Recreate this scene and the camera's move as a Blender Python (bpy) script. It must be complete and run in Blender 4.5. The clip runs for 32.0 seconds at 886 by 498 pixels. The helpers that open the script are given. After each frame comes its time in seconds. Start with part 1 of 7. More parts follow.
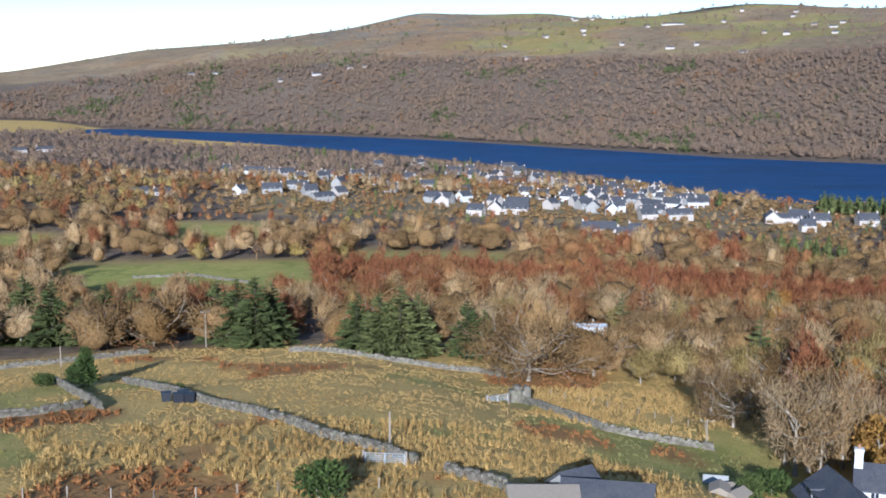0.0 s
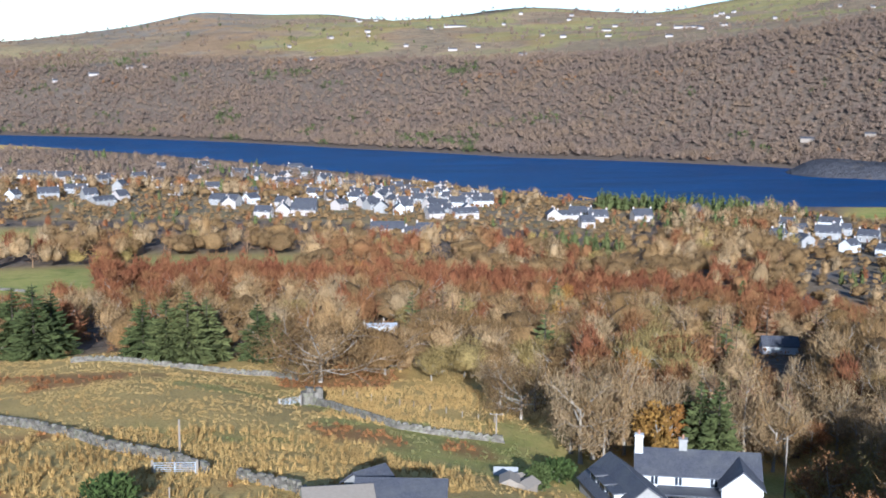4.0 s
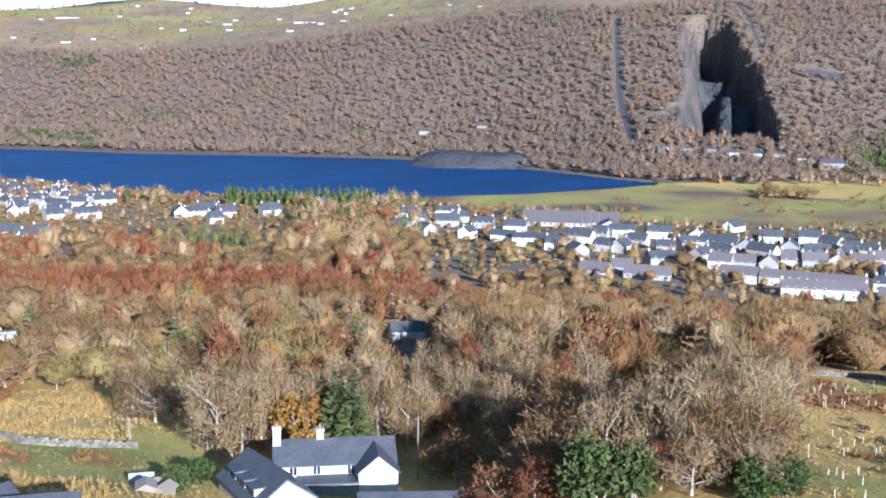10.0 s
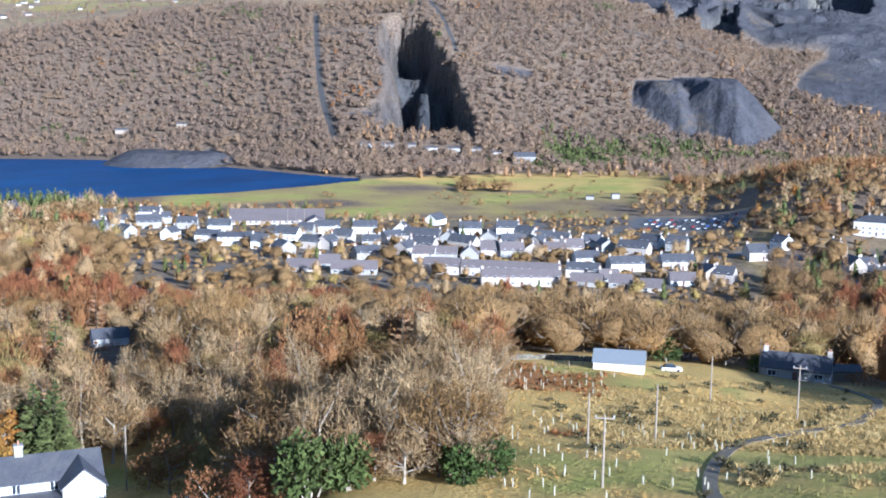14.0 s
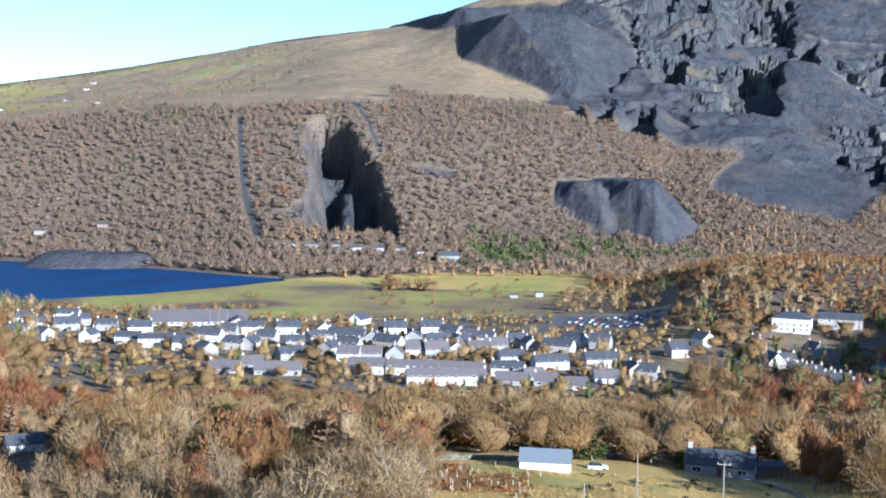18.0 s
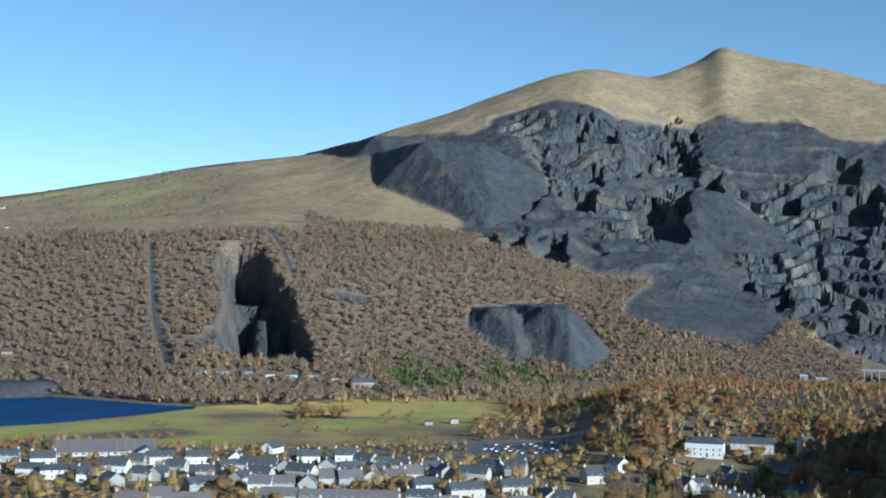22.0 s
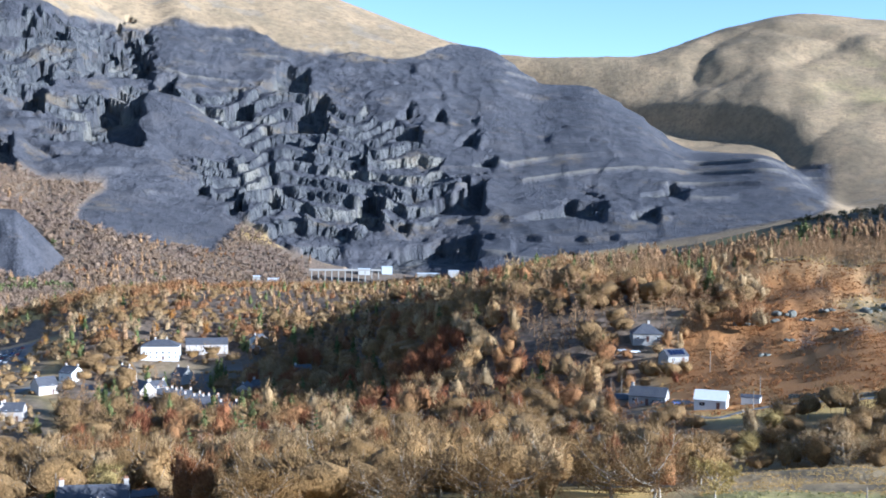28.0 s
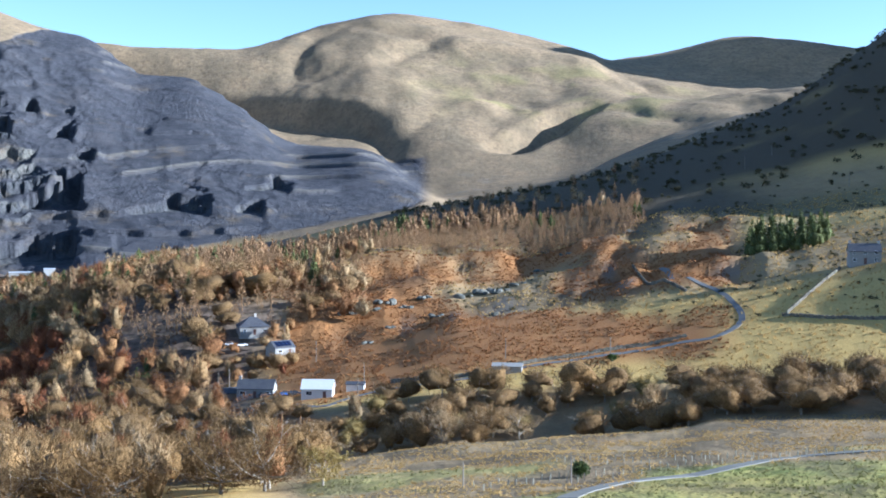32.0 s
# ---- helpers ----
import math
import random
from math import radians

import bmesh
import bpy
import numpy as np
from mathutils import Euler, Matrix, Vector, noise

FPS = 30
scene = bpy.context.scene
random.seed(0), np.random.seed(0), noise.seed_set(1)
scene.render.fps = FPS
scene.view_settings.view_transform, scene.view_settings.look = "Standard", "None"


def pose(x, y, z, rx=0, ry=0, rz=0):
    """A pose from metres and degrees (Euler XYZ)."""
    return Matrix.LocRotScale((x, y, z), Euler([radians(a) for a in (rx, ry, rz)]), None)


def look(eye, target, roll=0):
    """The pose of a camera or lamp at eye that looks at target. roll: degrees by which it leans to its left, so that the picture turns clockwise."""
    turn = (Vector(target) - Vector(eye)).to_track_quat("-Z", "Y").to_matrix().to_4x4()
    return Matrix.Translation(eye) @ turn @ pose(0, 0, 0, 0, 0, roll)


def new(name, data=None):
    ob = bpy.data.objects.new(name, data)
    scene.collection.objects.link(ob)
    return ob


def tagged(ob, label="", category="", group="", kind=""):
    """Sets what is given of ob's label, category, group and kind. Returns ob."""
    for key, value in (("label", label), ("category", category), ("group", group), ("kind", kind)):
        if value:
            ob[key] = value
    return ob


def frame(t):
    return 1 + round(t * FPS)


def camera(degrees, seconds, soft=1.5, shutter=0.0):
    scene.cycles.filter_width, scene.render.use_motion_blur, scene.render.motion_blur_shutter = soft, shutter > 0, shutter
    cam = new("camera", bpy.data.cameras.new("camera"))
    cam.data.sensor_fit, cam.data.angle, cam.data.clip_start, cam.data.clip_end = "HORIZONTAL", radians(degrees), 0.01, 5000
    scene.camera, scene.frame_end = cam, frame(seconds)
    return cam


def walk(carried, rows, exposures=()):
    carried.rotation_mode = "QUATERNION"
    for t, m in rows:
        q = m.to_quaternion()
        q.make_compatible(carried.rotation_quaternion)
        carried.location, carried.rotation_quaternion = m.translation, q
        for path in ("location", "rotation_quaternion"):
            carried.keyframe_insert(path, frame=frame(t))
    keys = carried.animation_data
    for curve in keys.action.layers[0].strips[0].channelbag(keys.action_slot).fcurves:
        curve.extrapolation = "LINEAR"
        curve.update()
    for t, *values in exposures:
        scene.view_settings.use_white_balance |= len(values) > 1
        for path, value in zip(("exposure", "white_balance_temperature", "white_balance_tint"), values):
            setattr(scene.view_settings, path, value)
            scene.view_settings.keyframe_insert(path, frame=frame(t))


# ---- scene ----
# The camera hangs in one spot high over the hillside and turns to its right.
cam = camera(40.71, 32.0, soft=1.8)
EYE = (0.0, 0.0, 105.0)
# seconds, bearing, pitch, lean of the picture
ROWS = [
    (0.0, 0.19, -8.80, 0.06),
    (0.5, 1.34, -8.76, 0.10),
    (1.0, 2.47, -8.75, 0.13),
    (1.5, 3.62, -8.74, 0.17),
    (2.0, 4.82, -8.75, 0.21),
    (2.5, 6.01, -8.73, 0.24),
    (3.0, 7.38, -8.73, 0.28),
    (3.5, 8.85, -8.73, 0.32),
    (5.5, 15.38, -8.72, 0.49),
    (6.0, 17.11, -8.73, 0.53),
    (6.5, 18.84, -8.74, 0.57),
    (7.0, 20.51, -8.75, 0.61),
    (7.5, 22.19, -8.77, 0.64),
    (8.0, 23.90, -8.78, 0.67),
    (8.5, 25.60, -8.79, 0.71),
    (9.0, 26.67, -8.79, 0.73),
    (9.5, 27.07, -8.82, 0.73),
    (10.0, 28.22, -8.82, 0.75),
    (10.5, 29.87, -8.82, 0.78),
    (11.0, 31.53, -8.81, 0.80),
    (11.5, 33.23, -8.81, 0.83),
    (12.0, 35.13, -8.79, 0.85),
    (12.5, 37.04, -8.78, 0.87),
    (13.0, 38.93, -8.76, 0.89),
    (13.5, 40.76, -8.75, 0.91),
    (14.0, 42.39, -8.75, 0.92),
    (14.5, 43.51, -8.74, 0.93),
    (15.0, 44.00, -8.75, 0.93),
    (15.5, 44.81, -8.75, 0.93),
    (17.5, 46.00, -9.10, 0.94),
    (18.0, 45.95, -3.93, 0.92),
    (18.5, 45.94, -1.28, 0.91),
    (19.0, 45.94, 0.47, 0.91),
    (19.5, 45.90, 1.94, 0.92),
    (20.0, 45.90, 2.05, 0.92),
    (20.5, 46.66, 2.08, 0.92),
    (21.0, 47.65, 2.12, 0.92),
    (21.5, 48.36, 2.15, 0.92),
    (22.0, 49.94, 2.17, 0.93),
    (22.5, 51.46, 2.21, 0.93),
    (23.0, 52.95, 2.24, 0.93),
    (23.5, 54.39, 1.94, 0.93),
    (24.0, 55.64, -0.65, 0.92),
    (24.5, 56.79, -2.17, 0.92),
    (25.0, 59.27, -2.17, 0.91),
    (25.5, 63.13, -2.12, 0.89),
    (26.0, 66.41, -2.11, 0.86),
    (26.5, 68.90, -2.08, 0.83),
    (28.5, 77.73, -2.06, 0.71),
    (29.0, 79.76, -2.07, 0.67),
    (29.5, 82.41, -2.09, 0.62),
    (30.0, 85.77, -2.09, 0.55),
    (30.5, 87.93, -2.12, 0.50),
    (31.0, 90.01, -2.13, 0.45),
    (31.5, 92.29, -2.16, 0.39),
    (32.0, 94.46, -2.20, 0.34),
]


def heading(bearing, pitch, lean):
    a, p = radians(bearing), radians(pitch)
    ahead = Vector((math.sin(a) * math.cos(p), math.cos(a) * math.cos(p), math.sin(p)))
    return look(EYE, Vector(EYE) + ahead * 100, lean)


EXPOSURES = [(0.0, 0.72, 5080, 10), (3.0, 0.86, 5080, 10), (7.0, 1.15, 5000, 10), (13.0, 1.38, 4950, 10), (17.5, 1.43, 4950, 10), (19.3, 0.7, 4950, -5), (23.5, 0.66, 4950, -5), (24.1, 0.9, 4950, 2), (25.0, 1.4, 4950, 8), (27.0, 1.6, 4950, 8), (32.0, 1.63, 4900, 7)]
walk(cam, [(t, heading(b, p, l)) for t, b, p, l in ROWS], EXPOSURES)

# ---- world and sun ----
SUN_BEARING, SUN_HEIGHT = 187.0, 17.3
world = bpy.data.worlds.new("sky")
scene.world = world
world.use_nodes = True
sky = world.node_tree.nodes.new("ShaderNodeTexSky")
sky.sky_type, sky.sun_disc = "NISHITA", False
sky.sun_elevation, sky.sun_rotation = radians(SUN_HEIGHT), radians(SUN_BEARING)
sky.altitude, sky.air_density, sky.dust_density, sky.ozone_density = 600, 0.72, 0.0, 0.0
background = world.node_tree.nodes["Background"]
background.inputs[1].default_value = 0.079
world.node_tree.links.new(sky.outputs[0], background.inputs[0])
sun = new("sun", bpy.data.lights.new("sun", "SUN"))
sun.data.energy, sun.data.angle, sun.data.color = 5.0, radians(0.55), (1.0, 0.935, 0.85)
a, e = radians(SUN_BEARING), radians(SUN_HEIGHT)
sun.matrix_world = look((math.sin(a) * math.cos(e) * 500, math.cos(a) * math.cos(e) * 500, 300 + math.sin(e) * 500), (0, 0, 300))


# ---- materials ----
class Nodes:
    """Short hand for a node material."""

    def __init__(self, name):
        self.m = bpy.data.materials.new(name)
        self.m.use_nodes = True
        self.t = self.m.node_tree
        self.b = self.t.nodes["Principled BSDF"]

    def add(self, kind):
        return self.t.nodes.new(kind)

    def put(self, value, socket):
        if isinstance(value, bpy.types.NodeSocket):
            self.t.links.new(value, socket)
        else:
            socket.default_value = value

    def coords(self, scale=1.0, which="Object"):
        c = self.add("ShaderNodeTexCoord")
        if scale == 1.0:
            return c.outputs[which]
        m = self.add("ShaderNodeMapping")
        m.inputs["Scale"].default_value = (scale, scale, scale) if not isinstance(scale, tuple) else scale
        self.t.links.new(c.outputs[which], m.inputs[0])
        return m.outputs[0]

    def world_place(self, scale=1.0):
        g = self.add("ShaderNodeNewGeometry")
        m = self.add("ShaderNodeMapping")
        m.inputs["Scale"].default_value = (scale, scale, scale) if not isinstance(scale, tuple) else scale
        self.t.links.new(g.outputs["Position"], m.inputs[0])
        return m.outputs[0]

    def noise(self, scale, detail=4.0, vector=None, rough=0.55):
        n = self.add("ShaderNodeTexNoise")
        n.inputs["Scale"].default_value, n.inputs["Detail"].default_value, n.inputs["Roughness"].default_value = scale, detail, rough
        self.put(vector if vector is not None else self.world_place(), n.inputs["Vector"])
        return n.outputs["Fac"]

    def ramp(self, fac, stops):
        r = self.add("ShaderNodeValToRGB")
        e = r.color_ramp.elements
        while len(e) < len(stops):
            e.new(0.5)
        for k, (p, c) in zip(e, stops):
            k.position, k.color = p, (*c, 1) if not isinstance(c, float) else (c, c, c, 1)
        self.put(fac, r.inputs[0])
        return r.outputs[0]

    def mix(self, fac, a, b):
        n = self.add("ShaderNodeMix")
        n.data_type = "RGBA"
        self.put(fac, n.inputs[0])
        self.put((*a, 1) if isinstance(a, tuple) else a, n.inputs[6])
        self.put((*b, 1) if isinstance(b, tuple) else b, n.inputs[7])
        return n.outputs[2]

    def maths(self, op, a, b=0.5, clamp=False):
        n = self.add("ShaderNodeMath")
        n.operation, n.use_clamp = op, clamp
        self.put(a, n.inputs[0])
        self.put(b, n.inputs[1])
        return n.outputs[0]

    def attr(self, name):
        n = self.add("ShaderNodeAttribute")
        n.attribute_name = name
        return n.outputs["Fac"]

    def bump(self, height, strength=0.4, distance=0.1):
        n = self.add("ShaderNodeBump")
        n.inputs["Strength"].default_value, n.inputs["Distance"].default_value = strength, distance
        self.put(height, n.inputs["Height"])
        self.put(n.outputs[0], self.b.inputs["Normal"])

    def finish(self, colour, rough=0.85, metal=0.0, spec=0.3):
        self.put((*colour, 1) if isinstance(colour, tuple) else colour, self.b.inputs["Base Color"])
        self.put(rough, self.b.inputs["Roughness"])
        self.put(metal, self.b.inputs["Metallic"])
        self.b.inputs["Specular IOR Level"].default_value = spec
        return self.m


def ground_material():
    n = Nodes("land")
    near, mid, far = n.noise(1.7, 5), n.noise(0.13, 5), n.noise(0.011, 6)
    fine = n.noise(6.0, 3)
    # rough upland grass: straw, ochre and olive
    grass = n.mix(n.ramp(mid, [(0.42, 0.0), (0.75, 1.0)]), (0.60, 0.385, 0.115), (0.46, 0.30, 0.085))
    grass = n.mix(n.ramp(near, [(0.3, 0.0), (0.75, 1.0)]), grass, (0.66, 0.46, 0.16))
    grass = n.mix(n.ramp(n.noise(2.6, 4, rough=0.7), [(0.36, 0.7), (0.5, 0.0)]), grass, (0.28, 0.185, 0.055))
    green = n.mix(n.ramp(n.noise(0.03, 6, rough=0.7), [(0.35, 0.0), (0.65, 1.0)]), (0.25, 0.30, 0.055), (0.42, 0.36, 0.095))
    green = n.mix(n.ramp(n.noise(2.1, 4, rough=0.7), [(0.38, 0.5), (0.52, 0.0)]), green, (0.14, 0.15, 0.045))
    green = n.mix(n.ramp(n.noise(0.22, 5, rough=0.7), [(0.45, 0.0), (0.66, 0.7)]), green, (0.48, 0.37, 0.12))
    green = n.mix(n.ramp(n.noise(0.06, 5, rough=0.75), [(0.33, 0.6), (0.46, 0.0)]), green, (0.16, 0.165, 0.04))
    rust = n.mix(n.ramp(near, [(0.35, 0.0), (0.7, 1.0)]), (0.30, 0.13, 0.042), (0.40, 0.20, 0.07))
    moor = n.mix(n.ramp(far, [(0.35, 0.0), (0.62, 1.0)]), (0.37, 0.26, 0.145), (0.27, 0.20, 0.115))
    moor = n.mix(n.ramp(mid, [(0.4, 0.0), (0.8, 0.6)]), moor, (0.22, 0.16, 0.11))
    stipple = n.noise(0.055, 6, rough=0.8)
    moor = n.mix(n.ramp(stipple, [(0.38, 0.75), (0.52, 0.0)]), moor, (0.17, 0.125, 0.08))
    moor = n.mix(n.ramp(stipple, [(0.55, 0.0), (0.75, 0.6)]), moor, (0.42, 0.305, 0.175))
    slate_noise = n.noise(0.045, 7, rough=0.65)
    slate = n.mix(n.ramp(slate_noise, [(0.35, 0.0), (0.7, 1.0)]), (0.042, 0.042, 0.048), (0.09, 0.088, 0.098))
    slate = n.mix(n.ramp(n.noise(0.012, 5), [(0.52, 0.0), (0.7, 0.55)]), slate, (0.12, 0.108, 0.105))
    rubble = n.noise(0.42, 4, rough=0.75)
    slate = n.mix(n.ramp(rubble, [(0.45, 0.0), (0.75, 0.8)]), slate, (0.11, 0.108, 0.118))
    slate = n.mix(n.ramp(rubble, [(0.3, 0.75), (0.45, 0.0)]), slate, (0.022, 0.022, 0.028))
    slate = n.mix(n.maths("MULTIPLY", n.attr("bench"), 0.55), slate, (0.21, 0.185, 0.15))
    joints = n.noise(0.22, 5, n.world_place((1.0, 1.0, 0.16)), 0.7)
    steep = n.attr("cliff")
    face = n.mix(n.ramp(n.noise(0.05, 6, n.world_place((1.0, 1.0, 0.25))), [(0.35, 0.0), (0.65, 1.0)]), (0.055, 0.058, 0.066), (0.155, 0.152, 0.148))
    face = n.mix(n.ramp(n.noise(0.008, 4), [(0.55, 0.0), (0.66, 0.7)]), face, (0.30, 0.275, 0.22))
    face = n.mix(n.ramp(rubble, [(0.3, 0.6), (0.42, 0.0)]), face, (0.03, 0.03, 0.036))
    face = n.mix(n.ramp(joints, [(0.34, 0.85), (0.5, 0.0)]), face, (0.035, 0.036, 0.042))
    slate = n.mix(steep, slate, face)
    # thin grass and heather creep over the old scree
    slate = n.mix(n.ramp(n.noise(0.0075, 7, n.world_place((1.0, 1.0, 2.6)), 0.72), [(0.56, 0.0), (0.68, 0.75)]), slate, (0.165, 0.125, 0.078))
    floor = n.mix(n.ramp(n.noise(0.35, 4), [(0.35, 0.0), (0.65, 1.0)]), (0.10, 0.075, 0.05), (0.22, 0.16, 0.115))
    rock = n.mix(n.ramp(fine, [(0.3, 0.0), (0.7, 1.0)]), (0.13, 0.12, 0.105), (0.27, 0.25, 0.22))
    # dark heather; its cover also paints the shade of the right-hand slope
    heather_shade = n.mix(near, (0.055, 0.045, 0.03), (0.10, 0.08, 0.055))
    c = n.mix(n.attr("moor"), grass, moor)
    c = n.mix(n.attr("green"), c, green)
    c = n.mix(n.attr("rust"), c, rust)
    c = n.mix(n.attr("heather_shade"), c, heather_shade)
    c = n.mix(n.attr("wood"), c, floor)
    c = n.mix(n.attr("rock"), c, rock)
    c = n.mix(n.attr("slate"), c, slate)
    c = n.mix(n.attr("tarmac"), c, n.mix(fine, (0.10, 0.10, 0.105), (0.17, 0.165, 0.16)))
    coarse = n.maths("ADD", n.maths("MULTIPLY", n.noise(0.16, 5, rough=0.7), 4.0), n.maths("MULTIPLY", slate_noise, 5.0))
    n.bump(n.maths("ADD", n.maths("MULTIPLY", near, 0.3), n.maths("ADD", n.maths("MULTIPLY", n.maths("MULTIPLY", joints, 9.0), steep), n.maths("MULTIPLY", coarse, n.maths("ADD", n.maths("MULTIPLY", n.attr("slate"), 0.85), n.maths("MULTIPLY", n.attr("moor"), 0.5))))), 1.0, 1.0)
    return n.finish(c, 0.95, 0.0, 0.15)


def water_material():
    n = Nodes("lake_water")
    swell, ripple = n.noise(0.035, 4, n.world_place((1.0, 2.2, 1.0))), n.noise(0.6, 4)
    n.bump(n.maths("ADD", n.maths("MULTIPLY", swell, 2.0), n.maths("MULTIPLY", ripple, 0.8)), 0.7, 0.6)
    n.b.inputs["IOR"].default_value = 1.33
    gusts = n.ramp(n.noise(0.008, 5, n.world_place((1.0, 2.6, 1.0)), 0.65), [(0.36, 0.0), (0.62, 1.0)])
    return n.finish(n.mix(gusts, (0.0008, 0.028, 0.095), (0.0008, 0.052, 0.165)), 0.42, 0.0, 0.12)


LAND_MAT, WATER_MAT = ground_material(), water_material()


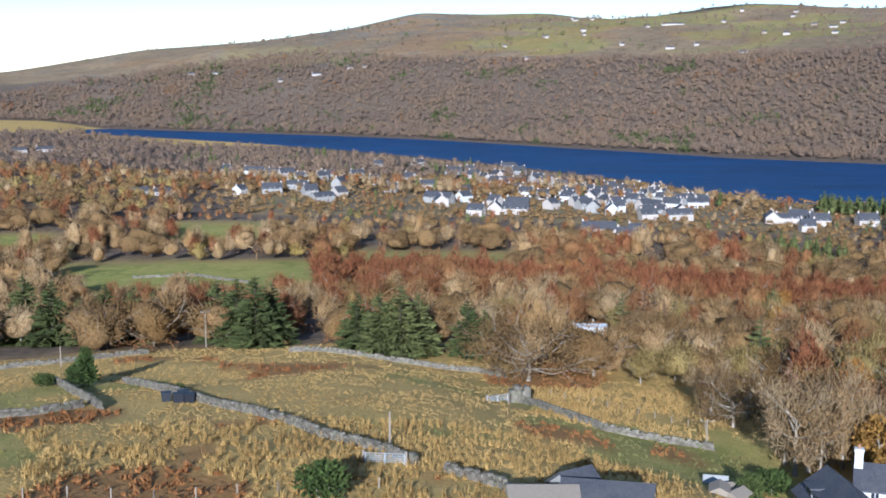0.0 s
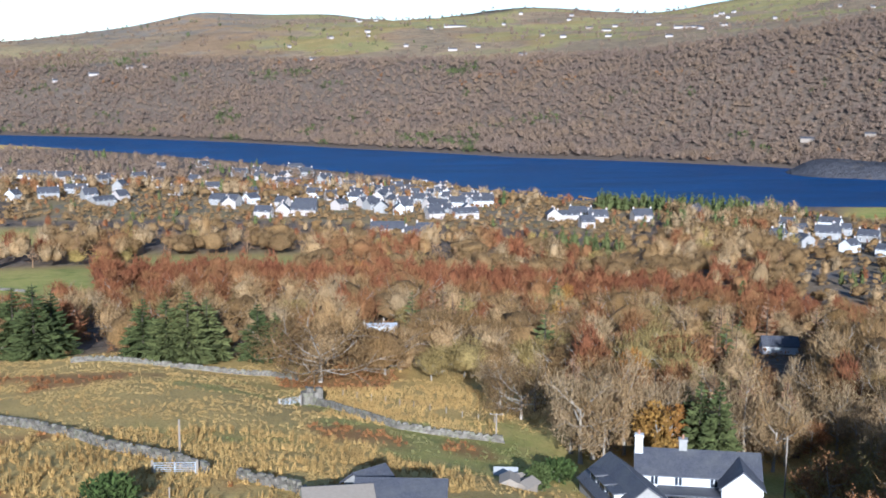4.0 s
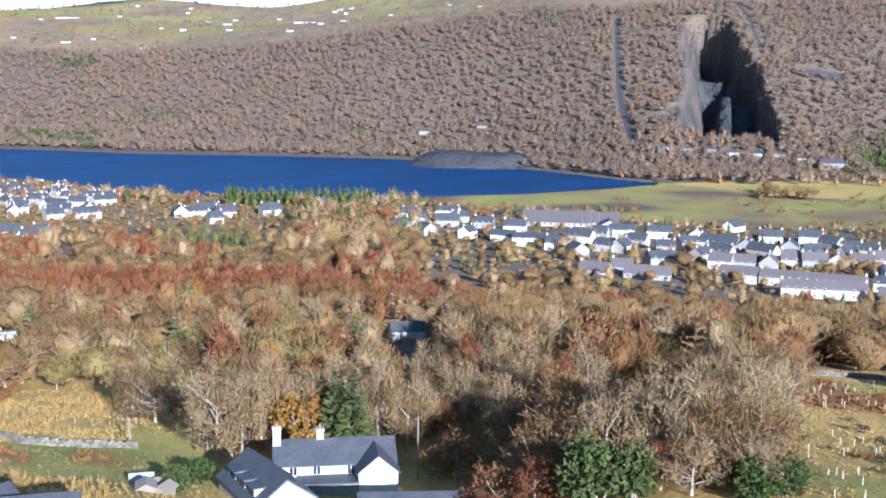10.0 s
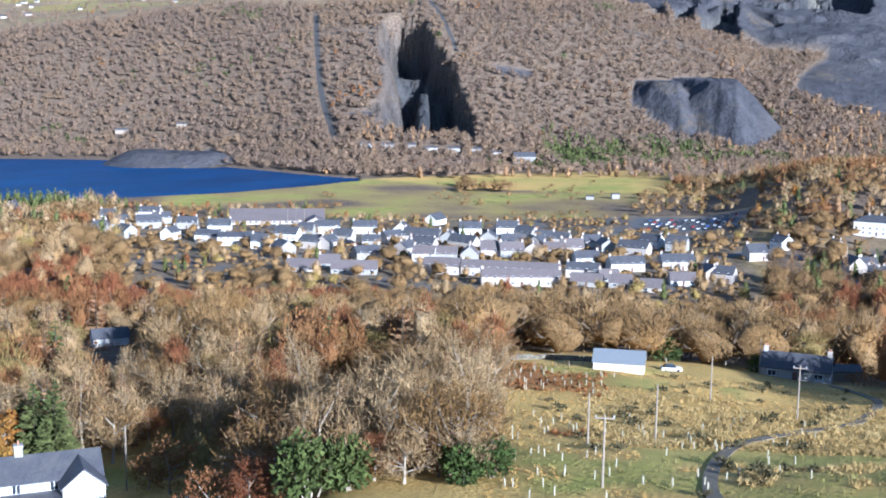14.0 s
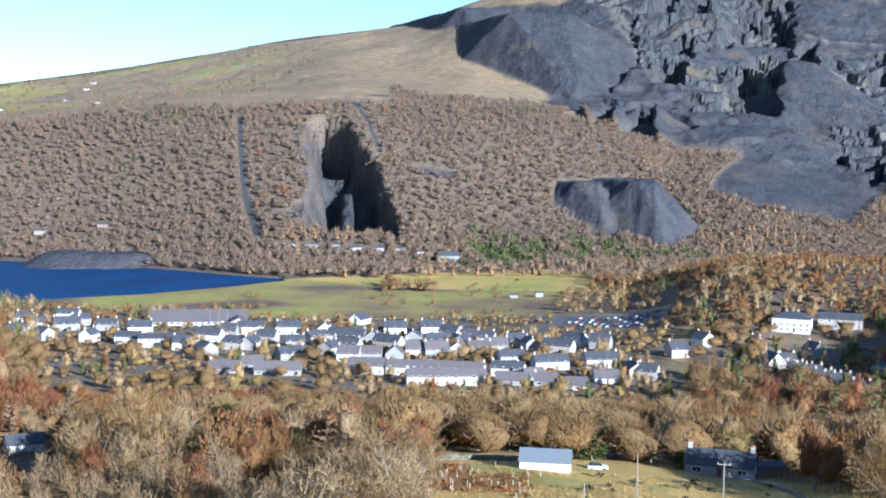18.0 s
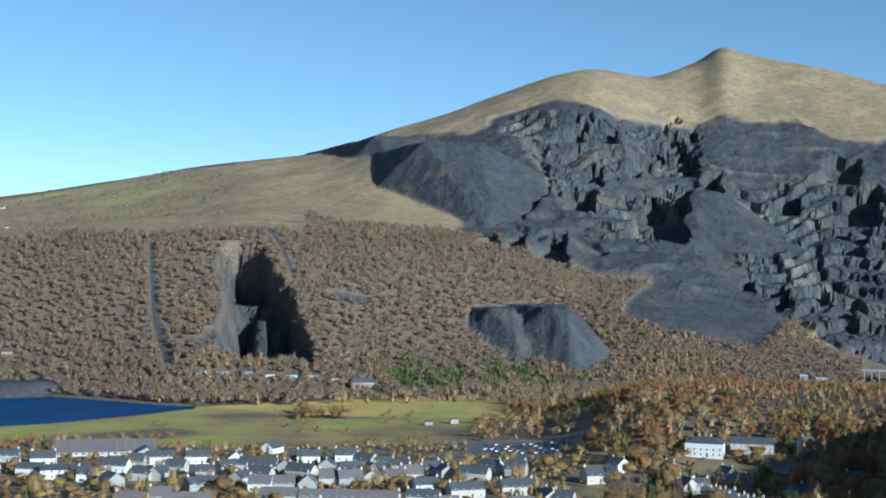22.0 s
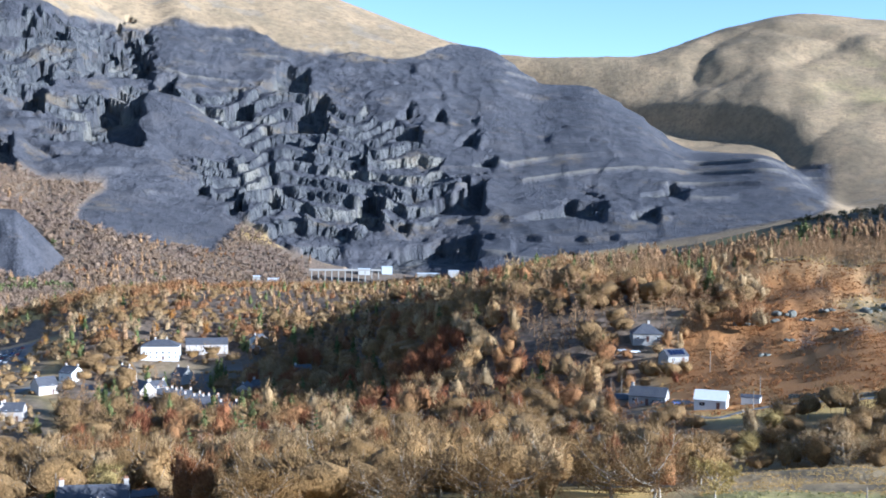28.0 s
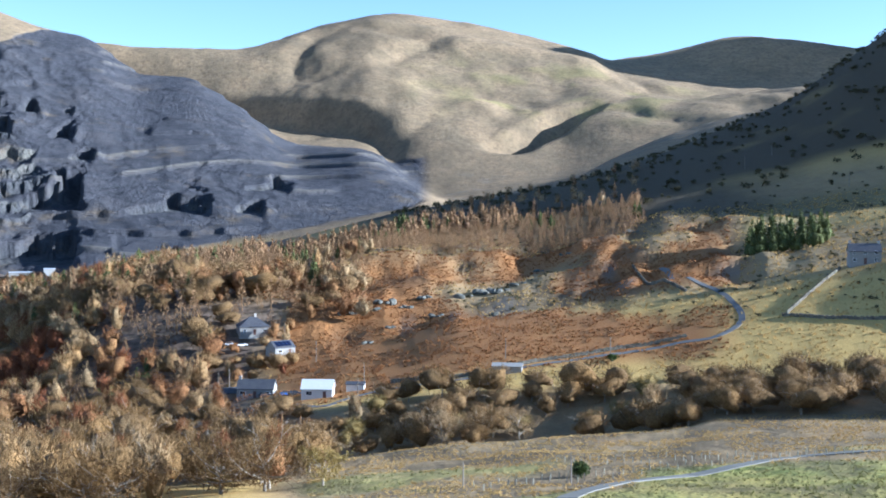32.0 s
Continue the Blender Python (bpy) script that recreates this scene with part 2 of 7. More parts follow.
# ---- terrain numbers ----
# The land is drawn in bearings (degrees clockwise from +y) and metres from the
# viewpoint; heights are above the lake. Each line is a real line of the land.
EYE_Z = 105.0
LAND = {
    "brow": [(-32, 15, 76), (122, 15, 76)],
    "near_slope": [(-32, 110, 67), (0, 110, 64), (13, 110, 63), (19, 110, 58.5), (31, 110, 58.5), (37, 110, 62.5), (45, 110, 63), (95, 120, 70), (122, 120, 74)],
    "house_bench": [(-32, 150, 61), (0, 150, 59.5), (18, 150, 50.2), (28, 150, 49.2), (45, 160, 55), (60, 170, 55),
                    (80, 190, 57), (95, 200, 59), (122, 200, 66)],
    "field_edge": [(-32, 270, 42), (-5, 275, 41), (3, 235, 42), (10, 235, 41), (25, 245, 39), (45, 240, 45.5), (50, 250, 44),
                   (60, 260, 40), (75, 280, 40), (85, 300, 42), (95, 300, 48), (122, 310, 58)],
    "wood": [(-32, 420, 26), (0, 420, 25), (20, 400, 22), (30, 400, 19), (45, 400, 19), (60, 400, 18), (72, 420, 24), (80, 420, 32),
             (84, 420, 38), (91, 425, 49), (95, 430, 57), (104, 440, 67), (115, 450, 85), (122, 450, 100)],
    "village": [(-32, 650, 22), (0, 650, 15), (15, 600, 13), (30, 530, 10), (45, 500, 10), (55, 500, 10), (62, 600, 8), (70, 600, 9),
                (72, 590, 15), (74, 570, 33), (76, 565, 47), (79, 550, 62), (82, 540, 66), (92, 520, 66), (100, 540, 75), (115, 600, 105), (122, 620, 125)],
    "near_shore": [(-32, 1500, 30), (-17, 1560, 20), (-12, 1720, 0.3), (-8, 1590, 0.3), (-2, 1394, 0.3), (6, 1174, 0.3), (12.7, 1014, 0.3), (16.5, 948, 0.3),
                   (26, 938, 0.3), (32, 976, 0.3), (36, 1035, 0.3), (38.3, 1090, 0.4), (40, 1060, 0.6), (45, 1000, 1.0), (55, 930, 8), (60, 880, 34), (66, 900, 38), (72, 850, 40),
                   (80, 850, 58), (88, 900, 80), (92, 900, 97), (100, 920, 118), (105.5, 950, 148), (110.6, 1000, 188),
                   (114.5, 1050, 242), (122, 1100, 330)],
    "far_shore": [(-32, 2300, 15), (-18, 2150, 8), (-15.7, 2042, 0.4), (-10, 1884, 0.4), (-2, 1717, 0.4), (6, 1528, 0.4), (14, 1396, 0.4), (20, 1364, 0.4),
                  (26, 1326, 0.4), (31, 1244, 0.4), (36, 1135, 0.4), (38.3, 1100, 0.6), (40, 1120, 1), (45, 1150, 3), (50, 1200, 4), (57, 1250, 6),
                  (63, 1350, 5), (68, 1480, 3), (75, 1500, 3), (80, 1400, 5), (88, 1500, 40), (95, 1500, 50), (105, 1600, 120), (122, 1700, 330)],
    "forest_top": [(-32, 2500, 50), (-20, 2500, 62), (-10, 2300, 92), (0, 2200, 112), (6, 2100, 112), (14, 1950, 118), (20, 1850, 128), (25, 1800, 153),
                   (33, 1750, 186), (41, 1680, 192), (47, 1700, 187), (50, 1720, 180), (54, 1680, 142), (57, 1640, 98), (60, 1600, 78),
                   (64, 1650, 62), (70, 1650, 28), (75, 1700, 30), (80, 1700, 45), (88, 1750, 58), (95, 1800, 66), (105, 2000, 200), (122, 2100, 400)],
    "fields": [(-32, 2700, 60), (-20, 2650, 74), (-10, 2650, 138), (0, 2650, 182), (10, 2550, 190), (20, 2450, 188), (25, 2400, 196), (33, 2300, 235),
               (41, 2150, 268), (47, 2050, 256), (52, 2000, 222), (57, 2000, 196), (62, 2050, 190), (67, 2100, 175), (72, 2100, 165),
               (80, 2100, 140), (88, 2050, 112), (93.6, 2000, 95), (100, 2600, 140), (105, 2800, 250), (122, 3000, 460)],
    "ridge": [(-32, 2900, 70), (-19.7, 2900, 86), (-13.8, 2900, 136), (-8.4, 2900, 158), (-4, 2900, 190), (-1.1, 2900, 226), (2, 3000, 225), (5, 3100, 232),
              (8.3, 3100, 211), (14, 3100, 252), (20, 3100, 234), (25.5, 3100, 284), (31.7, 3100, 342), (38.2, 3100, 411),
              (44.6, 3100, 460), (46.8, 3050, 503), (50.3, 3050, 562), (55, 3100, 668), (57, 3150, 697), (60, 3350, 700),
              (62.2, 3680, 808), (63, 3700, 862), (64, 3690, 824), (65, 3680, 808), (67, 3600, 768), (69, 3560, 724), (71, 3500, 676), (74, 3400, 600), (76.3, 3300, 540)] + [
              (78, 3250, 523), (80, 3100, 416), (82.6, 3000, 401), (85.6, 2800, 293), (87.2, 2600, 211), (90.7, 2400, 203),
              (92.6, 2250, 140), (95, 2330, 96), (97.5, 2600, 116), (105, 3000, 230), (122, 3200, 480)],
    "lee": [(-32, 3300, -20), (0, 3500, 120), (25, 3500, 180), (44, 3500, 380), (57, 3700, 560), (63, 4100, 700), (71, 3900, 500),
            (76, 3900, 400), (79, 3940, 360), (82, 3850, 340), (86, 3700, 312), (89, 3585, 285), (91, 3510, 270), (92.5, 3150, 180), (94, 2900, 115), (100, 3100, 170), (122, 3500, 480)],
    "scarp": [(-32, 3900, -30), (25, 3950, 140), (60, 4200, 640), (76, 4120, 520), (79, 4050, 490), (82, 3950, 474), (86, 3800, 442), (89, 3680, 415), (91, 3600, 400), (92.5, 3700, 450),
              (100, 3800, 430), (122, 3900, 490)],
    "far_ridge": [(-32, 4400, -40), (25, 4400, 100), (60, 4500, 500), (72, 4400, 560), (76, 4300, 634), (78, 4230, 643), (81, 4180, 625), (85, 4180, 625), (88.9, 4500, 759),
                  (92.2, 4780, 852), (96, 4780, 805), (99.7, 4700, 719), (103, 4400, 601), (108, 4300, 520), (122, 4300, 500)],
    "far_peak": [(-32, 4850, -60), (60, 4850, 300), (90, 4850, 500), (101, 4850, 640), (104, 4850, 690), (107.5, 4850, 758), (109, 4850, 765),
                 (113.5, 4850, 700), (122, 4850, 600)],
    "rim": [(-32, 4980, -60), (60, 4980, 250), (90, 4980, 450), (122, 4980, 500)],
}
BEARINGS = np.concatenate([np.arange(-32, 34, 0.34), np.arange(34, 50, 0.14), np.arange(50, 78, 0.085), np.arange(78, 94, 0.14), np.arange(94, 122, 0.2),
                           np.linspace(122, 326, 38)])
RADII = np.concatenate([[0.05], np.geomspace(12, 700, 112, endpoint=False), np.linspace(700, 1300, 70, endpoint=False),
                        np.linspace(1300, 1600, 44, endpoint=False), np.linspace(1600, 2660, 235, endpoint=False), np.linspace(2660, 3300, 70, endpoint=False), np.linspace(3300, 4980, 105)])


def lattice(ix, iy, seed):
    h = (ix.astype(np.int64) * 374761393 + iy.astype(np.int64) * 668265263 + seed * 974711) & 0x7FFFFFFF
    h = ((h ^ (h >> 13)) * 1274126177) & 0x7FFFFFFF
    return ((h ^ (h >> 16)) & 0xFFFF) / 65535.0


def value_noise(x, y, seed=0):
    """Smooth noise, 0 to 1, one cell a unit."""
    ix, iy = np.floor(x), np.floor(y)
    fx, fy = x - ix, y - iy
    fx, fy = fx * fx * (3 - 2 * fx), fy * fy * (3 - 2 * fy)
    a, b = lattice(ix, iy, seed), lattice(ix + 1, iy, seed)
    c, d = lattice(ix, iy + 1, seed), lattice(ix + 1, iy + 1, seed)
    return (a * (1 - fx) + b * fx) * (1 - fy) + (c * (1 - fx) + d * fx) * fy


def fbm(x, y, size, octaves=4, seed=0):
    """Layered noise about 0, within about -1 to 1; size: metres of the largest lumps."""
    total, amp, weight = 0.0, 1.0, 0.0
    for k in range(octaves):
        total = total + amp * (2 * value_noise(x / size * 2 ** k + 17 * k, y / size * 2 ** k - 9 * k, seed + k) - 1)
        weight, amp = weight + amp, amp * 0.5
    return total / weight * 1.5


FINE = np.arange(-40, 130, 0.1)


def line_at(rows, az, column=1):
    """A land line's distance or height at a bearing, its corners rounded over about a degree."""
    v = np.interp(FINE, [r[0] for r in rows], [r[column] for r in rows])
    k = np.exp(-(np.arange(-14, 15) / 6.0) ** 2)
    v = np.convolve(np.pad(v, 14, mode="edge"), k / k.sum(), mode="valid")
    return np.interp(az, FINE, v)


def span(v, lo, hi):
    """0 below lo, 1 above hi, smooth between."""
    u = np.clip((v - lo) / (hi - lo), 0, 1)
    return u * u * (3 - 2 * u)


def base_height(az, r):
    """Height of the smooth land; az and r are arrays of one shape."""
    lines = list(LAND.values())
    az = np.where(az > 225, az - 360, az)
    inside = np.clip(az, -32, 122)
    rs = np.stack([line_at(l, inside, 1) for l in lines])
    zs = np.stack([line_at(l, inside, 2) for l in lines])
    z = np.full(r.shape, np.nan)
    z = np.where(r <= rs[0], zs[0], z)
    # monotone slopes, so that crests stay crisp and flats stay flat
    for k in range(len(lines) - 1):
        r0, r1, z0, z1 = rs[k], rs[k + 1], zs[k], zs[k + 1]
        m = (r > r0) & (r <= r1)
        u = np.clip((r - r0) / (r1 - r0), 0, 1)
        s = (z1 - z0) / (r1 - r0)
        sp = (zs[k] - zs[k - 1]) / (rs[k] - rs[k - 1]) if k else s
        sn = (zs[k + 2] - zs[k + 1]) / (rs[k + 2] - rs[k + 1]) if k < len(lines) - 2 else s
        d0 = np.where(sp * s > 0, 2 * sp * s / (sp + s + 1e-12), 0) * (r1 - r0)
        d1 = np.where(sn * s > 0, 2 * sn * s / (sn + s + 1e-12), 0) * (r1 - r0)
        v = (z0 * (2 * u ** 3 - 3 * u ** 2 + 1) + d0 * (u ** 3 - 2 * u ** 2 + u) + z1 * (3 * u ** 2 - 2 * u ** 3) + d1 * (u ** 3 - u ** 2))
        z = np.where(m, v, z)
    z = np.where(r > rs[-1], zs[-1], z)
    # the hillside that goes on behind the viewpoint
    back = span(np.where(az < -32, -32 - az, az - 122), 0, 25)
    hill = 76 + 0.11 * np.maximum(r - 60, 0) - 0.000013 * r * r
    z = z * (1 - back) + np.maximum(hill, -20) * back
    # unseen mountain added to the south-east, to cast shade on the slope below
    east = span(az, 119, 125) * (1 - span(az, 134, 146))
    z = np.maximum(z, east * (76 + 255 * span(r, 750, 1150)))
    # lower unseen ground, added to shade the nearer part of that slope
    shade_shoulder = span(az, 127, 132) * (1 - span(az, 140, 156))
    z = np.maximum(z, shade_shoulder * np.minimum(76 + 255 * span(r, 570, 950), 225))
    # another unseen mountain, added south of the far peak to shade it
    return np.maximum(z, 1150 * span(az, 115.5, 118.5) * (1 - span(az, 124, 128)) * span(r, 4250, 4700))


SLATE_HIGH = [(43.5, 2100), (44.4, 2496), (46.8, 2692), (50.6, 2570), (55.4, 2660), (58.7, 2650), (63, 2750), (66.6, 2790), (68.1, 2670),
              (71.0, 2700), (74.0, 2800), (75.3, 2960), (76.3, 3150), (77.0, 3300), (94, 3300)]
SLATE_LOW = [(43.5, 1950), (44.1, 1800), (48, 1800), (51.5, 1888), (55.6, 1800), (58.8, 1795), (61.7, 1785), (64.1, 1785), (66.7, 1732), (68.7, 1616),
             (77.5, 1580), (85.6, 1730), (93.2, 2005), (94, 2200)]
# ravines: bearings and distances of both ends, depth, breadth of the gentle side
RAVINES = [(97.9, 101.0, 3380, 3650, 62, 2.0), (103.8, 105.6, 3270, 3390, 34, 1.2)]
# spoil heaps: bearing, distance, height of the flat top, its radius, slope
TIPS = [
        (55.4, 1930, 206, 14, 0.62), (52.8, 1960, 214, 18, 0.6), (57.2, 2060, 222, 16, 0.6), (62.2, 2250, 300, 30, 0.62), (60.5, 2080, 232, 20, 0.6),
        (28.9, 1268, 13, 30, 0.5), (30.4, 1262, 11, 30, 0.5)]


# bearing, distance and height of the corner; bearing and slope of the west flank, of the valley face; breadth
RUN_TIPS = [(49.0, 2230, 392, 297, 1.0, 222, 0.62, 110), (46.6, 2560, 444, 297, 1.0, 222, 0.6, 130), (52.5, 1440, 89, 296, 0.85, 230, 0.66, 24), (55.1, 1430, 92, 296, 0.85, 228, 0.64, 24)]
# worked rock faces, pale patches: outlines in bearing and angle of sight
CLIFFS = [
    [(63.6, 0.9), (64.8, 3.0), (66.7, 3.3), (70.3, 3.6), (73.2, 4.2), (74.9, 2.9), (76.0, 1.1), (75.5, -0.9), (71.2, -1.6), (70.0, -2.9), (68.6, -2.7), (65.5, -0.9), (64.5, 0.4)],
    [(56.9, 2.7), (57.6, 4.4), (61.2, 5.5), (63.5, 5.3), (66.5, 5.7), (69.5, 5.2), (71.6, 5.0), (72.9, 3.7), (70.0, 3.6), (65.0, 2.8), (62.0, 2.6), (58.5, 2.4)],
    [(52.2, 7.6), (53.1, 8.5), (55.2, 8.8), (58.5, 8.3), (62.2, 7.8), (61.2, 6.2), (58.5, 5.6), (56.4, 4.0), (55.2, 4.6), (54.4, 6.0), (54.2, 7.4)],
]
PALE = [[(53.4, 7.5), (54.2, 6.2), (55.0, 4.9), (55.9, 4.4), (55.6, 5.2), (54.7, 6.3), (54.8, 7.5)],
        [(59.4, 4.6), (60.5, 5.3), (61.2, 5.4), (61.0, 4.2), (59.9, 4.0)]]
# bearings and angles of sight, foot and top, of the cuts
CUTS_WEST = [(55.55, 57.31, 3.7, 4.55), (58.6, 62.0, 5.7, 8.05), (57.86, 61.5, 2.41, 4.61), (64.98, 66.63, 3.83, 5.08), (66.55, 69.19, 5.27, 6.48), (67.25, 70.14, 3.32, 4.95),
        (61.42, 63.09, 4.59, 5.71), (63.9, 64.57, 0.32, 1.05), (65.39, 66.28, -0.54, 0.26), (66.54, 67.87, -0.33, 0.28), (67.75, 69.07, -0.9, -0.5),
        (54.7, 58.4, 7.3, 8.1), (54.0, 55.85, 1.57, 2.92), (51.29, 52.63, 2.19, 2.72), (52.89, 53.96, 2.08, 2.67), (56.3, 57.6, 5.2, 6.6)]
CUTS_EAST = [(72.86, 74.64, 3.0, 4.22), (74.72, 77.69, -0.54, 1.53), (70.82, 77.5, -3.2, -1.63), (71.28, 72.7, -1.36, 1.02), (71.36, 71.93, 1.8, 2.33), (70.53, 71.18, -1.65, -1.25),
        (79.64, 83.37, -0.66, 0.5), (85.08, 87.2, 0.5, 0.96), (84.55, 85.87, -0.6, 0.07), (76.18, 77.28, 2.85, 3.49),
        (77.03, 78.14, 1.84, 2.35), (74.86, 75.82, 3.96, 4.46), (76.67, 77.16, 3.95, 4.26)]

def polar(az, r):
    return r * np.sin(np.radians(az)), r * np.cos(np.radians(az))


def inside_outline(u, v, outline, soft):
    """1 inside a closed outline, 0 outside, soft at its edge."""
    near, inner = np.full(u.shape, 9.0), np.zeros(u.shape, bool)
    for (u0, v0), (u1, v1) in zip(outline, outline[1:] + outline[:1]):
        k = np.clip(((u - u0) * (u1 - u0) + (v - v0) * (v1 - v0)) / ((u1 - u0) ** 2 + (v1 - v0) ** 2), 0, 1)
        near = np.minimum(near, np.hypot(u - u0 - k * (u1 - u0), v - v0 - k * (v1 - v0)))
        inner ^= ((v0 > v) != (v1 > v)) & (u < (u1 - u0) * (v - v0) / (v1 - v0 + 1e-9) + u0)
    return span(np.where(inner, near, -near), -soft, soft)


def box_mask(az, r, a0, a1, r0, r1, soft_a=0.5, soft_r=12):
    return (span(az, a0 - soft_a, a0 + soft_a) * (1 - span(az, a1 - soft_a, a1 + soft_a))
            * span(r, r0 - soft_r, r0 + soft_r) * (1 - span(r, r1 - soft_r, r1 + soft_r)))


def shape_land(az, r):
    """Heights and land cover over arrays of bearing and distance."""
    x, y = polar(az, r)
    z = base_height(az, r)
    cover = {}
    n_big, n_mid, n_small = fbm(x, y, 420, 5, 3), fbm(x, y, 90, 4, 11), fbm(x, y, 18, 3, 23)
    front = (az > -33) & (az < 123)
    # lake bed
    s0, s1 = line_at(LAND["near_shore"], az), line_at(LAND["far_shore"], az)
    in_lake = np.clip((r - s0) / np.maximum(s1 - s0, 1), 0, 1)
    lake = np.where((az > -16.5) & (az < 38.3) & (in_lake > 0) & (in_lake < 1), 1.0, 0.0)
    z = z - lake * np.minimum(np.sin(np.pi * in_lake) * 10, 7)
    dry = 1 - lake
    # slate workings
    wobble = 60 * fbm(x, y, 160, 4, 31)
    hi, lo = line_at(SLATE_HIGH, az), line_at(SLATE_LOW, az)
    slate = span(r + wobble * 0.7, lo - 12, lo + 12) * (1 - span(r + wobble, hi - 15, hi + 15)) * span(az + wobble * 0.01 + 0.004 * (r - 2300), 49.0, 49.6) * (1 - span(az, 93.2, 94))
    # mountain relief
    hills = span(r, 1900, 2600)
    crest = 1 - 0.85 * span(r, line_at(LAND["ridge"], az) - 300, line_at(LAND["ridge"], az) - 40) * (1 - span(r, 3300, 3600) * span(az, 76, 79))
    hills = hills * crest
    z = z + hills * (1 - slate) * 9 * n_big * span(np.abs(az - 63), 0, 2) + hills * 3.5 * n_mid * (1 - slate)
    far_mtn = span(r, 3250, 3700) * span(az, 77, 80) * (1 - span(r, 4150, 4400))
    far_mtn = far_mtn * (1 - 0.8 * span(r, line_at(LAND["far_ridge"], az) - 420, line_at(LAND["far_ridge"], az) - 60))
    z = z + far_mtn * (22 * fbm(x, y, 700, 3, 75) + 62 * np.minimum(np.abs(fbm(x, y, 520, 3, 76)), 0.45) - 16 + 5 * fbm(x, y, 120, 3, 74))
    # ravines in the far mountain, steep on their south side
    for a0, a1, r0, r1, deep, wide in RAVINES:
        mid = a0 + (a1 - a0) * (r - r0) / (r1 - r0) + 0.15 * n_mid
        z = z - deep * span(az, mid - wide, mid) * (1 - span(az, mid, mid + 0.9)) * span(r, r0 - 50, r0 + 30) * (1 - span(r, r1 - 30, r1 + 110))
    # spoil heaps
    tip_mask = 0.0 * z
    for a, d, top, flat, slope in TIPS:
        cx, cy = polar(a, d)
        dist = np.hypot(x - cx, y - cy) * (1 + 0.1 * n_mid)
        cone = top - slope * np.maximum(dist - flat, 0) + 1.2 * n_small
        tip_mask = np.maximum(tip_mask, span(cone - z, -1, 3) * (dist < 420))
        z = np.where(front & (dist < 420), np.maximum(z, cone), z)
    # long heaps run out along the hill: a flat top, a west flank and a face to the valley
    for a, d, top, west, flank, south, face, wide in RUN_TIPS:
        cx, cy = polar(a, d)
        dx, dy = x - cx + 1.5 * n_small, y - cy + 7 * n_mid
        wn, sn, en = polar(west, 1.0), polar(south, 1.0), polar(a + 90.0, 1.0)
        heap = top + 0.03 * (r - d) - flank * np.maximum(dx * wn[0] + dy * wn[1], 0) - face * np.maximum(dx * sn[0] + dy * sn[1], 0) - (0.5 if d > 1800 else 0.95) * np.maximum(dx * en[0] + dy * en[1] - wide, 0)
        gully = 1.6 * np.abs(fbm(az * 36, r * 0.12, 20, 3, 29))
        m = front & (np.abs(az - a) < 9) & (r > d - 440) & (r < d + (540 if d > 1800 else 120))
        tip_mask = np.where(m, np.maximum(tip_mask, span(heap - z, -1, 3)), tip_mask)
        z = np.where(m, np.maximum(z, heap - gully + 0.8 * n_small), z)
    # scree slopes cut by thin level benches; broken cliffs where the rock was worked
    sight = np.degrees(np.arctan2(z - EYE_Z, r))
    steps = slate * (1 - tip_mask) * span(az, 51, 53)
    smooth_tip = span(az + 0.01 * wobble, 74.5, 79)
    w_az, w_el = az + 0.35 * fbm(x, y, 70, 4, 81), sight + 0.28 * fbm(x, y, 60, 4, 83)
    worked = 0.0 * z
    for outline in CLIFFS:
        worked = np.maximum(worked, inside_outline(w_az, w_el, outline, 0.16))
    worked = worked * front * steps
    below_crest = 1 - span(r, line_at(LAND["ridge"], az) - 700, line_at(LAND["ridge"], az) - 250)
    z = z + steps * (1 - smooth_tip) * below_crest * (16 * fbm(x, y, 300, 3, 41) + 7 * fbm(x, y, 80, 3, 43) - 5 * np.abs(fbm(x, y, 46, 3, 42)))
    # buttresses that fall away steeply to the west, large and small
    for width, tall, seed in ((3.1, 15.0, 57), (1.2, 5.0, 60), (0.38, 2.6, 66)):
        p = az / width + 1.0 * fbm(x, y, 105 * width, 4, seed) + r / (200 * width)
        keep = 0.35 + 0.65 * value_noise(np.floor(p) * 3.7, r / (60 * width), seed + 1)
        p = p - np.floor(p)
        z = z + tall * keep * span(p, 0.0, 0.12) * (1 - p) * worked * below_crest
    scree = steps * (1 - worked) * (1 - 0.5 * smooth_tip) * below_crest
    p = az / 1.9 + 1.2 * fbm(x, y, 190, 4, 77)
    p = p - np.floor(p)
    z = z + scree * 7 * span(p, 0.0, 0.25) * (1 - p) * span(fbm(x, y, 300, 2, 78), -0.1, 0.4)
    rise = 34.0
    v = (z + 26 * fbm(x, y, 520, 2, 46)) / rise
    f = v - np.floor(v)
    some = span(fbm(x, y, 170, 3, 48) + 0.5 * value_noise(np.floor(v) * 2.3, 0 * v, 4) - 0.25, -0.15, 0.2)
    thin = z + steps * some * 7.0 * (span(f, 0.0, 0.07) * (1 - f))
    bench = steps * some * span(f, 0.02, 0.05) * (1 - span(f, 0.10, 0.14))
    ribs = 5 * fbm(x, y, 90, 4, 44) + 4 * np.abs(fbm(az * 30, r * 0.3, 22, 3, 45)) + 1.6 * fbm(x, y, 11, 2, 40)
    lift = 20.0 + 10.0 * value_noise(az / 3.1, r / 260, 39)
    w = (z + ribs) / lift
    g = w - np.floor(w)
    broken = (np.floor(w) + 0.36 * g + 0.64 * span(g, 0.6, 0.82)) * lift - ribs * 0.9 - 3
    cliff = worked * span(g, 0.56, 0.64) * (1 - span(g, 0.86, 0.93))
    z = z * (1 - steps) + (thin * (1 - worked) + broken * worked) * steps
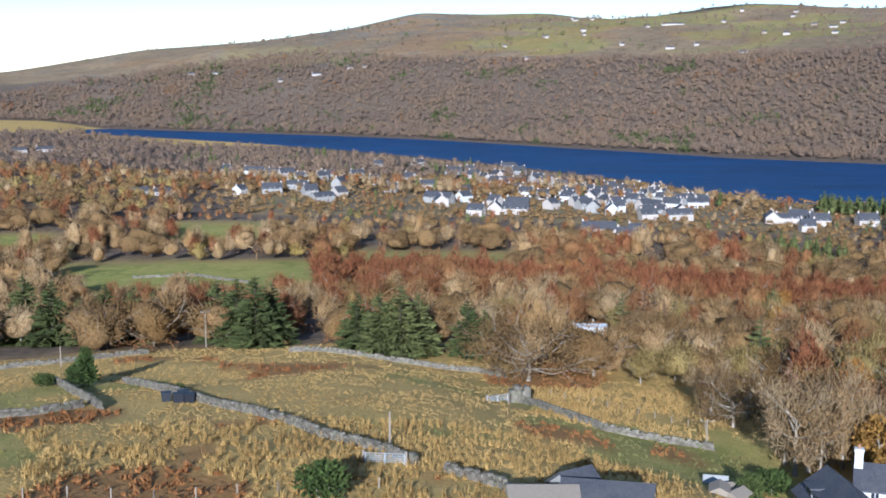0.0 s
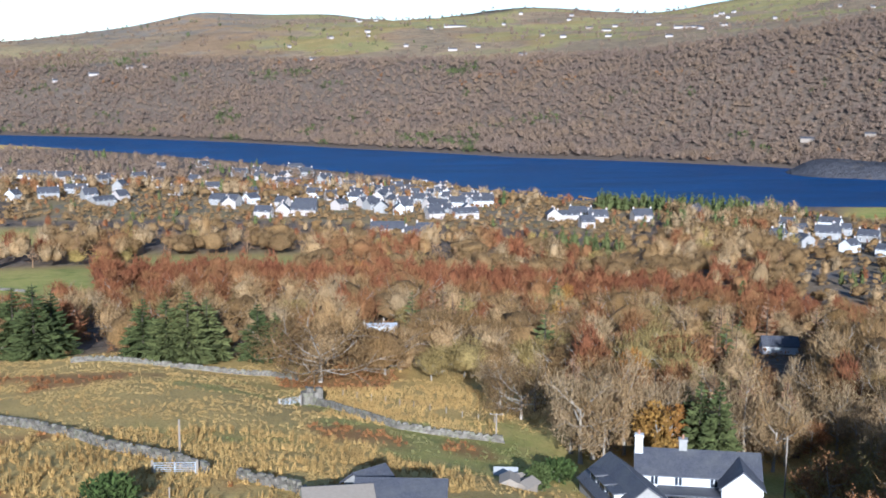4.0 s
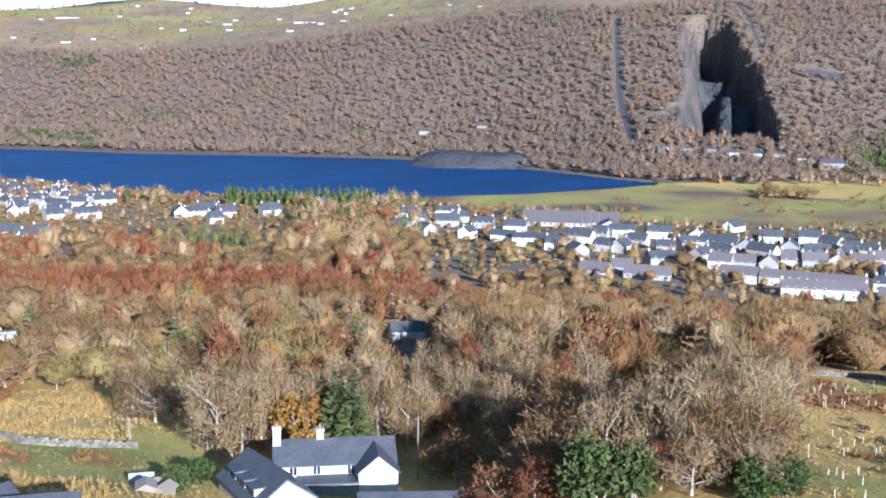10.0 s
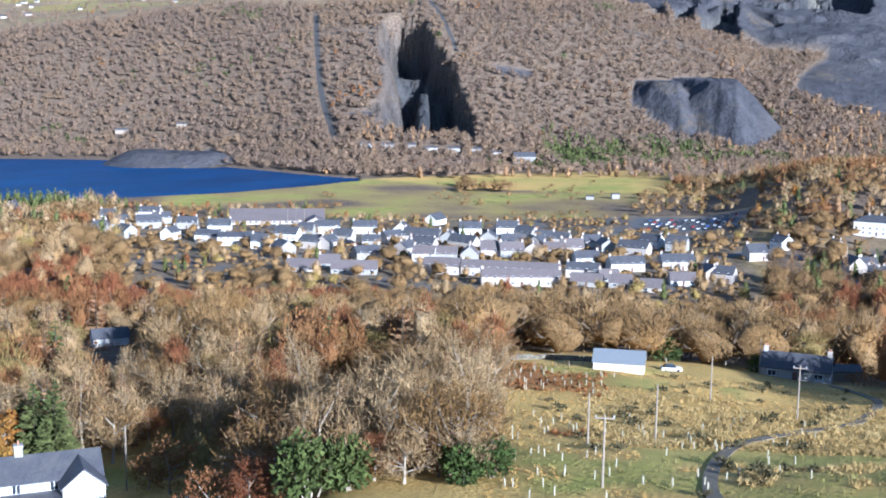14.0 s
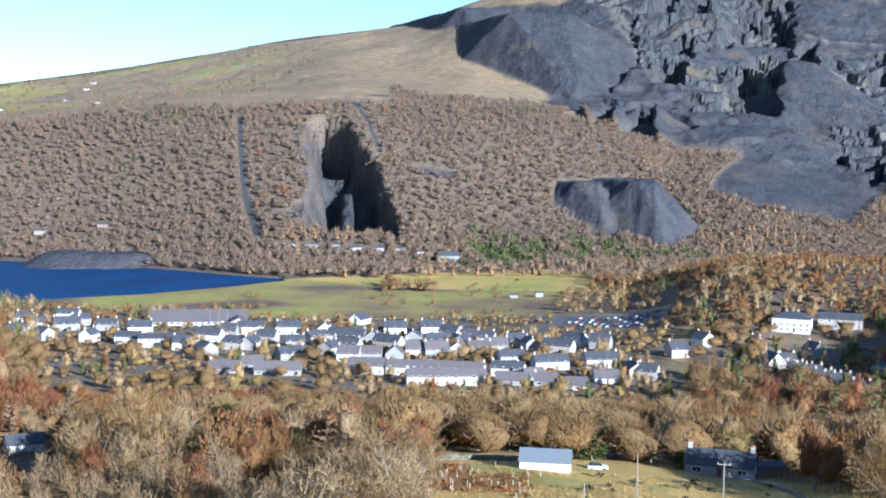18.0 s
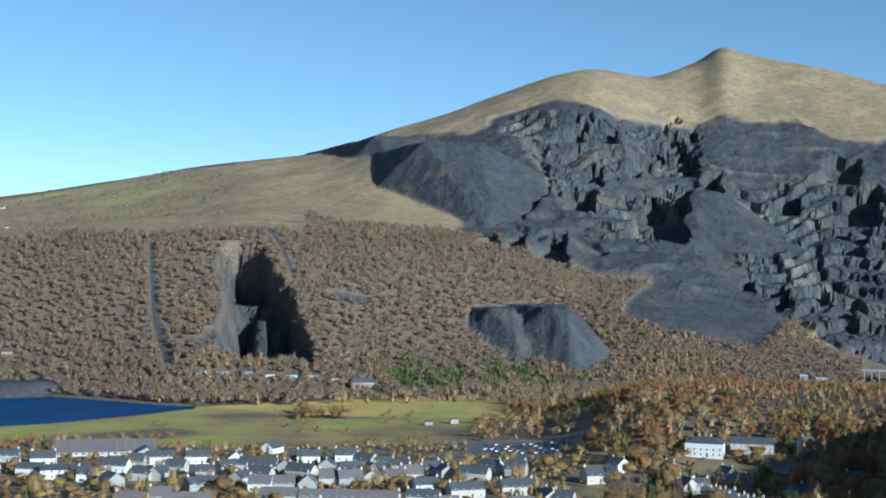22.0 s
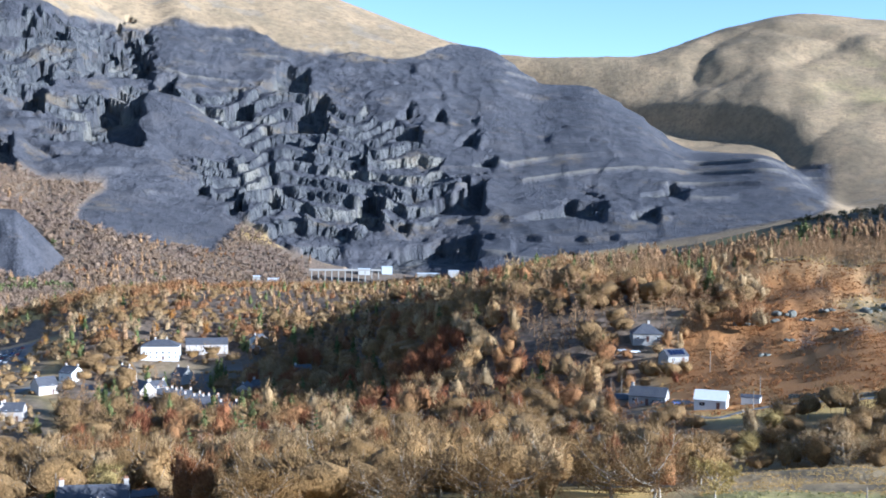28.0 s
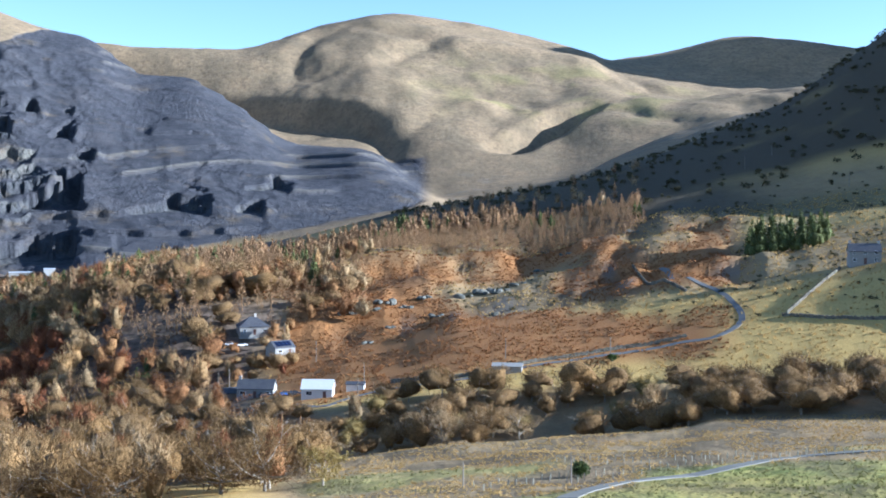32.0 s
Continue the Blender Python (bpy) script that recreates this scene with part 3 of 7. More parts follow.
    z = z + slate * (1 - 0.6 * smooth_tip) * (fbm(x, y, 30, 3, 47) * (1.4 + 1.2 * worked) + 0.8 * fbm(x, y, 9, 2, 50)) * (1 - 0.5 * tip_mask)
    # worked-out cuts: a level floor driven back into the slope, shut in by a wall on its south side
    for a0, a1, e0, e1 in CUTS_WEST + CUTS_EAST:
        ac, ring = 0.5 * (a0 + a1), np.arange(1500.0, 2800.0, 4.0)
        seen = np.degrees(np.arctan2(base_height(np.full(ring.shape, ac), ring) - EYE_Z, ring))
        d0, d1 = np.interp(e0, seen, ring), np.interp(e1, seen, ring)
        m = (az > a0 - 1) & (az < a1 + 1.5) & (r > d0 - 60) & (r < d1 + 90)
        am, rm, xm, ym = az[m], r[m], x[m], y[m]
        u = (am + 0.22 * fbm(xm, ym, 30, 3, 87) - a0) / (a1 - a0)
        t = rm - d0 + 9 * fbm(xm, ym, 34, 3, 89)
        deep = (d1 - d0) * np.clip(u * 1.5, 0, 1) * (1 + 0.5 * fbm(xm, ym, 34, 3, 90)) + 4
        edge_a = 3.0 / (np.radians(a1 - a0) * d0)
        hole = span(u, 0, edge_a) * (1 - span(u, 1 - edge_a, 1)) * span(t, -12, 0) * (1 - span(t, deep, deep + 5))
        floor_z = float(np.interp(d0, ring, base_height(np.full(ring.shape, ac), ring))) + 0.06 * np.maximum(t, 0)
        horn = span(u, 0.96, 1.02) * (1 - span(u, 1.05, 1.5)) * span(t, -30, 10) * (1 - span(t, 0.6 * (d1 - d0), d1 - d0 + 30))
        z[m] = z[m] * (1 - hole) + np.minimum(z[m], np.maximum(floor_z, z[m] - 30) + 2.0 * fbm(xm, ym, 14, 2, 91)) * hole + 7 * horn * front[m]
        cliff[m] = np.maximum(cliff[m], 0.8 * hole * span(t, 0.3 * deep, 0.7 * deep))
    # pale scree chute, pale rock face
    pale = 0.0 * z
    for outline in PALE:
        pale = np.maximum(pale, inside_outline(w_az, w_el, outline, 0.12) * front)
    # the deep pit in the wooded hillside, with one buttress left standing
    right = 44.3 - 3.1 * np.clip((r - 1280) / 340, 0, 1)
    a_w, r_w = az + 0.25 * n_mid + 0.2 * n_small, r + 16 * n_small + 25 * n_mid
    ribbed = 0.6 * np.abs(fbm(az * 40, r * 0.2, 24, 3, 55))
    pit = span(a_w + ribbed, 39.3, 40.6) * (1 - span(a_w, right - 0.15, right)) * span(r_w, 1285, 1294) * (1 - span(r_w, 1610, 1628))
    pit_floor = 22 + 34 * span(r_w, 1440, 1456) + 30 * span(r_w, 1530, 1545)
    buttress = span(a_w, 40.6, 41.0) * (1 - span(a_w, 41.4, 41.6)) * span(r_w, 1310, 1330) * (1 - span(r_w, 1440, 1460))
    pit_floor = pit_floor + buttress * 48 * span(r_w, 1310, 1430)
    z = z * (1 - pit) + np.minimum(z, pit_floor + 2 * n_small) * pit
    edge = box_mask(a_w, r, 38.9, 39.7, 1285, 1600, 0.2)
    cliff = np.maximum(cliff, np.maximum(pit, edge * 0.8 * span(n_small, -0.2, 0.2)))
    quarry_top = box_mask(az, r + wobble * 0.3, 37.5, 43.2, 1720, 1790, 0.6, 15) * span(n_mid, -0.1, 0.2)
    slate = np.clip(slate + pit + edge * 0.4 + tip_mask + 0.8 * quarry_top, 0, 1)
    # flank heap below the wooded ridge, levels by the inclines and the old works
    slate = np.maximum(slate, box_mask(az + 0.012 * wobble - (r - 1680) * 0.008, r + wobble * 0.5, 58.9, 65.2, 1570, 1830, 0.3, 15))
    slate = np.maximum(slate, 0.85 * box_mask(az, r, 44.6, 46.6, 1455, 1475, 0.3, 6))
    slate = np.maximum(slate, 0.9 * box_mask(az, r, 37.4, 39.2, 1318, 1332, 0.2, 5))
    slate = np.maximum(slate, 0.9 * box_mask(az, r, 27.0, 31.5, 1290, 1325, 0.3, 6) * span(n_small, -0.4, 0.2))
    # covers
    knoll = box_mask(az, r, 87, 112, 455, 640, 2, 25)
    near = 1 - span(r, 500, 800)
    z = z + np.where(lake > 0, 0, near * (0.5 * n_small * span(r, 30, 90) + 0.9 * n_mid)) + knoll * (9 * np.maximum(fbm(x, y, 60, 4, 53), -0.2) + 2.2 * fbm(x, y, 14, 3, 54))
    z = z - 5.5 * box_mask(az, r, 88, 106, 288, 328, 2, 12)
    cover["slate"] = slate
    cover["cliff"] = np.clip(cliff, 0, 1)
    ftop0 = np.where(az < 66, line_at(LAND["forest_top"], az), 1750)
    cover["moor"] = span(r, ftop0 - 90, ftop0 + 10) * dry
    cover["moor"] = np.maximum(cover["moor"], 0.75 * box_mask(az, r, 86, 116, 450, 700, 2, 20))
    fields = box_mask(az, r + 160 * n_mid, 2, 37, 2060, 3050, 3, 60) + 0.6 * box_mask(az, r, -14, 3, 1850, 2500, 3, 100)
    cell = value_noise(x / 130 + 0.3 * n_mid, y / 130, 91)
    green = fields * span(cell, 0.48, 0.56) * 0.5
    green = np.maximum(green, box_mask(az, r + 12 * n_mid, 29, 52, 795, 1110, 1.0, 12) * (0.36 + 0.75 * fbm(x, y, 60, 3, 62)))
    green = np.maximum(green, box_mask(az + n_mid, r + 15 * n_mid, -18.5, -5.5, 430, 520, 0.8, 15))
    green = np.maximum(green, box_mask(az + n_mid, r, -30, -17.5, 560, 640, 0.8, 15))
    green = np.maximum(green, box_mask(az + n_mid, r, -13, -8.5, 590, 680, 0.8, 15))
    green = np.maximum(green, 0.8 * box_mask(az + n_mid, r, -5, 4, 440, 560, 0.8, 15))
    green = np.maximum(green, 0.3 * span(r, 3400, 3700) * box_mask(az, r, 94, 106, 3300, 4050, 3, 100) * span(n_mid, -0.3, 0.5))
    green = np.maximum(green, box_mask(az + 0.5 * n_small, r + 4 * n_small, 104, 122, 140, 199, 1, 4) * 0.8)
    green = np.maximum(green, box_mask(az, r, 108.5, 122, 560, 640, 0.4, 6) * 0.3)
    green = np.maximum(green, 0.75 * span(fbm(x, y, 30, 4, 61), 0.15, 0.5) * (1 - span(r, 180, 260)) * (1 - box_mask(az, r, 44, 64, 98, 245, 0.5, 5)))
    green = np.maximum(green, 0.8 * (box_mask(az + n_mid, r + 6 * n_mid, 44, 64, 98, 146, 0.5, 5) + box_mask(az, r + 6 * n_mid, 46, 57, 204, 240, 0.5, 5)) * span(fbm(x, y, 9, 3, 64), -0.25, 0.35))
    cover["green"] = np.clip(green, 0, 1) * dry
    rust = box_mask(az + 0.7 * n_mid, r + 20 * n_mid, 86, 108, 372, 590, 1.5, 12) * span(fbm(x, y, 60, 4, 63), -0.6, -0.2)
    rust = np.maximum(rust, 0.8 * span(fbm(x, y, 26, 4, 65), 0.36, 0.6) * (1 - span(r, 230, 330)) * (1 - 0.8 * span(az, 48, 52)))
    rust = np.maximum(rust, box_mask(az + n_small, r + 8 * n_mid, 44, 47.5, 205, 232, 0.5, 6))
    rust = np.maximum(rust, 0.25 * box_mask(az, r, -16, 26, 2050, 2950, 3, 100) * span(n_mid, 0.1, 0.6))
    cover["rust"] = np.clip(rust, 0, 1) * dry
    heather_shade = span(r, 2400, 2800) * span(fbm(x, y, 500, 4, 67), 0.2, 0.45)
    heather_shade = np.maximum(heather_shade, 0.7 * box_mask(az, r, 79, 96, 1300, 2100, 1, 60) * (1 - slate))
    heather_shade = np.maximum(heather_shade, 0.5 * knoll * span(fbm(x, y, 26, 3, 70), 0.25, 0.5))
    heather_shade = np.maximum(heather_shade, 0.9 * box_mask(az, r + 120 * n_mid, 24, 44, 2850, 3150, 3, 60) * span(n_big, -0.4, 0.1))
    # right-hand slope: near-even dark cover, heather with the slope's shade put in
    heather_shade = np.maximum(heather_shade, 0.96 * box_mask(az, r + 30 * n_mid, 90, 125, 690, 1400, 1.5, 25) * span(n_mid, -1.2, -0.4))
    # run further down, painting the partly shaded ground at its foot dark
    heather_shade = np.maximum(heather_shade, 0.85 * box_mask(az + 0.8 * n_mid, r + 15 * n_mid, 101, 125, 606, 730, 1, 12) * span(n_mid, -0.7, 0.1))
    cover["worked"] = worked * slate
    cover["bench"] = np.maximum(np.clip(bench, 0, 1) * (1 - worked) * span(fbm(x, y, 260, 3, 58), -0.25, 0.4), pale)
    cover["heather_shade"] = np.clip(heather_shade, 0, 1) * (1 - 0.9 * span(az, 46, 50) * (1 - span(az, 76, 78))) * (1 - 0.7 * span(az, 78, 82) * span(r, 1900, 2100))
    cover["heather_shade"] = cover["heather_shade"] * (1 - span(r, 4400, 4500) * span(az, 100, 102))
    cover["heather_shade"] = np.maximum(cover["heather_shade"], 0.55 * box_mask(az, r, 86, 122, 130, 300, 2, 8) * span(fbm(x, y, 12, 3, 72), -0.3, 0.5))
    cover["moor"] = np.maximum(cover["moor"], 0.85 * box_mask(az, r, 86, 122, 130, 345, 2, 8))
    ftop = line_at(LAND["forest_top"], az)
    wood = span(r, s1 - 14, s1 - 4) * (1 - span(r + wobble * 0.8, ftop - 20, ftop + 40)) * (az < 70) * front
    wood = np.maximum(wood, box_mask(az, r, -32, 86, 268, 1560, 3, 10) * (1 - cover["green"]) * (az < 70 + r * 0) * (r < s0 + 12))
    wood = np.maximum(wood, box_mask(az, r, 58, 88, 250, 1640, 2, 20) * (1 - cover["rust"]))
    town = box_mask(az + 0.8 * n_mid, r + 12 * n_mid, 27, 57.5, 488, 800, 1, 8) + box_mask(az, r, 60.5, 69, 520, 680, 1, 10) + 0.7 * box_mask(az, r + 20 * n_mid, -9, 19, 720, 1000, 1.5, 20)
    town = np.clip(town, 0, 1)
    wood = np.maximum(wood * (1 - town), 0.9 * town)
    wood = np.maximum(wood, 0.9 * span(az, 43.5, 45) * (az < 66) * span(r, s1 + 20, s1 + 40) * (1 - span(r, lo - 5, lo + 30)))
    cover["green"] = np.maximum(cover["green"], town * span(fbm(x, y, 24, 2, 95), 0.15, 0.4) * 0.7)
    cover["wood"] = np.clip(wood, 0, 1)
    rock = 0.5 * knoll * span(fbm(x, y, 16, 3, 69), 0.5, 0.68) + 0.3 * span(fbm(x, y, 50, 4, 73), 0.45, 0.6) * span(r, 1950, 2300) * (1 - span(r, 3000, 3300))
    rock = rock + box_mask(az, r, -6, 2, 2550, 2950, 1.5, 80) * span(n_small, 0.0, 0.4) * 0.6
    cover["tarmac"] = np.clip(0.12 * town + 0.75 * town * span(-np.abs(fbm(x, y, 40, 2, 97)), -0.16, -0.06) + box_mask(az, r, 51.5, 56.5, 728, 800, 0.3, 5), 0, 1)
    cover["rock"] = np.clip(rock, 0, 1) * dry
    return z, cover


_az, _r = np.meshgrid(BEARINGS, RADII, indexing="ij")
GRID_Z, GRID_COVER = shape_land(_az, _r)
WORKED = GRID_COVER.pop("worked")


def grid_sample(grid, az, r):
    az = np.asarray(az, float)
    i = np.clip(np.interp(az, BEARINGS, np.arange(len(BEARINGS))), 0, len(BEARINGS) - 1.001)
    j = np.clip(np.interp(r, RADII, np.arange(len(RADII))), 0, len(RADII) - 1.001)
    i0, j0 = i.astype(int), np.asarray(j).astype(int)
    fi, fj = i - i0, j - j0
    return (grid[i0, j0] * (1 - fi) * (1 - fj) + grid[i0 + 1, j0] * fi * (1 - fj) + grid[i0, j0 + 1] * (1 - fi) * fj + grid[i0 + 1, j0 + 1] * fi * fj)


def height(az, r):
    return float(grid_sample(GRID_Z, az, r))


def spot(az, r, dz=0.0):
    """A place on the ground, from bearing and distance."""
    x, y = polar(az, r)
    return Vector((float(x), float(y), height(az, r) + dz))


def grid_mesh(name, verts, columns, rows, closed):
    """A quad sheet: verts (columns * rows, 3), row index running fastest."""
    me = bpy.data.meshes.new(name)
    i, j = np.meshgrid(np.arange(columns if closed else columns - 1), np.arange(rows - 1), indexing="ij")
    i1 = (i + 1) % columns
    quads = np.stack([i * rows + j, i * rows + j + 1, i1 * rows + j + 1, i1 * rows + j], -1).reshape(-1, 4)
    me.vertices.add(len(verts))
    me.vertices.foreach_set("co", np.asarray(verts, np.float32).ravel())
    me.loops.add(quads.size)
    me.loops.foreach_set("vertex_index", quads.astype(np.int32).ravel())
    me.polygons.add(len(quads))
    me.polygons.foreach_set("loop_start", np.arange(0, quads.size, 4, dtype=np.int32))
    me.update(calc_edges=True)
    return me


_x, _y = polar(_az, _r)
land_mesh = grid_mesh("ground", np.stack([_x, _y, GRID_Z], -1).reshape(-1, 3), len(BEARINGS), len(RADII), True)
for _name, _grid in GRID_COVER.items():
    land_mesh.attributes.new(_name, "FLOAT", "POINT").data.foreach_set("value", _grid.astype(np.float32).ravel())
land_mesh.materials.append(LAND_MAT)
# broken rock keeps its hard edges
_hard = (WORKED[:, :-1] + np.roll(WORKED, -1, 0)[:, :-1]) > 0.6
land_mesh.attributes.new("sharp_face", "BOOLEAN", "FACE").data.foreach_set("value", _hard.ravel())
ground = tagged(new("ground", land_mesh), "autumn hillside, valley floor and slate mountains", "ground", kind="structure")


def flat_sheet(name, corners, material, z):
    me = bpy.data.meshes.new(name)
    me.from_pydata([(x, y, z) for x, y in corners], [], [tuple(range(len(corners)))])
    me.materials.append(material)
    return new(name, me)


tagged(flat_sheet("lake", [(-900, 1450), (200, 750), (860, 750), (860, 1250), (200, 1800), (-900, 2400)], WATER_MAT, 0.0),
       "deep blue lake below the wooded slope", "lake", kind="structure")


# ---- mesh helpers ----
def tri_mesh(name, verts, faces, material):
    """A mesh of triangles from arrays."""
    me = bpy.data.meshes.new(name)
    verts, faces = np.asarray(verts, np.float32), np.asarray(faces, np.int32)
    me.vertices.add(len(verts))
    me.vertices.foreach_set("co", verts.ravel())
    me.loops.add(faces.size)
    me.loops.foreach_set("vertex_index", faces.ravel())
    me.polygons.add(len(faces))
    me.polygons.foreach_set("loop_start", np.arange(0, faces.size, 3, dtype=np.int32))
    me.update(calc_edges=True)
    me.materials.append(material)
    return me


def bm_mesh(name, bm, material):
    me = bpy.data.meshes.new(name)
    bm.to_mesh(me)
    bm.free()
    me.materials.append(material)
    return me


def part(name, shape, material, parent, label="", at=None):
    """Links a bmesh or a finished mesh as one object under a thing or a part."""
    me = shape if isinstance(shape, bpy.types.Mesh) else bm_mesh(name, shape, material)
    ob = new(name, me)
    ob.parent = parent
    if at is not None:
        ob.matrix_basis = at
    if label:
        ob["label"] = label
    return ob


def thing(name, m, label, category, group=""):
    return tagged(place_empty(name, m), label, category, group)


def place_empty(name, m):
    ob = new(name)
    ob.empty_display_size = 0.5
    ob.matrix_world = m
    return ob


def box(bm, x0, x1, y0, y1, z0, z1):
    v = [bm.verts.new((x, y, z)) for z in (z0, z1) for x, y in ((x0, y0), (x1, y0), (x1, y1), (x0, y1))]
    for q in ((3, 2, 1, 0), (4, 5, 6, 7), (0, 1, 5, 4), (1, 2, 6, 5), (2, 3, 7, 6), (3, 0, 4, 7)):
        bm.faces.new([v[i] for i in q])
    return bm


def prism(bm, outline, y0, y1):
    """A solid whose x-z outline is drawn out along y."""
    a = [bm.verts.new((x, y0, z)) for x, z in outline]
    b = [bm.verts.new((x, y1, z)) for x, z in outline]
    n = len(outline)
    bm.faces.new(a)
    bm.faces.new(b[::-1])
    for i in range(n):
        bm.faces.new((a[i], b[i], b[(i + 1) % n], a[(i + 1) % n]))
    bmesh.ops.recalc_face_normals(bm, faces=bm.faces[:])
    return bm


def rod(bm, p0, p1, r0, r1, sides=6):
    p0, p1 = Vector(p0), Vector(p1)
    q = (p1 - p0).to_track_quat("Z", "Y")
    rings = []
    for p, r in ((p0, r0), (p1, r1)):
        rings.append([bm.verts.new(p + q @ Vector((r * math.cos(2 * math.pi * i / sides), r * math.sin(2 * math.pi * i / sides), 0))) for i in range(sides)])
    for i in range(sides):
        bm.faces.new((rings[0][i], rings[0][(i + 1) % sides], rings[1][(i + 1) % sides], rings[1][i]))
    bm.faces.new(rings[0][::-1])
    bm.faces.new(rings[1])
    return bm


def facing(az, r, turn=0.0, dz=0.0):
    """A pose on the ground whose -y side looks back to the viewpoint, turned by so many degrees."""
    p = spot(az, r, dz)
    return Matrix.Translation(p) @ Matrix.Rotation(radians(-az + turn), 4, "Z")


# ---- trees ----
def crown_material(name, a, b, c, patch=0.07, gain=1.0):
    """Twigs or leaves: colour differs from twig to twig and from tree to tree."""
    a, b, c = (tuple(gain * v for v in q) for q in (a, b, c))
    n = Nodes(name)
    g = n.add("ShaderNodeNewGeometry")
    tree = n.noise(patch, 2)
    own = n.add("ShaderNodeObjectInfo").outputs["Random"]
    fac = n.maths("ADD", n.maths("MULTIPLY", tree, 1.5), n.maths("MULTIPLY", own, 0.5))
    colour = n.ramp(n.maths("MULTIPLY", fac, 0.5), [(0.26, a), (0.48, b), (0.72, c)])
    grain = n.noise(1.9, 4, rough=0.75)
    n.bump(grain, 1.0, 0.7)
    twig = n.maths("MULTIPLY", n.ramp(g.outputs["Random Per Island"], [(0.0, 0.78), (1.0, 1.22)]), n.ramp(grain, [(0.32, 0.5), (0.68, 1.35)]))
    m = n.add("ShaderNodeMix")
    m.data_type, m.blend_type = "RGBA", "MULTIPLY"
    m.inputs[0].default_value = 1.0
    n.put(colour, m.inputs[6])
    n.put(twig, m.inputs[7])
    n.finish(m.outputs[2], 0.8, 0.0, 0.2)
    # thin twigs and leaves let some light through
    thin, both = n.add("ShaderNodeBsdfTranslucent"), n.add("ShaderNodeMixShader")
    n.put(m.outputs[2], thin.inputs[0])
    both.inputs[0].default_value = 0.14
    n.put(n.b.outputs[0], both.inputs[1])
    n.put(thin.outputs[0], both.inputs[2])
    n.put(both.outputs[0], n.t.nodes["Material Output"].inputs[0])
    return n.m


def bark_material(name, a, b):
    n = Nodes(name)
    n.bump(n.noise(9.0, 4, n.coords((1.0, 1.0, 0.2))), 0.5, 0.05)
    return n.finish(n.mix(n.noise(3.0, 4, n.coords((1.0, 1.0, 0.3))), a, b), 0.9)


BARK = bark_material("bark_grey", (0.24, 0.20, 0.15), (0.42, 0.36, 0.28))
BARK_DARK = bark_material("bark_conifer", (0.05, 0.04, 0.028), (0.10, 0.08, 0.055))
BARK_PALE = bark_material("bark_birch", (0.26, 0.23, 0.20), (0.42, 0.39, 0.35))
CROWN = {
    "oak": crown_material("twigs_tan", (0.19, 0.112, 0.045), (0.26, 0.16, 0.066), (0.28, 0.158, 0.052), gain=1.0),
    "ash": crown_material("twigs_grey", (0.30, 0.19, 0.09), (0.40, 0.28, 0.145), (0.37, 0.22, 0.085), gain=1.08),
    "beech": crown_material("leaves_rust", (0.20, 0.085, 0.034), (0.27, 0.13, 0.05), (0.30, 0.17, 0.065), gain=1.14),
    "birch": crown_material("twigs_maroon", (0.22, 0.076, 0.033), (0.29, 0.112, 0.046), (0.31, 0.16, 0.06), gain=1.0),
    "larch": crown_material("needles_gold", (0.26, 0.155, 0.082), (0.33, 0.20, 0.095), (0.29, 0.165, 0.092), gain=1.14),
    "maple": crown_material("leaves_orange", (0.33, 0.13, 0.03), (0.38, 0.18, 0.04), (0.40, 0.26, 0.06)),
    "spruce": crown_material("needles_green", (0.065, 0.085, 0.027), (0.11, 0.128, 0.04), (0.165, 0.172, 0.056)),
    "laurel": crown_material("leaves_green", (0.05, 0.08, 0.02), (0.085, 0.12, 0.03), (0.13, 0.155, 0.045)),
    "willow": crown_material("twigs_olive", (0.26, 0.185, 0.062), (0.34, 0.245, 0.085), (0.40, 0.28, 0.075), gain=1.05),
    "hill": crown_material("twigs_hillside", (0.178, 0.126, 0.098), (0.225, 0.158, 0.112), (0.27, 0.182, 0.11), 0.02),
}


def ball(k):
    bm = bmesh.new()
    bmesh.ops.create_icosphere(bm, subdivisions=k, radius=1.0)
    v = [tuple(q.co) for q in bm.verts]
    f = [tuple(q.index for q in p.verts) for p in bm.faces]
    bm.free()
    return v, f


BALLS = {1: ball(1), 2: ball(2)}


class Sprigs:
    """Collects tapered limbs and thin leaf or twig triangles."""

    def __init__(self, seed):
        self.v, self.f, self.rnd = [], [], random.Random(seed)

    def way(self, up=0.0):
        r = self.rnd
        d = Vector((r.gauss(0, 1), r.gauss(0, 1), r.gauss(0, 1) + up))
        return d.normalized()

    def limb(self, p0, p1, r0, r1, sides=4):
        axis = (p1 - p0).normalized()
        s = axis.orthogonal().normalized()
        t = axis.cross(s)
        k = len(self.v)
        for p, r in ((p0, r0), (p1, r1)):
            for i in range(sides):
                a = 2 * math.pi * i / sides
                self.v.append(p + (s * math.cos(a) + t * math.sin(a)) * r)
        for i in range(sides):
            j = (i + 1) % sides
            self.f += [(k + i, k + j, k + sides + j), (k + i, k + sides + j, k + sides + i)]

    def blade(self, p, d, length, width):
        s = d.cross(self.way()).normalized() * (width / 2)
        k = len(self.v)
        self.v += [p - s, p + s, p + d * length]
        self.f.append((k, k + 1, k + 2))

    def lobe(self, c, size, k=1):
        """A lumpy mass of fine twigs, its surface pushed in and out."""
        v, f = BALLS[k]
        n = len(self.v)
        for q in v:
            s = self.rnd.uniform(0.72, 1.2)
            self.v.append(c + Vector((q[0] * size[0] * s, q[1] * size[1] * s, q[2] * size[2] * s)))
        self.f += [(a + n, b + n, c2 + n) for a, b, c2 in f]

    def arrays(self):
        return np.array([tuple(v) for v in self.v], np.float32), np.array(self.f, np.int32)


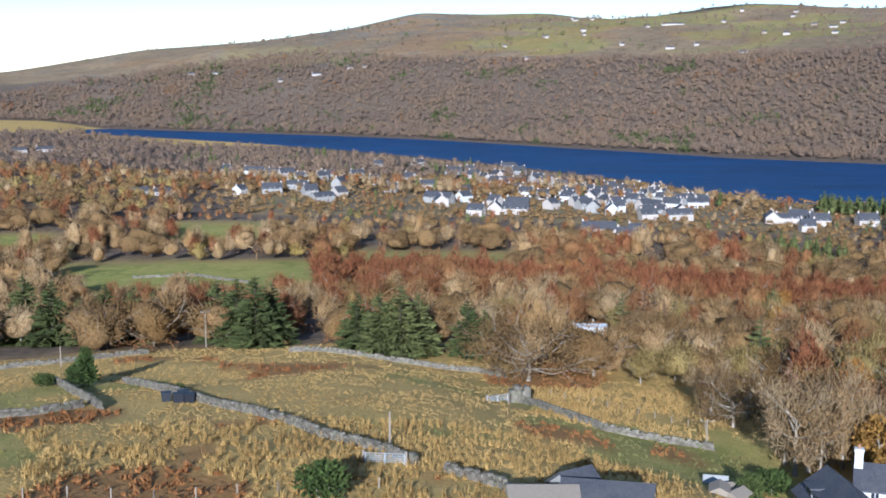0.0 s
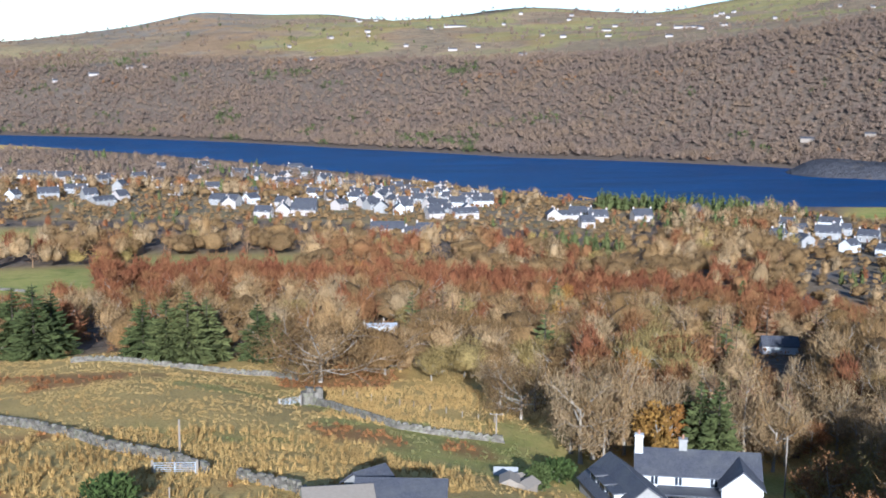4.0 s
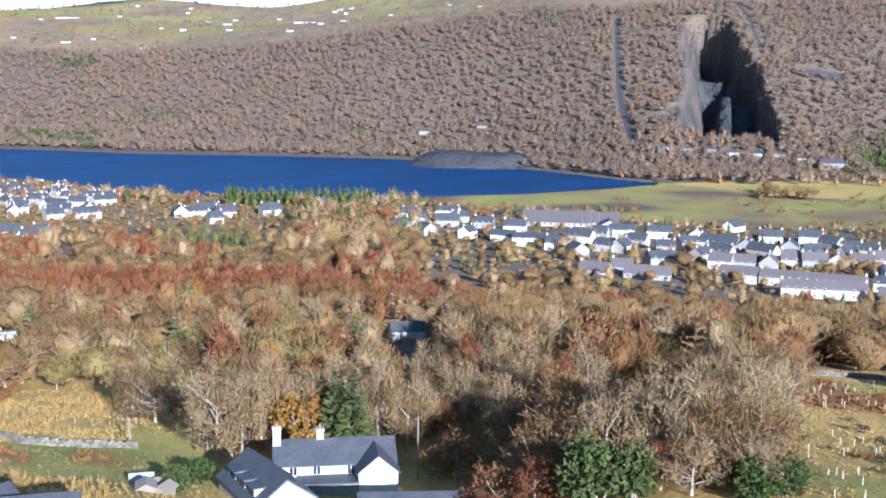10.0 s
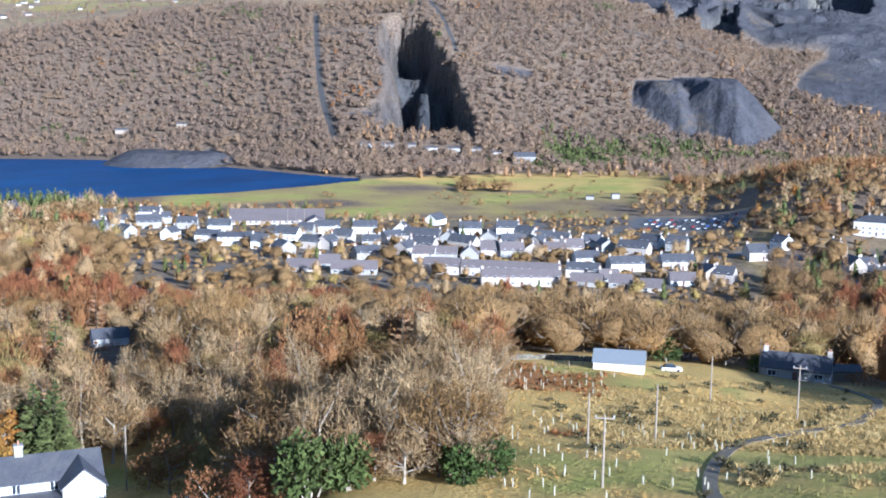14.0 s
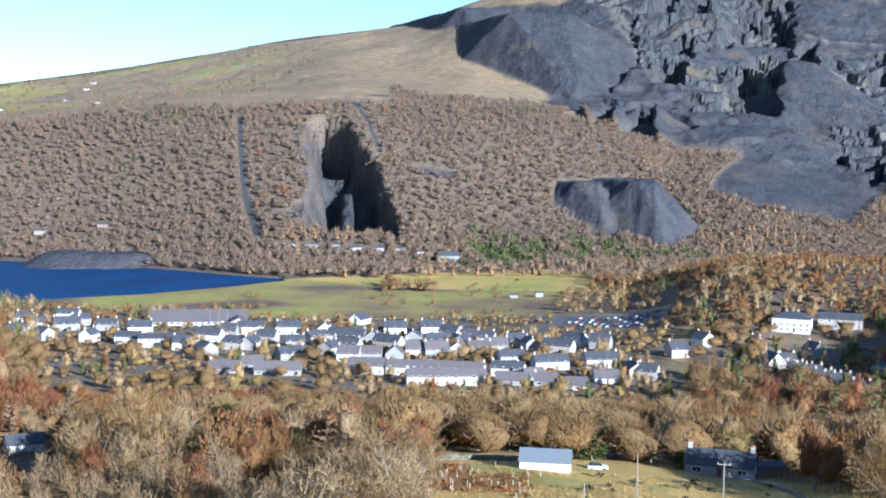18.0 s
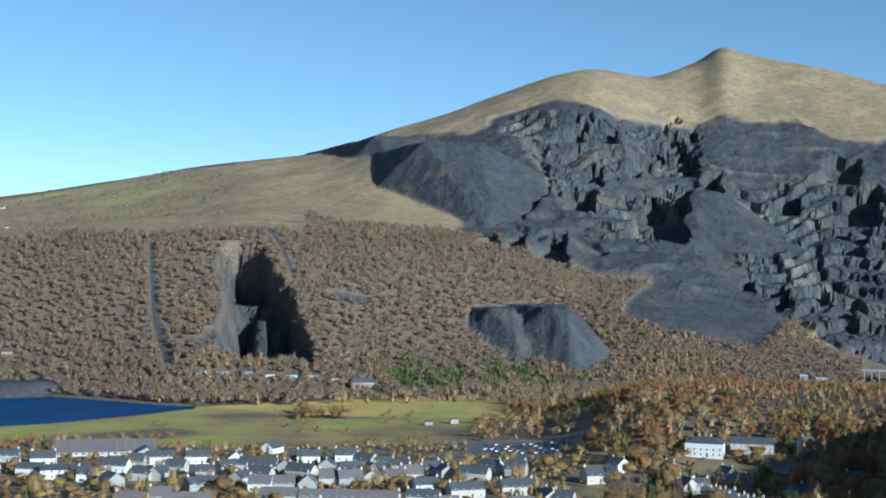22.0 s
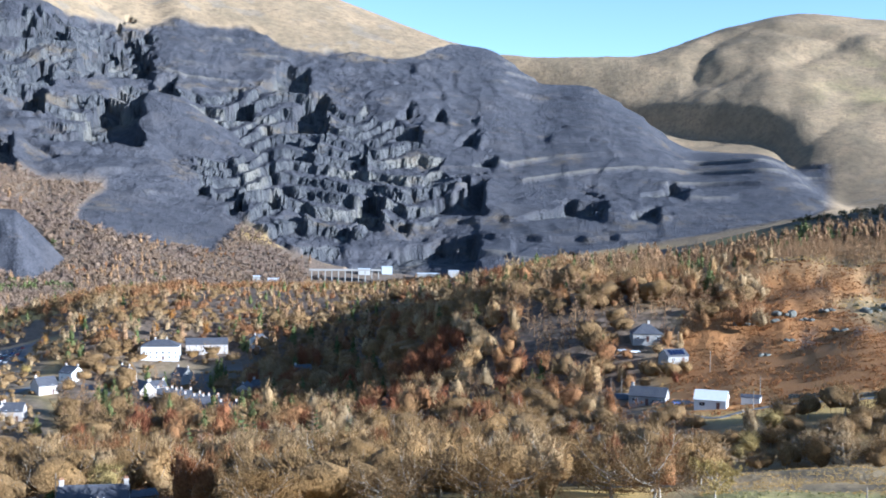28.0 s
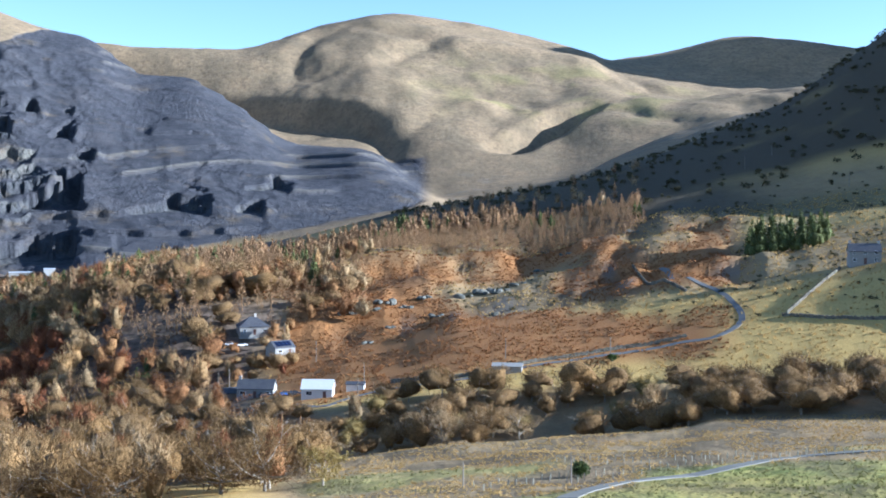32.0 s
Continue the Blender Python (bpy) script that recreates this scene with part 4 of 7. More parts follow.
def grow(seed, h=10.0, spread=4.2, blades=700, length=0.9, width=0.13, limbs=7, tall=0.0, upward=0.5, low=0.3, twigs=4):
    """A broadleaf: wood and crown arrays. tall: 0 domed, 1 slender."""
    wood, leaf = Sprigs(seed), Sprigs(seed + 100)
    r = wood.rnd
    top = Vector((r.uniform(-0.4, 0.4), r.uniform(-0.4, 0.4), h * (0.42 + 0.35 * tall)))
    fork = Vector((top.x * 0.4, top.y * 0.4, h * 0.14))
    girth = 0.022 * h + 0.06
    wood.limb(Vector((0, 0, -0.6)), fork, girth * 1.25, girth * 0.8, 6)
    wood.limb(fork, top, girth * 0.8, girth * 0.4, 5)
    ends = []
    for i in range(limbs):
        a = 2 * math.pi * (i + r.random() * 0.7) / limbs
        u = r.uniform(0.1, 1.0)
        start = fork.lerp(top, u)
        reach = spread * r.uniform(0.55, 1.0) * (1 - 0.55 * tall * u)
        rise = h * (0.42 + 0.5 * u + 0.1 * tall) * r.uniform(0.75, 1.0) - start.z
        end = start + Vector((math.cos(a) * reach, math.sin(a) * reach, max(rise * (0.55 + 0.45 * u), 0.4)))
        mid = start.lerp(end, 0.5) + Vector((0, 0, -0.12 * reach * (1 - tall)))
        wood.limb(start, mid, girth * 0.45, girth * 0.28, 4)
        wood.limb(mid, end, girth * 0.28, girth * 0.1, 3)
        for j in range(4):
            s = mid.lerp(end, r.uniform(0.0, 1.0))
            d = (end - start).normalized() + wood.way(0.3) * 0.9
            e = s + d.normalized() * spread * r.uniform(0.25, 0.5)
            if j < twigs:
                wood.limb(s, e, girth * 0.16, girth * 0.05, 3)
            ends.append((s, e))
        ends.append((mid, end))
    for i in range(blades):
        s, e = leaf.rnd.choice(ends)
        p = s.lerp(e, leaf.rnd.uniform(0.1, 1.1)) + leaf.way() * spread * 0.24 * leaf.rnd.random()
        if leaf.rnd.random() < low:
            # the skirt and the shell of the crown
            q = leaf.way(0.2)
            p = Vector((q.x * spread * 0.8 * (1 - 0.3 * tall), q.y * spread * 0.8 * (1 - 0.3 * tall), h * 0.5 + q.z * h * 0.38)) * leaf.rnd.uniform(0.8, 1.05)
        d = ((e - s).normalized() * 0.5 + leaf.way(upward)).normalized()
        leaf.blade(p, d, length * leaf.rnd.uniform(0.6, 1.3), width * leaf.rnd.uniform(0.7, 1.3))
    return wood.arrays(), leaf.arrays()


def conifer(seed, h=12.0, spread=3.0, tiers=15, arms=9, droop=0.25, size=1.0, extra=2):
    wood, leaf = Sprigs(seed), Sprigs(seed + 100)
    r = leaf.rnd
    wood.limb(Vector((0, 0, -0.6)), Vector((0, 0, h * 0.98)), 0.018 * h, 0.02, 5)
    for k in range(tiers):
        u = k / tiers
        z, reach = h * (0.06 + 0.92 * u), spread * (1 - u) ** 0.85 * r.uniform(0.8, 1.1) + 0.15
        for i in range(max(4, int(arms * (1 - 0.4 * u)))):
            a = 2 * math.pi * (i + r.random()) / arms + k
            d = Vector((math.cos(a), math.sin(a), -droop + 0.6 * u)).normalized()
            s = Vector((0, 0, z))
            wide = 0.42 * reach * size + 0.2
            leaf.blade(s + d * reach * 0.12, d, reach * r.uniform(0.75, 1.1), wide)
            for j in range(extra):
                p = s + d * reach * r.uniform(0.35, 0.85)
                leaf.blade(p, (d + leaf.way(0.4) * 0.7).normalized(), reach * 0.42 + 0.2, wide * 0.6)
    leaf.blade(Vector((0, 0, h * 0.9)), Vector((0, 0, 1)), h * 0.12, 0.25)
    return wood.arrays(), leaf.arrays()


def shrub(seed, h=3.0, spread=2.0, blades=420, length=0.5, width=0.3):
    wood, leaf = Sprigs(seed), Sprigs(seed + 100)
    r = leaf.rnd
    lobes = [Vector((r.uniform(-0.5, 0.5) * spread, r.uniform(-0.5, 0.5) * spread, h * r.uniform(0.3, 0.7))) for i in range(6)]
    for c in lobes:
        wood.limb(Vector((c.x * 0.2, c.y * 0.2, -0.3)), c, 0.07, 0.02, 3)
    for i in range(blades):
        c, d = r.choice(lobes), leaf.way(0.25)
        p = c + Vector((d.x * spread * 0.55, d.y * spread * 0.55, d.z * h * 0.33)) * r.random() ** 0.35
        p.z = max(p.z, 0.05)
        leaf.blade(p, (d + leaf.way(0.3)).normalized(), length * r.uniform(0.6, 1.2), width)
    return wood.arrays(), leaf.arrays()


def tuft_tree(seed, h=8.0, spread=3.2, blades=26, length=2.4, width=1.5, cone=False):
    """A far tree: a ragged clump of twig sprays round a short trunk, in one array."""
    s = Sprigs(seed)
    r = s.rnd
    s.limb(Vector((0, 0, -0.8)), Vector((0, 0, h * 0.5)), 0.22, 0.12, 3)
    for i in range(blades):
        d = s.way(0.35)
        if cone and i < 2 and width > 0.4:
            s.lobe(Vector((0, 0, h * (0.22 + 0.3 * i))), (spread * (0.55 - 0.24 * i), spread * (0.55 - 0.24 * i), h * (0.24 - 0.04 * i)), 1)
        if cone:
            u = r.random()
            rad = spread * (1 - u) * 0.7
            p = Vector((d.x * rad, d.y * rad, h * (0.12 + 0.75 * u)))
            s.blade(p, (d + Vector((0, 0, 0.2))).normalized(), length * (1.1 - 0.6 * u), width)
        else:
            q = r.random() ** 0.4
            p = Vector((d.x * spread * 0.75 * q, d.y * spread * 0.75 * q, max(h * 0.42 + d.z * h * 0.42 * q, 0.3)))
            s.blade(p, (d + s.way(0.4) * 0.6).normalized(), length * r.uniform(0.6, 1.2), width * r.uniform(0.6, 1.2))
    return s.arrays()


def crown_shell(s, centre, radii, k, lumps, rough=0.12, floor=-0.95, size=0.68):
    """The lumpy outside of a crown, open below: a dome of merging boughs."""
    v, f = BALLS[k]
    r = s.rnd
    boughs = [(s.way(0.25), r.uniform(0.12, 0.5)) for i in range(lumps)]
    n, keep = len(s.v), {}
    for i, q in enumerate(v):
        if q[2] < floor:
            continue
        d = Vector(q)
        out = size + sum(g * max(0.0, (d.dot(b) - 0.68) / 0.32) for b, g in boughs) + r.uniform(-rough, rough)
        keep[i] = n + len(keep)
        s.v.append(centre + Vector((q[0] * radii[0], q[1] * radii[0], q[2] * radii[1])) * out)
    for a, b, c in f:
        if a in keep and b in keep and c in keep:
            s.f.append((keep[a], keep[b], keep[c]))
    return boughs


def twig_dome(seed, h, spread, tall=0.0, blades=300, length=1.5, width=0.2, k=2, lumps=9, leafy=False, size=0.66):
    """A bare round-headed tree: twig sprays all over a lumpy dome."""
    s = Sprigs(seed)
    r = s.rnd
    wide = spread * (1 - 0.3 * tall)
    centre, radii = Vector((0, 0, h * (0.42 + 0.06 * tall))), (wide * 0.86, h * (0.4 + 0.06 * tall))
    boughs = crown_shell(s, centre, radii, k, lumps, size=size)
    for i in range(blades):
        d = s.way(0.4)
        if d.z < -0.7:
            d.z = -d.z
        out = size + 0.24 * r.random() + sum(g * max(0.0, (d.dot(b) - 0.68) / 0.32) for b, g in boughs)
        p = centre + Vector((d.x * radii[0], d.y * radii[0], d.z * radii[1])) * out
        across = s.way(0.3)
        run = (d * (0.55 + 0.3 * tall) + across * (0.35 if leafy else 0.75) + Vector((0, 0, 0.25 + 0.6 * tall))).normalized()
        side = run.cross(d + s.way() * 0.7)
        side = side.normalized() * (0.5 * width * r.uniform(0.6, 1.3)) if side.length > 0.05 else Vector((width * 0.5, 0, 0))
        n = len(s.v)
        s.v += [p - side, p + side, p + run * length * r.uniform(0.5, 1.3)]
        s.f.append((n, n + 1, n + 2))
    return s.arrays()


def scatter(name, templates, places, material, label, category, seed, low=0.75, high=1.25):
    """Many trees that nobody could count, in one object."""
    if not len(places):
        return
    rng = np.random.RandomState(seed)
    vs, fs, n = [], [], 0
    for p in places:
        v, f = templates[rng.randint(len(templates))]
        a, s = rng.uniform(0, 6.283), rng.uniform(low, high) * (p[3] if len(p) > 3 else 1.0)
        ca, sa = math.cos(a) * s, math.sin(a) * s
        w = np.stack([v[:, 0] * ca - v[:, 1] * sa, v[:, 0] * sa + v[:, 1] * ca, v[:, 2] * s * rng.uniform(0.9, 1.15)], -1) + np.array(p[:3])
        vs.append(w)
        fs.append(f + n)
        n += len(v)
    me = tri_mesh(name, np.concatenate(vs), np.concatenate(fs), material)
    tagged(new(name, me), label, category, kind="stuff")


# Where each kind of wood grows: bearings, distances, spacing, share kept, kinds with weights. The first that fits holds.
NO_TREES = [(24.9, 28.1, 236, 330), (6.0, 8.9, 268, 324), (25.5, 30, 100, 141), (37.5, 51.5, 790, 955), (31, 38, 860, 935), (45.5, 63, 100, 236), (33.5, 41, 288, 306), (59, 64, 240, 262), (31.5, 43.0, 955, 1095), (45.6, 52, 955, 1095), (84.5, 87.5, 405, 424)]
WOODS = [
    (17.6, 24.4, 872, 906, 5.4, 1.0, {"spruce": 1}),
    (27, 44.5, 118, 190, 5.6, 0.9, {"oak": 2, "ash": 4, "birch": 1, "larch": 0.8, "willow": 2.2, "beech": 0.9}),
    (17.5, 27, 172, 190, 5.0, 1.0, {"ash": 3, "larch": 2, "oak": 1}),
    (13, 17.5, 195, 215, 6.0, 0.9, {"ash": 2, "oak": 3, "larch": 2}),
    (17.5, 46, 190, 285, 6.3, 0.92, {"oak": 5, "ash": 4, "birch": 2, "larch": 1.2, "willow": 2.5, "beech": 2, "maple": 0.12, "spruce": 0.3}),
    (4, 17.5, 240, 285, 7.0, 0.85, {"oak": 4, "ash": 2, "willow": 2, "spruce": 0.5}),
    (-6, 40, 372, 455, 6.6, 0.96, {"birch": 11, "beech": 2, "maple": 0.1, "willow": 0.3, "spruce": 0.1}),
    (3, 48, 285, 380, 7.0, 0.92, {"oak": 5, "ash": 3, "willow": 1.5, "birch": 1.5, "larch": 1, "maple": 0.1, "spruce": 0.2}),
    (-30, -17, 285, 470, 8.0, 0.8, {"ash": 3, "oak": 2, "birch": 1}),
    (-17, 4, 270, 375, 7.4, 0.5, {"oak": 4, "ash": 2, "birch": 3, "willow": 1}),
    (43.0, 45.6, 985, 1035, 6.0, 0.9, {"oak": 3, "willow": 1}),
    (15, 19.5, 560, 640, 7.5, 0.9, {"spruce": 5, "oak": 2}),
    (19.8, 27.5, 865, 925, 6.5, 1.0, {"spruce": 9, "ash": 1}),
    (74, 87.5, 402, 480, 7.0, 0.9, {"larch": 1.5, "ash": 2, "beech": 2.5, "oak": 3, "birch": 1, "spruce": 0.6}),
    (78, 91, 482, 612, 6.2, 0.9, {"larch": 4, "oak": 1.5, "beech": 1.5, "ash": 1, "spruce": 0.8}),
    (19.5, 28, 690, 940, 8, 0.85, {"oak": 3, "ash": 2, "spruce": 1.2, "birch": 1}),
    (28, 57, 470, 960, 8, 0.75, {"oak": 4, "ash": 2, "spruce": 0.5, "willow": 1.2, "birch": 0.6}),
    (-12, 14, 945, 1420, 9, 0.85, {"oak": 4, "ash": 2, "birch": 2, "spruce": 0.5}),
    (-10, 20, 690, 940, 8, 0.5, {"oak": 4, "ash": 2, "birch": 2, "spruce": 0.7}),
    (-32, 46, 455, 690, 8.6, 0.85, {"oak": 5, "larch": 1.6, "ash": 3, "birch": 1.5, "willow": 1, "beech": 0.6}),
    (-32, 6, 690, 1560, 9.5, 0.9, {"oak": 3.5, "beech": 0.5, "ash": 1, "birch": 2.5, "willow": 2}),
    (6, 36, 900, 945, 9, 0.7, {"ash": 3, "oak": 2, "spruce": 0.6}),
    (63, 89, 205, 300, 7.6, 0.85, {"oak": 7, "ash": 2, "willow": 1, "birch": 1.5}),
    (44, 76, 258, 330, 7.6, 0.9, {"oak": 7, "ash": 3, "willow": 1, "birch": 0.6}),
    (44, 58, 330, 462, 7.8, 0.9, {"oak": 7, "ash": 3, "willow": 1, "larch": 0.6}),
    (58, 79, 330, 480, 7.6, 0.85, {"birch": 3, "beech": 2, "oak": 3, "larch": 2, "spruce": 1.2, "ash": 2}),
    (90, 122, 297, 346, 6.6, 0.8, {"oak": 9, "willow": 1, "ash": 0.5}),
    (84, 90, 297, 350, 7.0, 0.75, {"oak": 9, "willow": 1.0}),
    (76, 84, 300, 400, 8.0, 0.85, {"oak": 5, "birch": 2, "ash": 2}),
    (87, 104, 588, 690, 5.2, 0.97, {"larch": 9, "spruce": 0.3}),
    (82, 98, 610, 740, 6.0, 0.95, {"larch": 7, "spruce": 0.5}),
    (66, 82, 480, 880, 6.6, 0.92, {"larch": 2, "oak": 4, "spruce": 1.6, "beech": 1.5, "ash": 2, "birch": 1.5}),
    (58, 66, 480, 690, 8, 0.8, {"oak": 3, "larch": 2, "spruce": 1}),
    (53, 76, 690, 1150, 7.6, 0.95, {"beech": 3.5, "oak": 5, "larch": 0.8, "spruce": 0.4, "maple": 0.3, "ash": 1}),
    (92, 104, 690, 860, 9, 0.2, {"ash": 3, "larch": 2}),
    (108.8, 112.4, 515, 545, 5, 0.9, {"spruce": 1}),
    (47, 57, 1240, 1330, 8, 0.9, {"spruce": 4, "oak": 3}),
    (36, 78, 1100, 1330, 9.5, 0.85, {"oak": 4, "beech": 2, "ash": 3, "larch": 1}),
    (55, 70, 1330, 1640, 9.5, 0.8, {"beech": 2, "oak": 3, "larch": 2}),
]
HEIGHTS = {"oak": 1.0, "ash": 1.0, "beech": 1.0, "birch": 0.95, "larch": 1.05, "maple": 0.95, "spruce": 1.0, "willow": 0.8}
CLEAR = []  # discs kept free of trees: x, y, radius


def plant_woods():
    rng = np.random.RandomState(5)
    found = {}
    taken = set()
    for w, (a0, a1, r0, r1, gap, share, kinds) in enumerate(WOODS):
        soft_kinds = sum(n for k, n in kinds.items() if k in ("oak", "ash", "beech", "willow"))
        gap = gap * (1.0 + 0.38 * soft_kinds / sum(kinds.values())) * (1.0 if r1 > 200 else 0.85)
        xs, ys = np.meshgrid(np.arange(-1500, 1700, gap), np.arange(-500, 1700, gap))
        xs = (xs + rng.uniform(-0.42, 0.42, xs.shape) * gap).ravel()
        ys = (ys + rng.uniform(-0.42, 0.42, ys.shape) * gap).ravel()
        az, r = np.degrees(np.arctan2(xs, ys)), np.hypot(xs, ys)
        keep = (az > a0) & (az < a1) & (r > r0) & (r < r1) & (rng.uniform(size=xs.shape) < share)
        xs, ys, az, r = xs[keep], ys[keep], az[keep], r[keep]
        for b0, b1, q0, q1, *_ in WOODS[:w]:
            m = ~((az > b0) & (az < b1) & (r > q0) & (r < q1))
            xs, ys, az, r = xs[m], ys[m], az[m], r[m]
        for b0, b1, q0, q1 in NO_TREES:
            m = ~((az > b0) & (az < b1) & (r > q0) & (r < q1))
            xs, ys, az, r = xs[m], ys[m], az[m], r[m]
        if not len(xs):
            continue
        bare = grid_sample(GRID_COVER["slate"], az, r) + 0.6 * grid_sample(GRID_COVER["green"], az, r) + 0.55 * grid_sample(GRID_COVER["tarmac"], az, r)
        z = grid_sample(GRID_Z, az, r)
        ok = (bare < 0.35) & (z > 0.6)
        for cx, cy, cr in CLEAR:
            ok &= np.hypot(xs - cx, ys - cy) > cr
        names, weights = list(kinds), np.array(list(kinds.values()), float)
        # kinds stand in groups
        group = value_noise(xs / 26, ys / 26, 7) * 0.75 + rng.uniform(size=xs.shape) * 0.25
        rank = np.argsort(np.argsort(group)) / max(len(group), 1)
        pick = np.searchsorted(np.cumsum(weights / weights.sum()), rank, side="right").clip(0, len(names) - 1)
        for i in np.nonzero(ok)[0]:
            # lower trees by the village and its gardens
            low = 0.62 if 24.6 < az[i] < 28.3 and 195 < r[i] < 245 else 0.62 if 81 < az[i] < 93 and 290 < r[i] < 405 else 0.6 if 83.8 < az[i] < 89 and 400 < r[i] < 500 else 0.62 if 64 < az[i] < 80 and r[i] > 780 else 0.72 if az[i] > 86 and r[i] > 560 else 0.78 if 93 <= az[i] < 123 and r[i] < 350 else 0.5 if -12 < az[i] < 21 and 600 < r[i] < 870 else 0.75 if az[i] < 21 and r[i] >= 960 else 0.62 if 27 < az[i] < 58 and 425 < r[i] < 960 else 0.8 if 27 < az[i] < 58 and 380 < r[i] < 960 else 1.0
            found.setdefault(names[pick[i]], []).append((xs[i], ys[i], z[i], r[i], low))
    return found


KINDS = {
    "oak": ("oak_tree", dict(h=10.0, spread=7.2, limbs=12), BARK, "bare grey-brown oak with a broad domed crown"),
    "ash": ("ash_tree", dict(h=11.0, spread=5.0, limbs=9, tall=0.5, upward=1.0), BARK, "leafless pale grey tree with upright branches"),
    "beech": ("beech_tree", dict(h=10.5, spread=5.0, limbs=8, length=0.6, width=0.34), BARK, "beech tree with dry rust-brown leaves"),
    "birch": ("birch_tree", dict(h=10.0, spread=3.9, limbs=7, tall=0.7), BARK, "slender birch with maroon twigs and pale trunk"),
    "larch": ("larch_tree", dict(h=12.5, spread=3.3, tiers=16, arms=8, size=0.5, droop=0.05), BARK_DARK, "golden-brown larch losing its needles"),
    "maple": ("maple_tree", dict(h=9.0, spread=3.0, limbs=8, length=0.6, width=0.4, tall=0.4), BARK, "tree in bright orange autumn leaf"),
    "spruce": ("spruce_tree", dict(h=13.0, spread=3.4, tiers=19, arms=12), BARK_DARK, "dark green spruce with drooping branches"),
    "willow": ("willow_tree", dict(h=8.0, spread=4.6, limbs=8, length=0.8, width=0.16), BARK, "bushy willow with olive-yellow twigs"),
}


def make(kind, seed, quality):
    """Arrays of one tree: quality 2 near, 1 middle, 0 far."""
    opts = dict(KINDS[kind][1])
    needle = kind in ("larch", "spruce")
    if quality == 2:
        return conifer(seed, extra=3, **opts) if needle else grow(seed, blades=2300 if kind == "oak" else 1600, low=0.5 if kind == "oak" else 0.35, **{"length": 1.15, "width": 0.12, "twigs": 4, **opts})
    if quality == 1:
        if needle:
            opts.update(tiers=11, arms=7, size=opts.get("size", 1.0) * 1.25)
            return conifer(seed, extra=1, **opts)
        opts.update(limbs=9, twigs=2)
        wood = grow(seed, blades=1, **opts)[0]
        leafy = kind in ("beech", "maple")
        return wood, twig_dome(seed, opts["h"], opts["spread"], opts.get("tall", 0.0), 540, 0.9 if leafy else 1.9, 0.42 if leafy else 0.19, 2, 10, leafy, 0.5)
    if needle and quality == 0.5:
        return tuft_tree(seed, opts["h"] * 0.95, opts["spread"] * 1.1, 110, 1.3, 0.34 if kind == "larch" else 0.6, True)
    if needle:
        return tuft_tree(seed, opts["h"] * 0.95, opts["spread"] * 1.15, 36, 2.1, 0.8, True)
    if quality == 0.5:
        return twig_dome(seed, opts["h"], opts["spread"], opts.get("tall", 0.0), 200, 2.4, 0.27, 2, 9, size=0.46)
    return twig_dome(seed, opts["h"], opts["spread"], opts.get("tall", 0.0), 66, 2.4, 0.5, 1, 6, size=0.42)


def raise_woods():
    found = plant_woods()
    for k, (kind, rows) in enumerate(sorted(found.items())):
        name, opts, bark, label = KINDS[kind]
        rows = sorted(rows, key=lambda q: q[3])
        near, mid, far, last = [q for q in rows if q[3] < 215][:60], [], [], []
        for q in rows[len(near):]:
            (mid if q[3] < 400 else far if q[3] < 680 else last).append(q[:3] + q[4:])
        makers = []
        for s in range(4):
            (wv, wf), (lv, lf) = make(kind, 31 * k + s, 2)
            makers.append((tri_mesh("trunk", wv, wf, bark), tri_mesh("crown", lv, lf, CROWN[kind])))
        rng = random.Random(k)
        for x, y, z, r, low in near:
            size = HEIGHTS[kind] * rng.uniform(0.75, 1.15)
            root = thing(name, Matrix.LocRotScale((x, y, z), Euler((0, 0, rng.uniform(0, 6.28))), (size, size, size * rng.uniform(0.9, 1.15))), label, "tree", name + "s of the wood")
            trunk, crown = rng.choice(makers)
            part("trunk", trunk, None, root)
            part("crown", crown, None, root)
        temps, woods = [], []
        for s in range(5):
            (wv, wf), (lv, lf) = make(kind, 57 * k + s, 1)
            temps.append((lv, lf))
            woods.append((wv, wf))
        scatter("%s_crowns" % kind, temps, mid, CROWN[kind], "crowns of %s trees in autumn woodland" % kind, "woodland", 100 + k)
        scatter("%s_trunks" % kind, woods, mid, bark, "trunks and limbs of %s trees in woodland" % kind, "woodland", 100 + k)
        scatter("%s_wood" % kind, [make(kind, 71 * k + s, 0.5) for s in range(6)], far, CROWN[kind], "autumn wood of %s trees" % kind, "woodland", 300 + k)
        if kind not in ("spruce", "larch"):
            # beyond 1050 m the woods take a grey-brown colour that paints in the haze
            bare, last = [q for q in last if math.hypot(q[0], q[1]) > 1050], [q for q in last if math.hypot(q[0], q[1]) <= 1050]
            scatter("bare_%s_wood" % kind, [make(kind, 91 * k + s, 0) for s in range(5)], bare, CROWN["hill"], "leafless grey-brown wood of %s trees at the foot of the slope" % kind, "woodland", 400 + k)
        scatter("far_%s_wood" % kind, [make(kind, 91 * k + s, 0) for s in range(5)], last, CROWN[kind], "distant autumn wood of %s trees" % kind, "woodland", 200 + k)


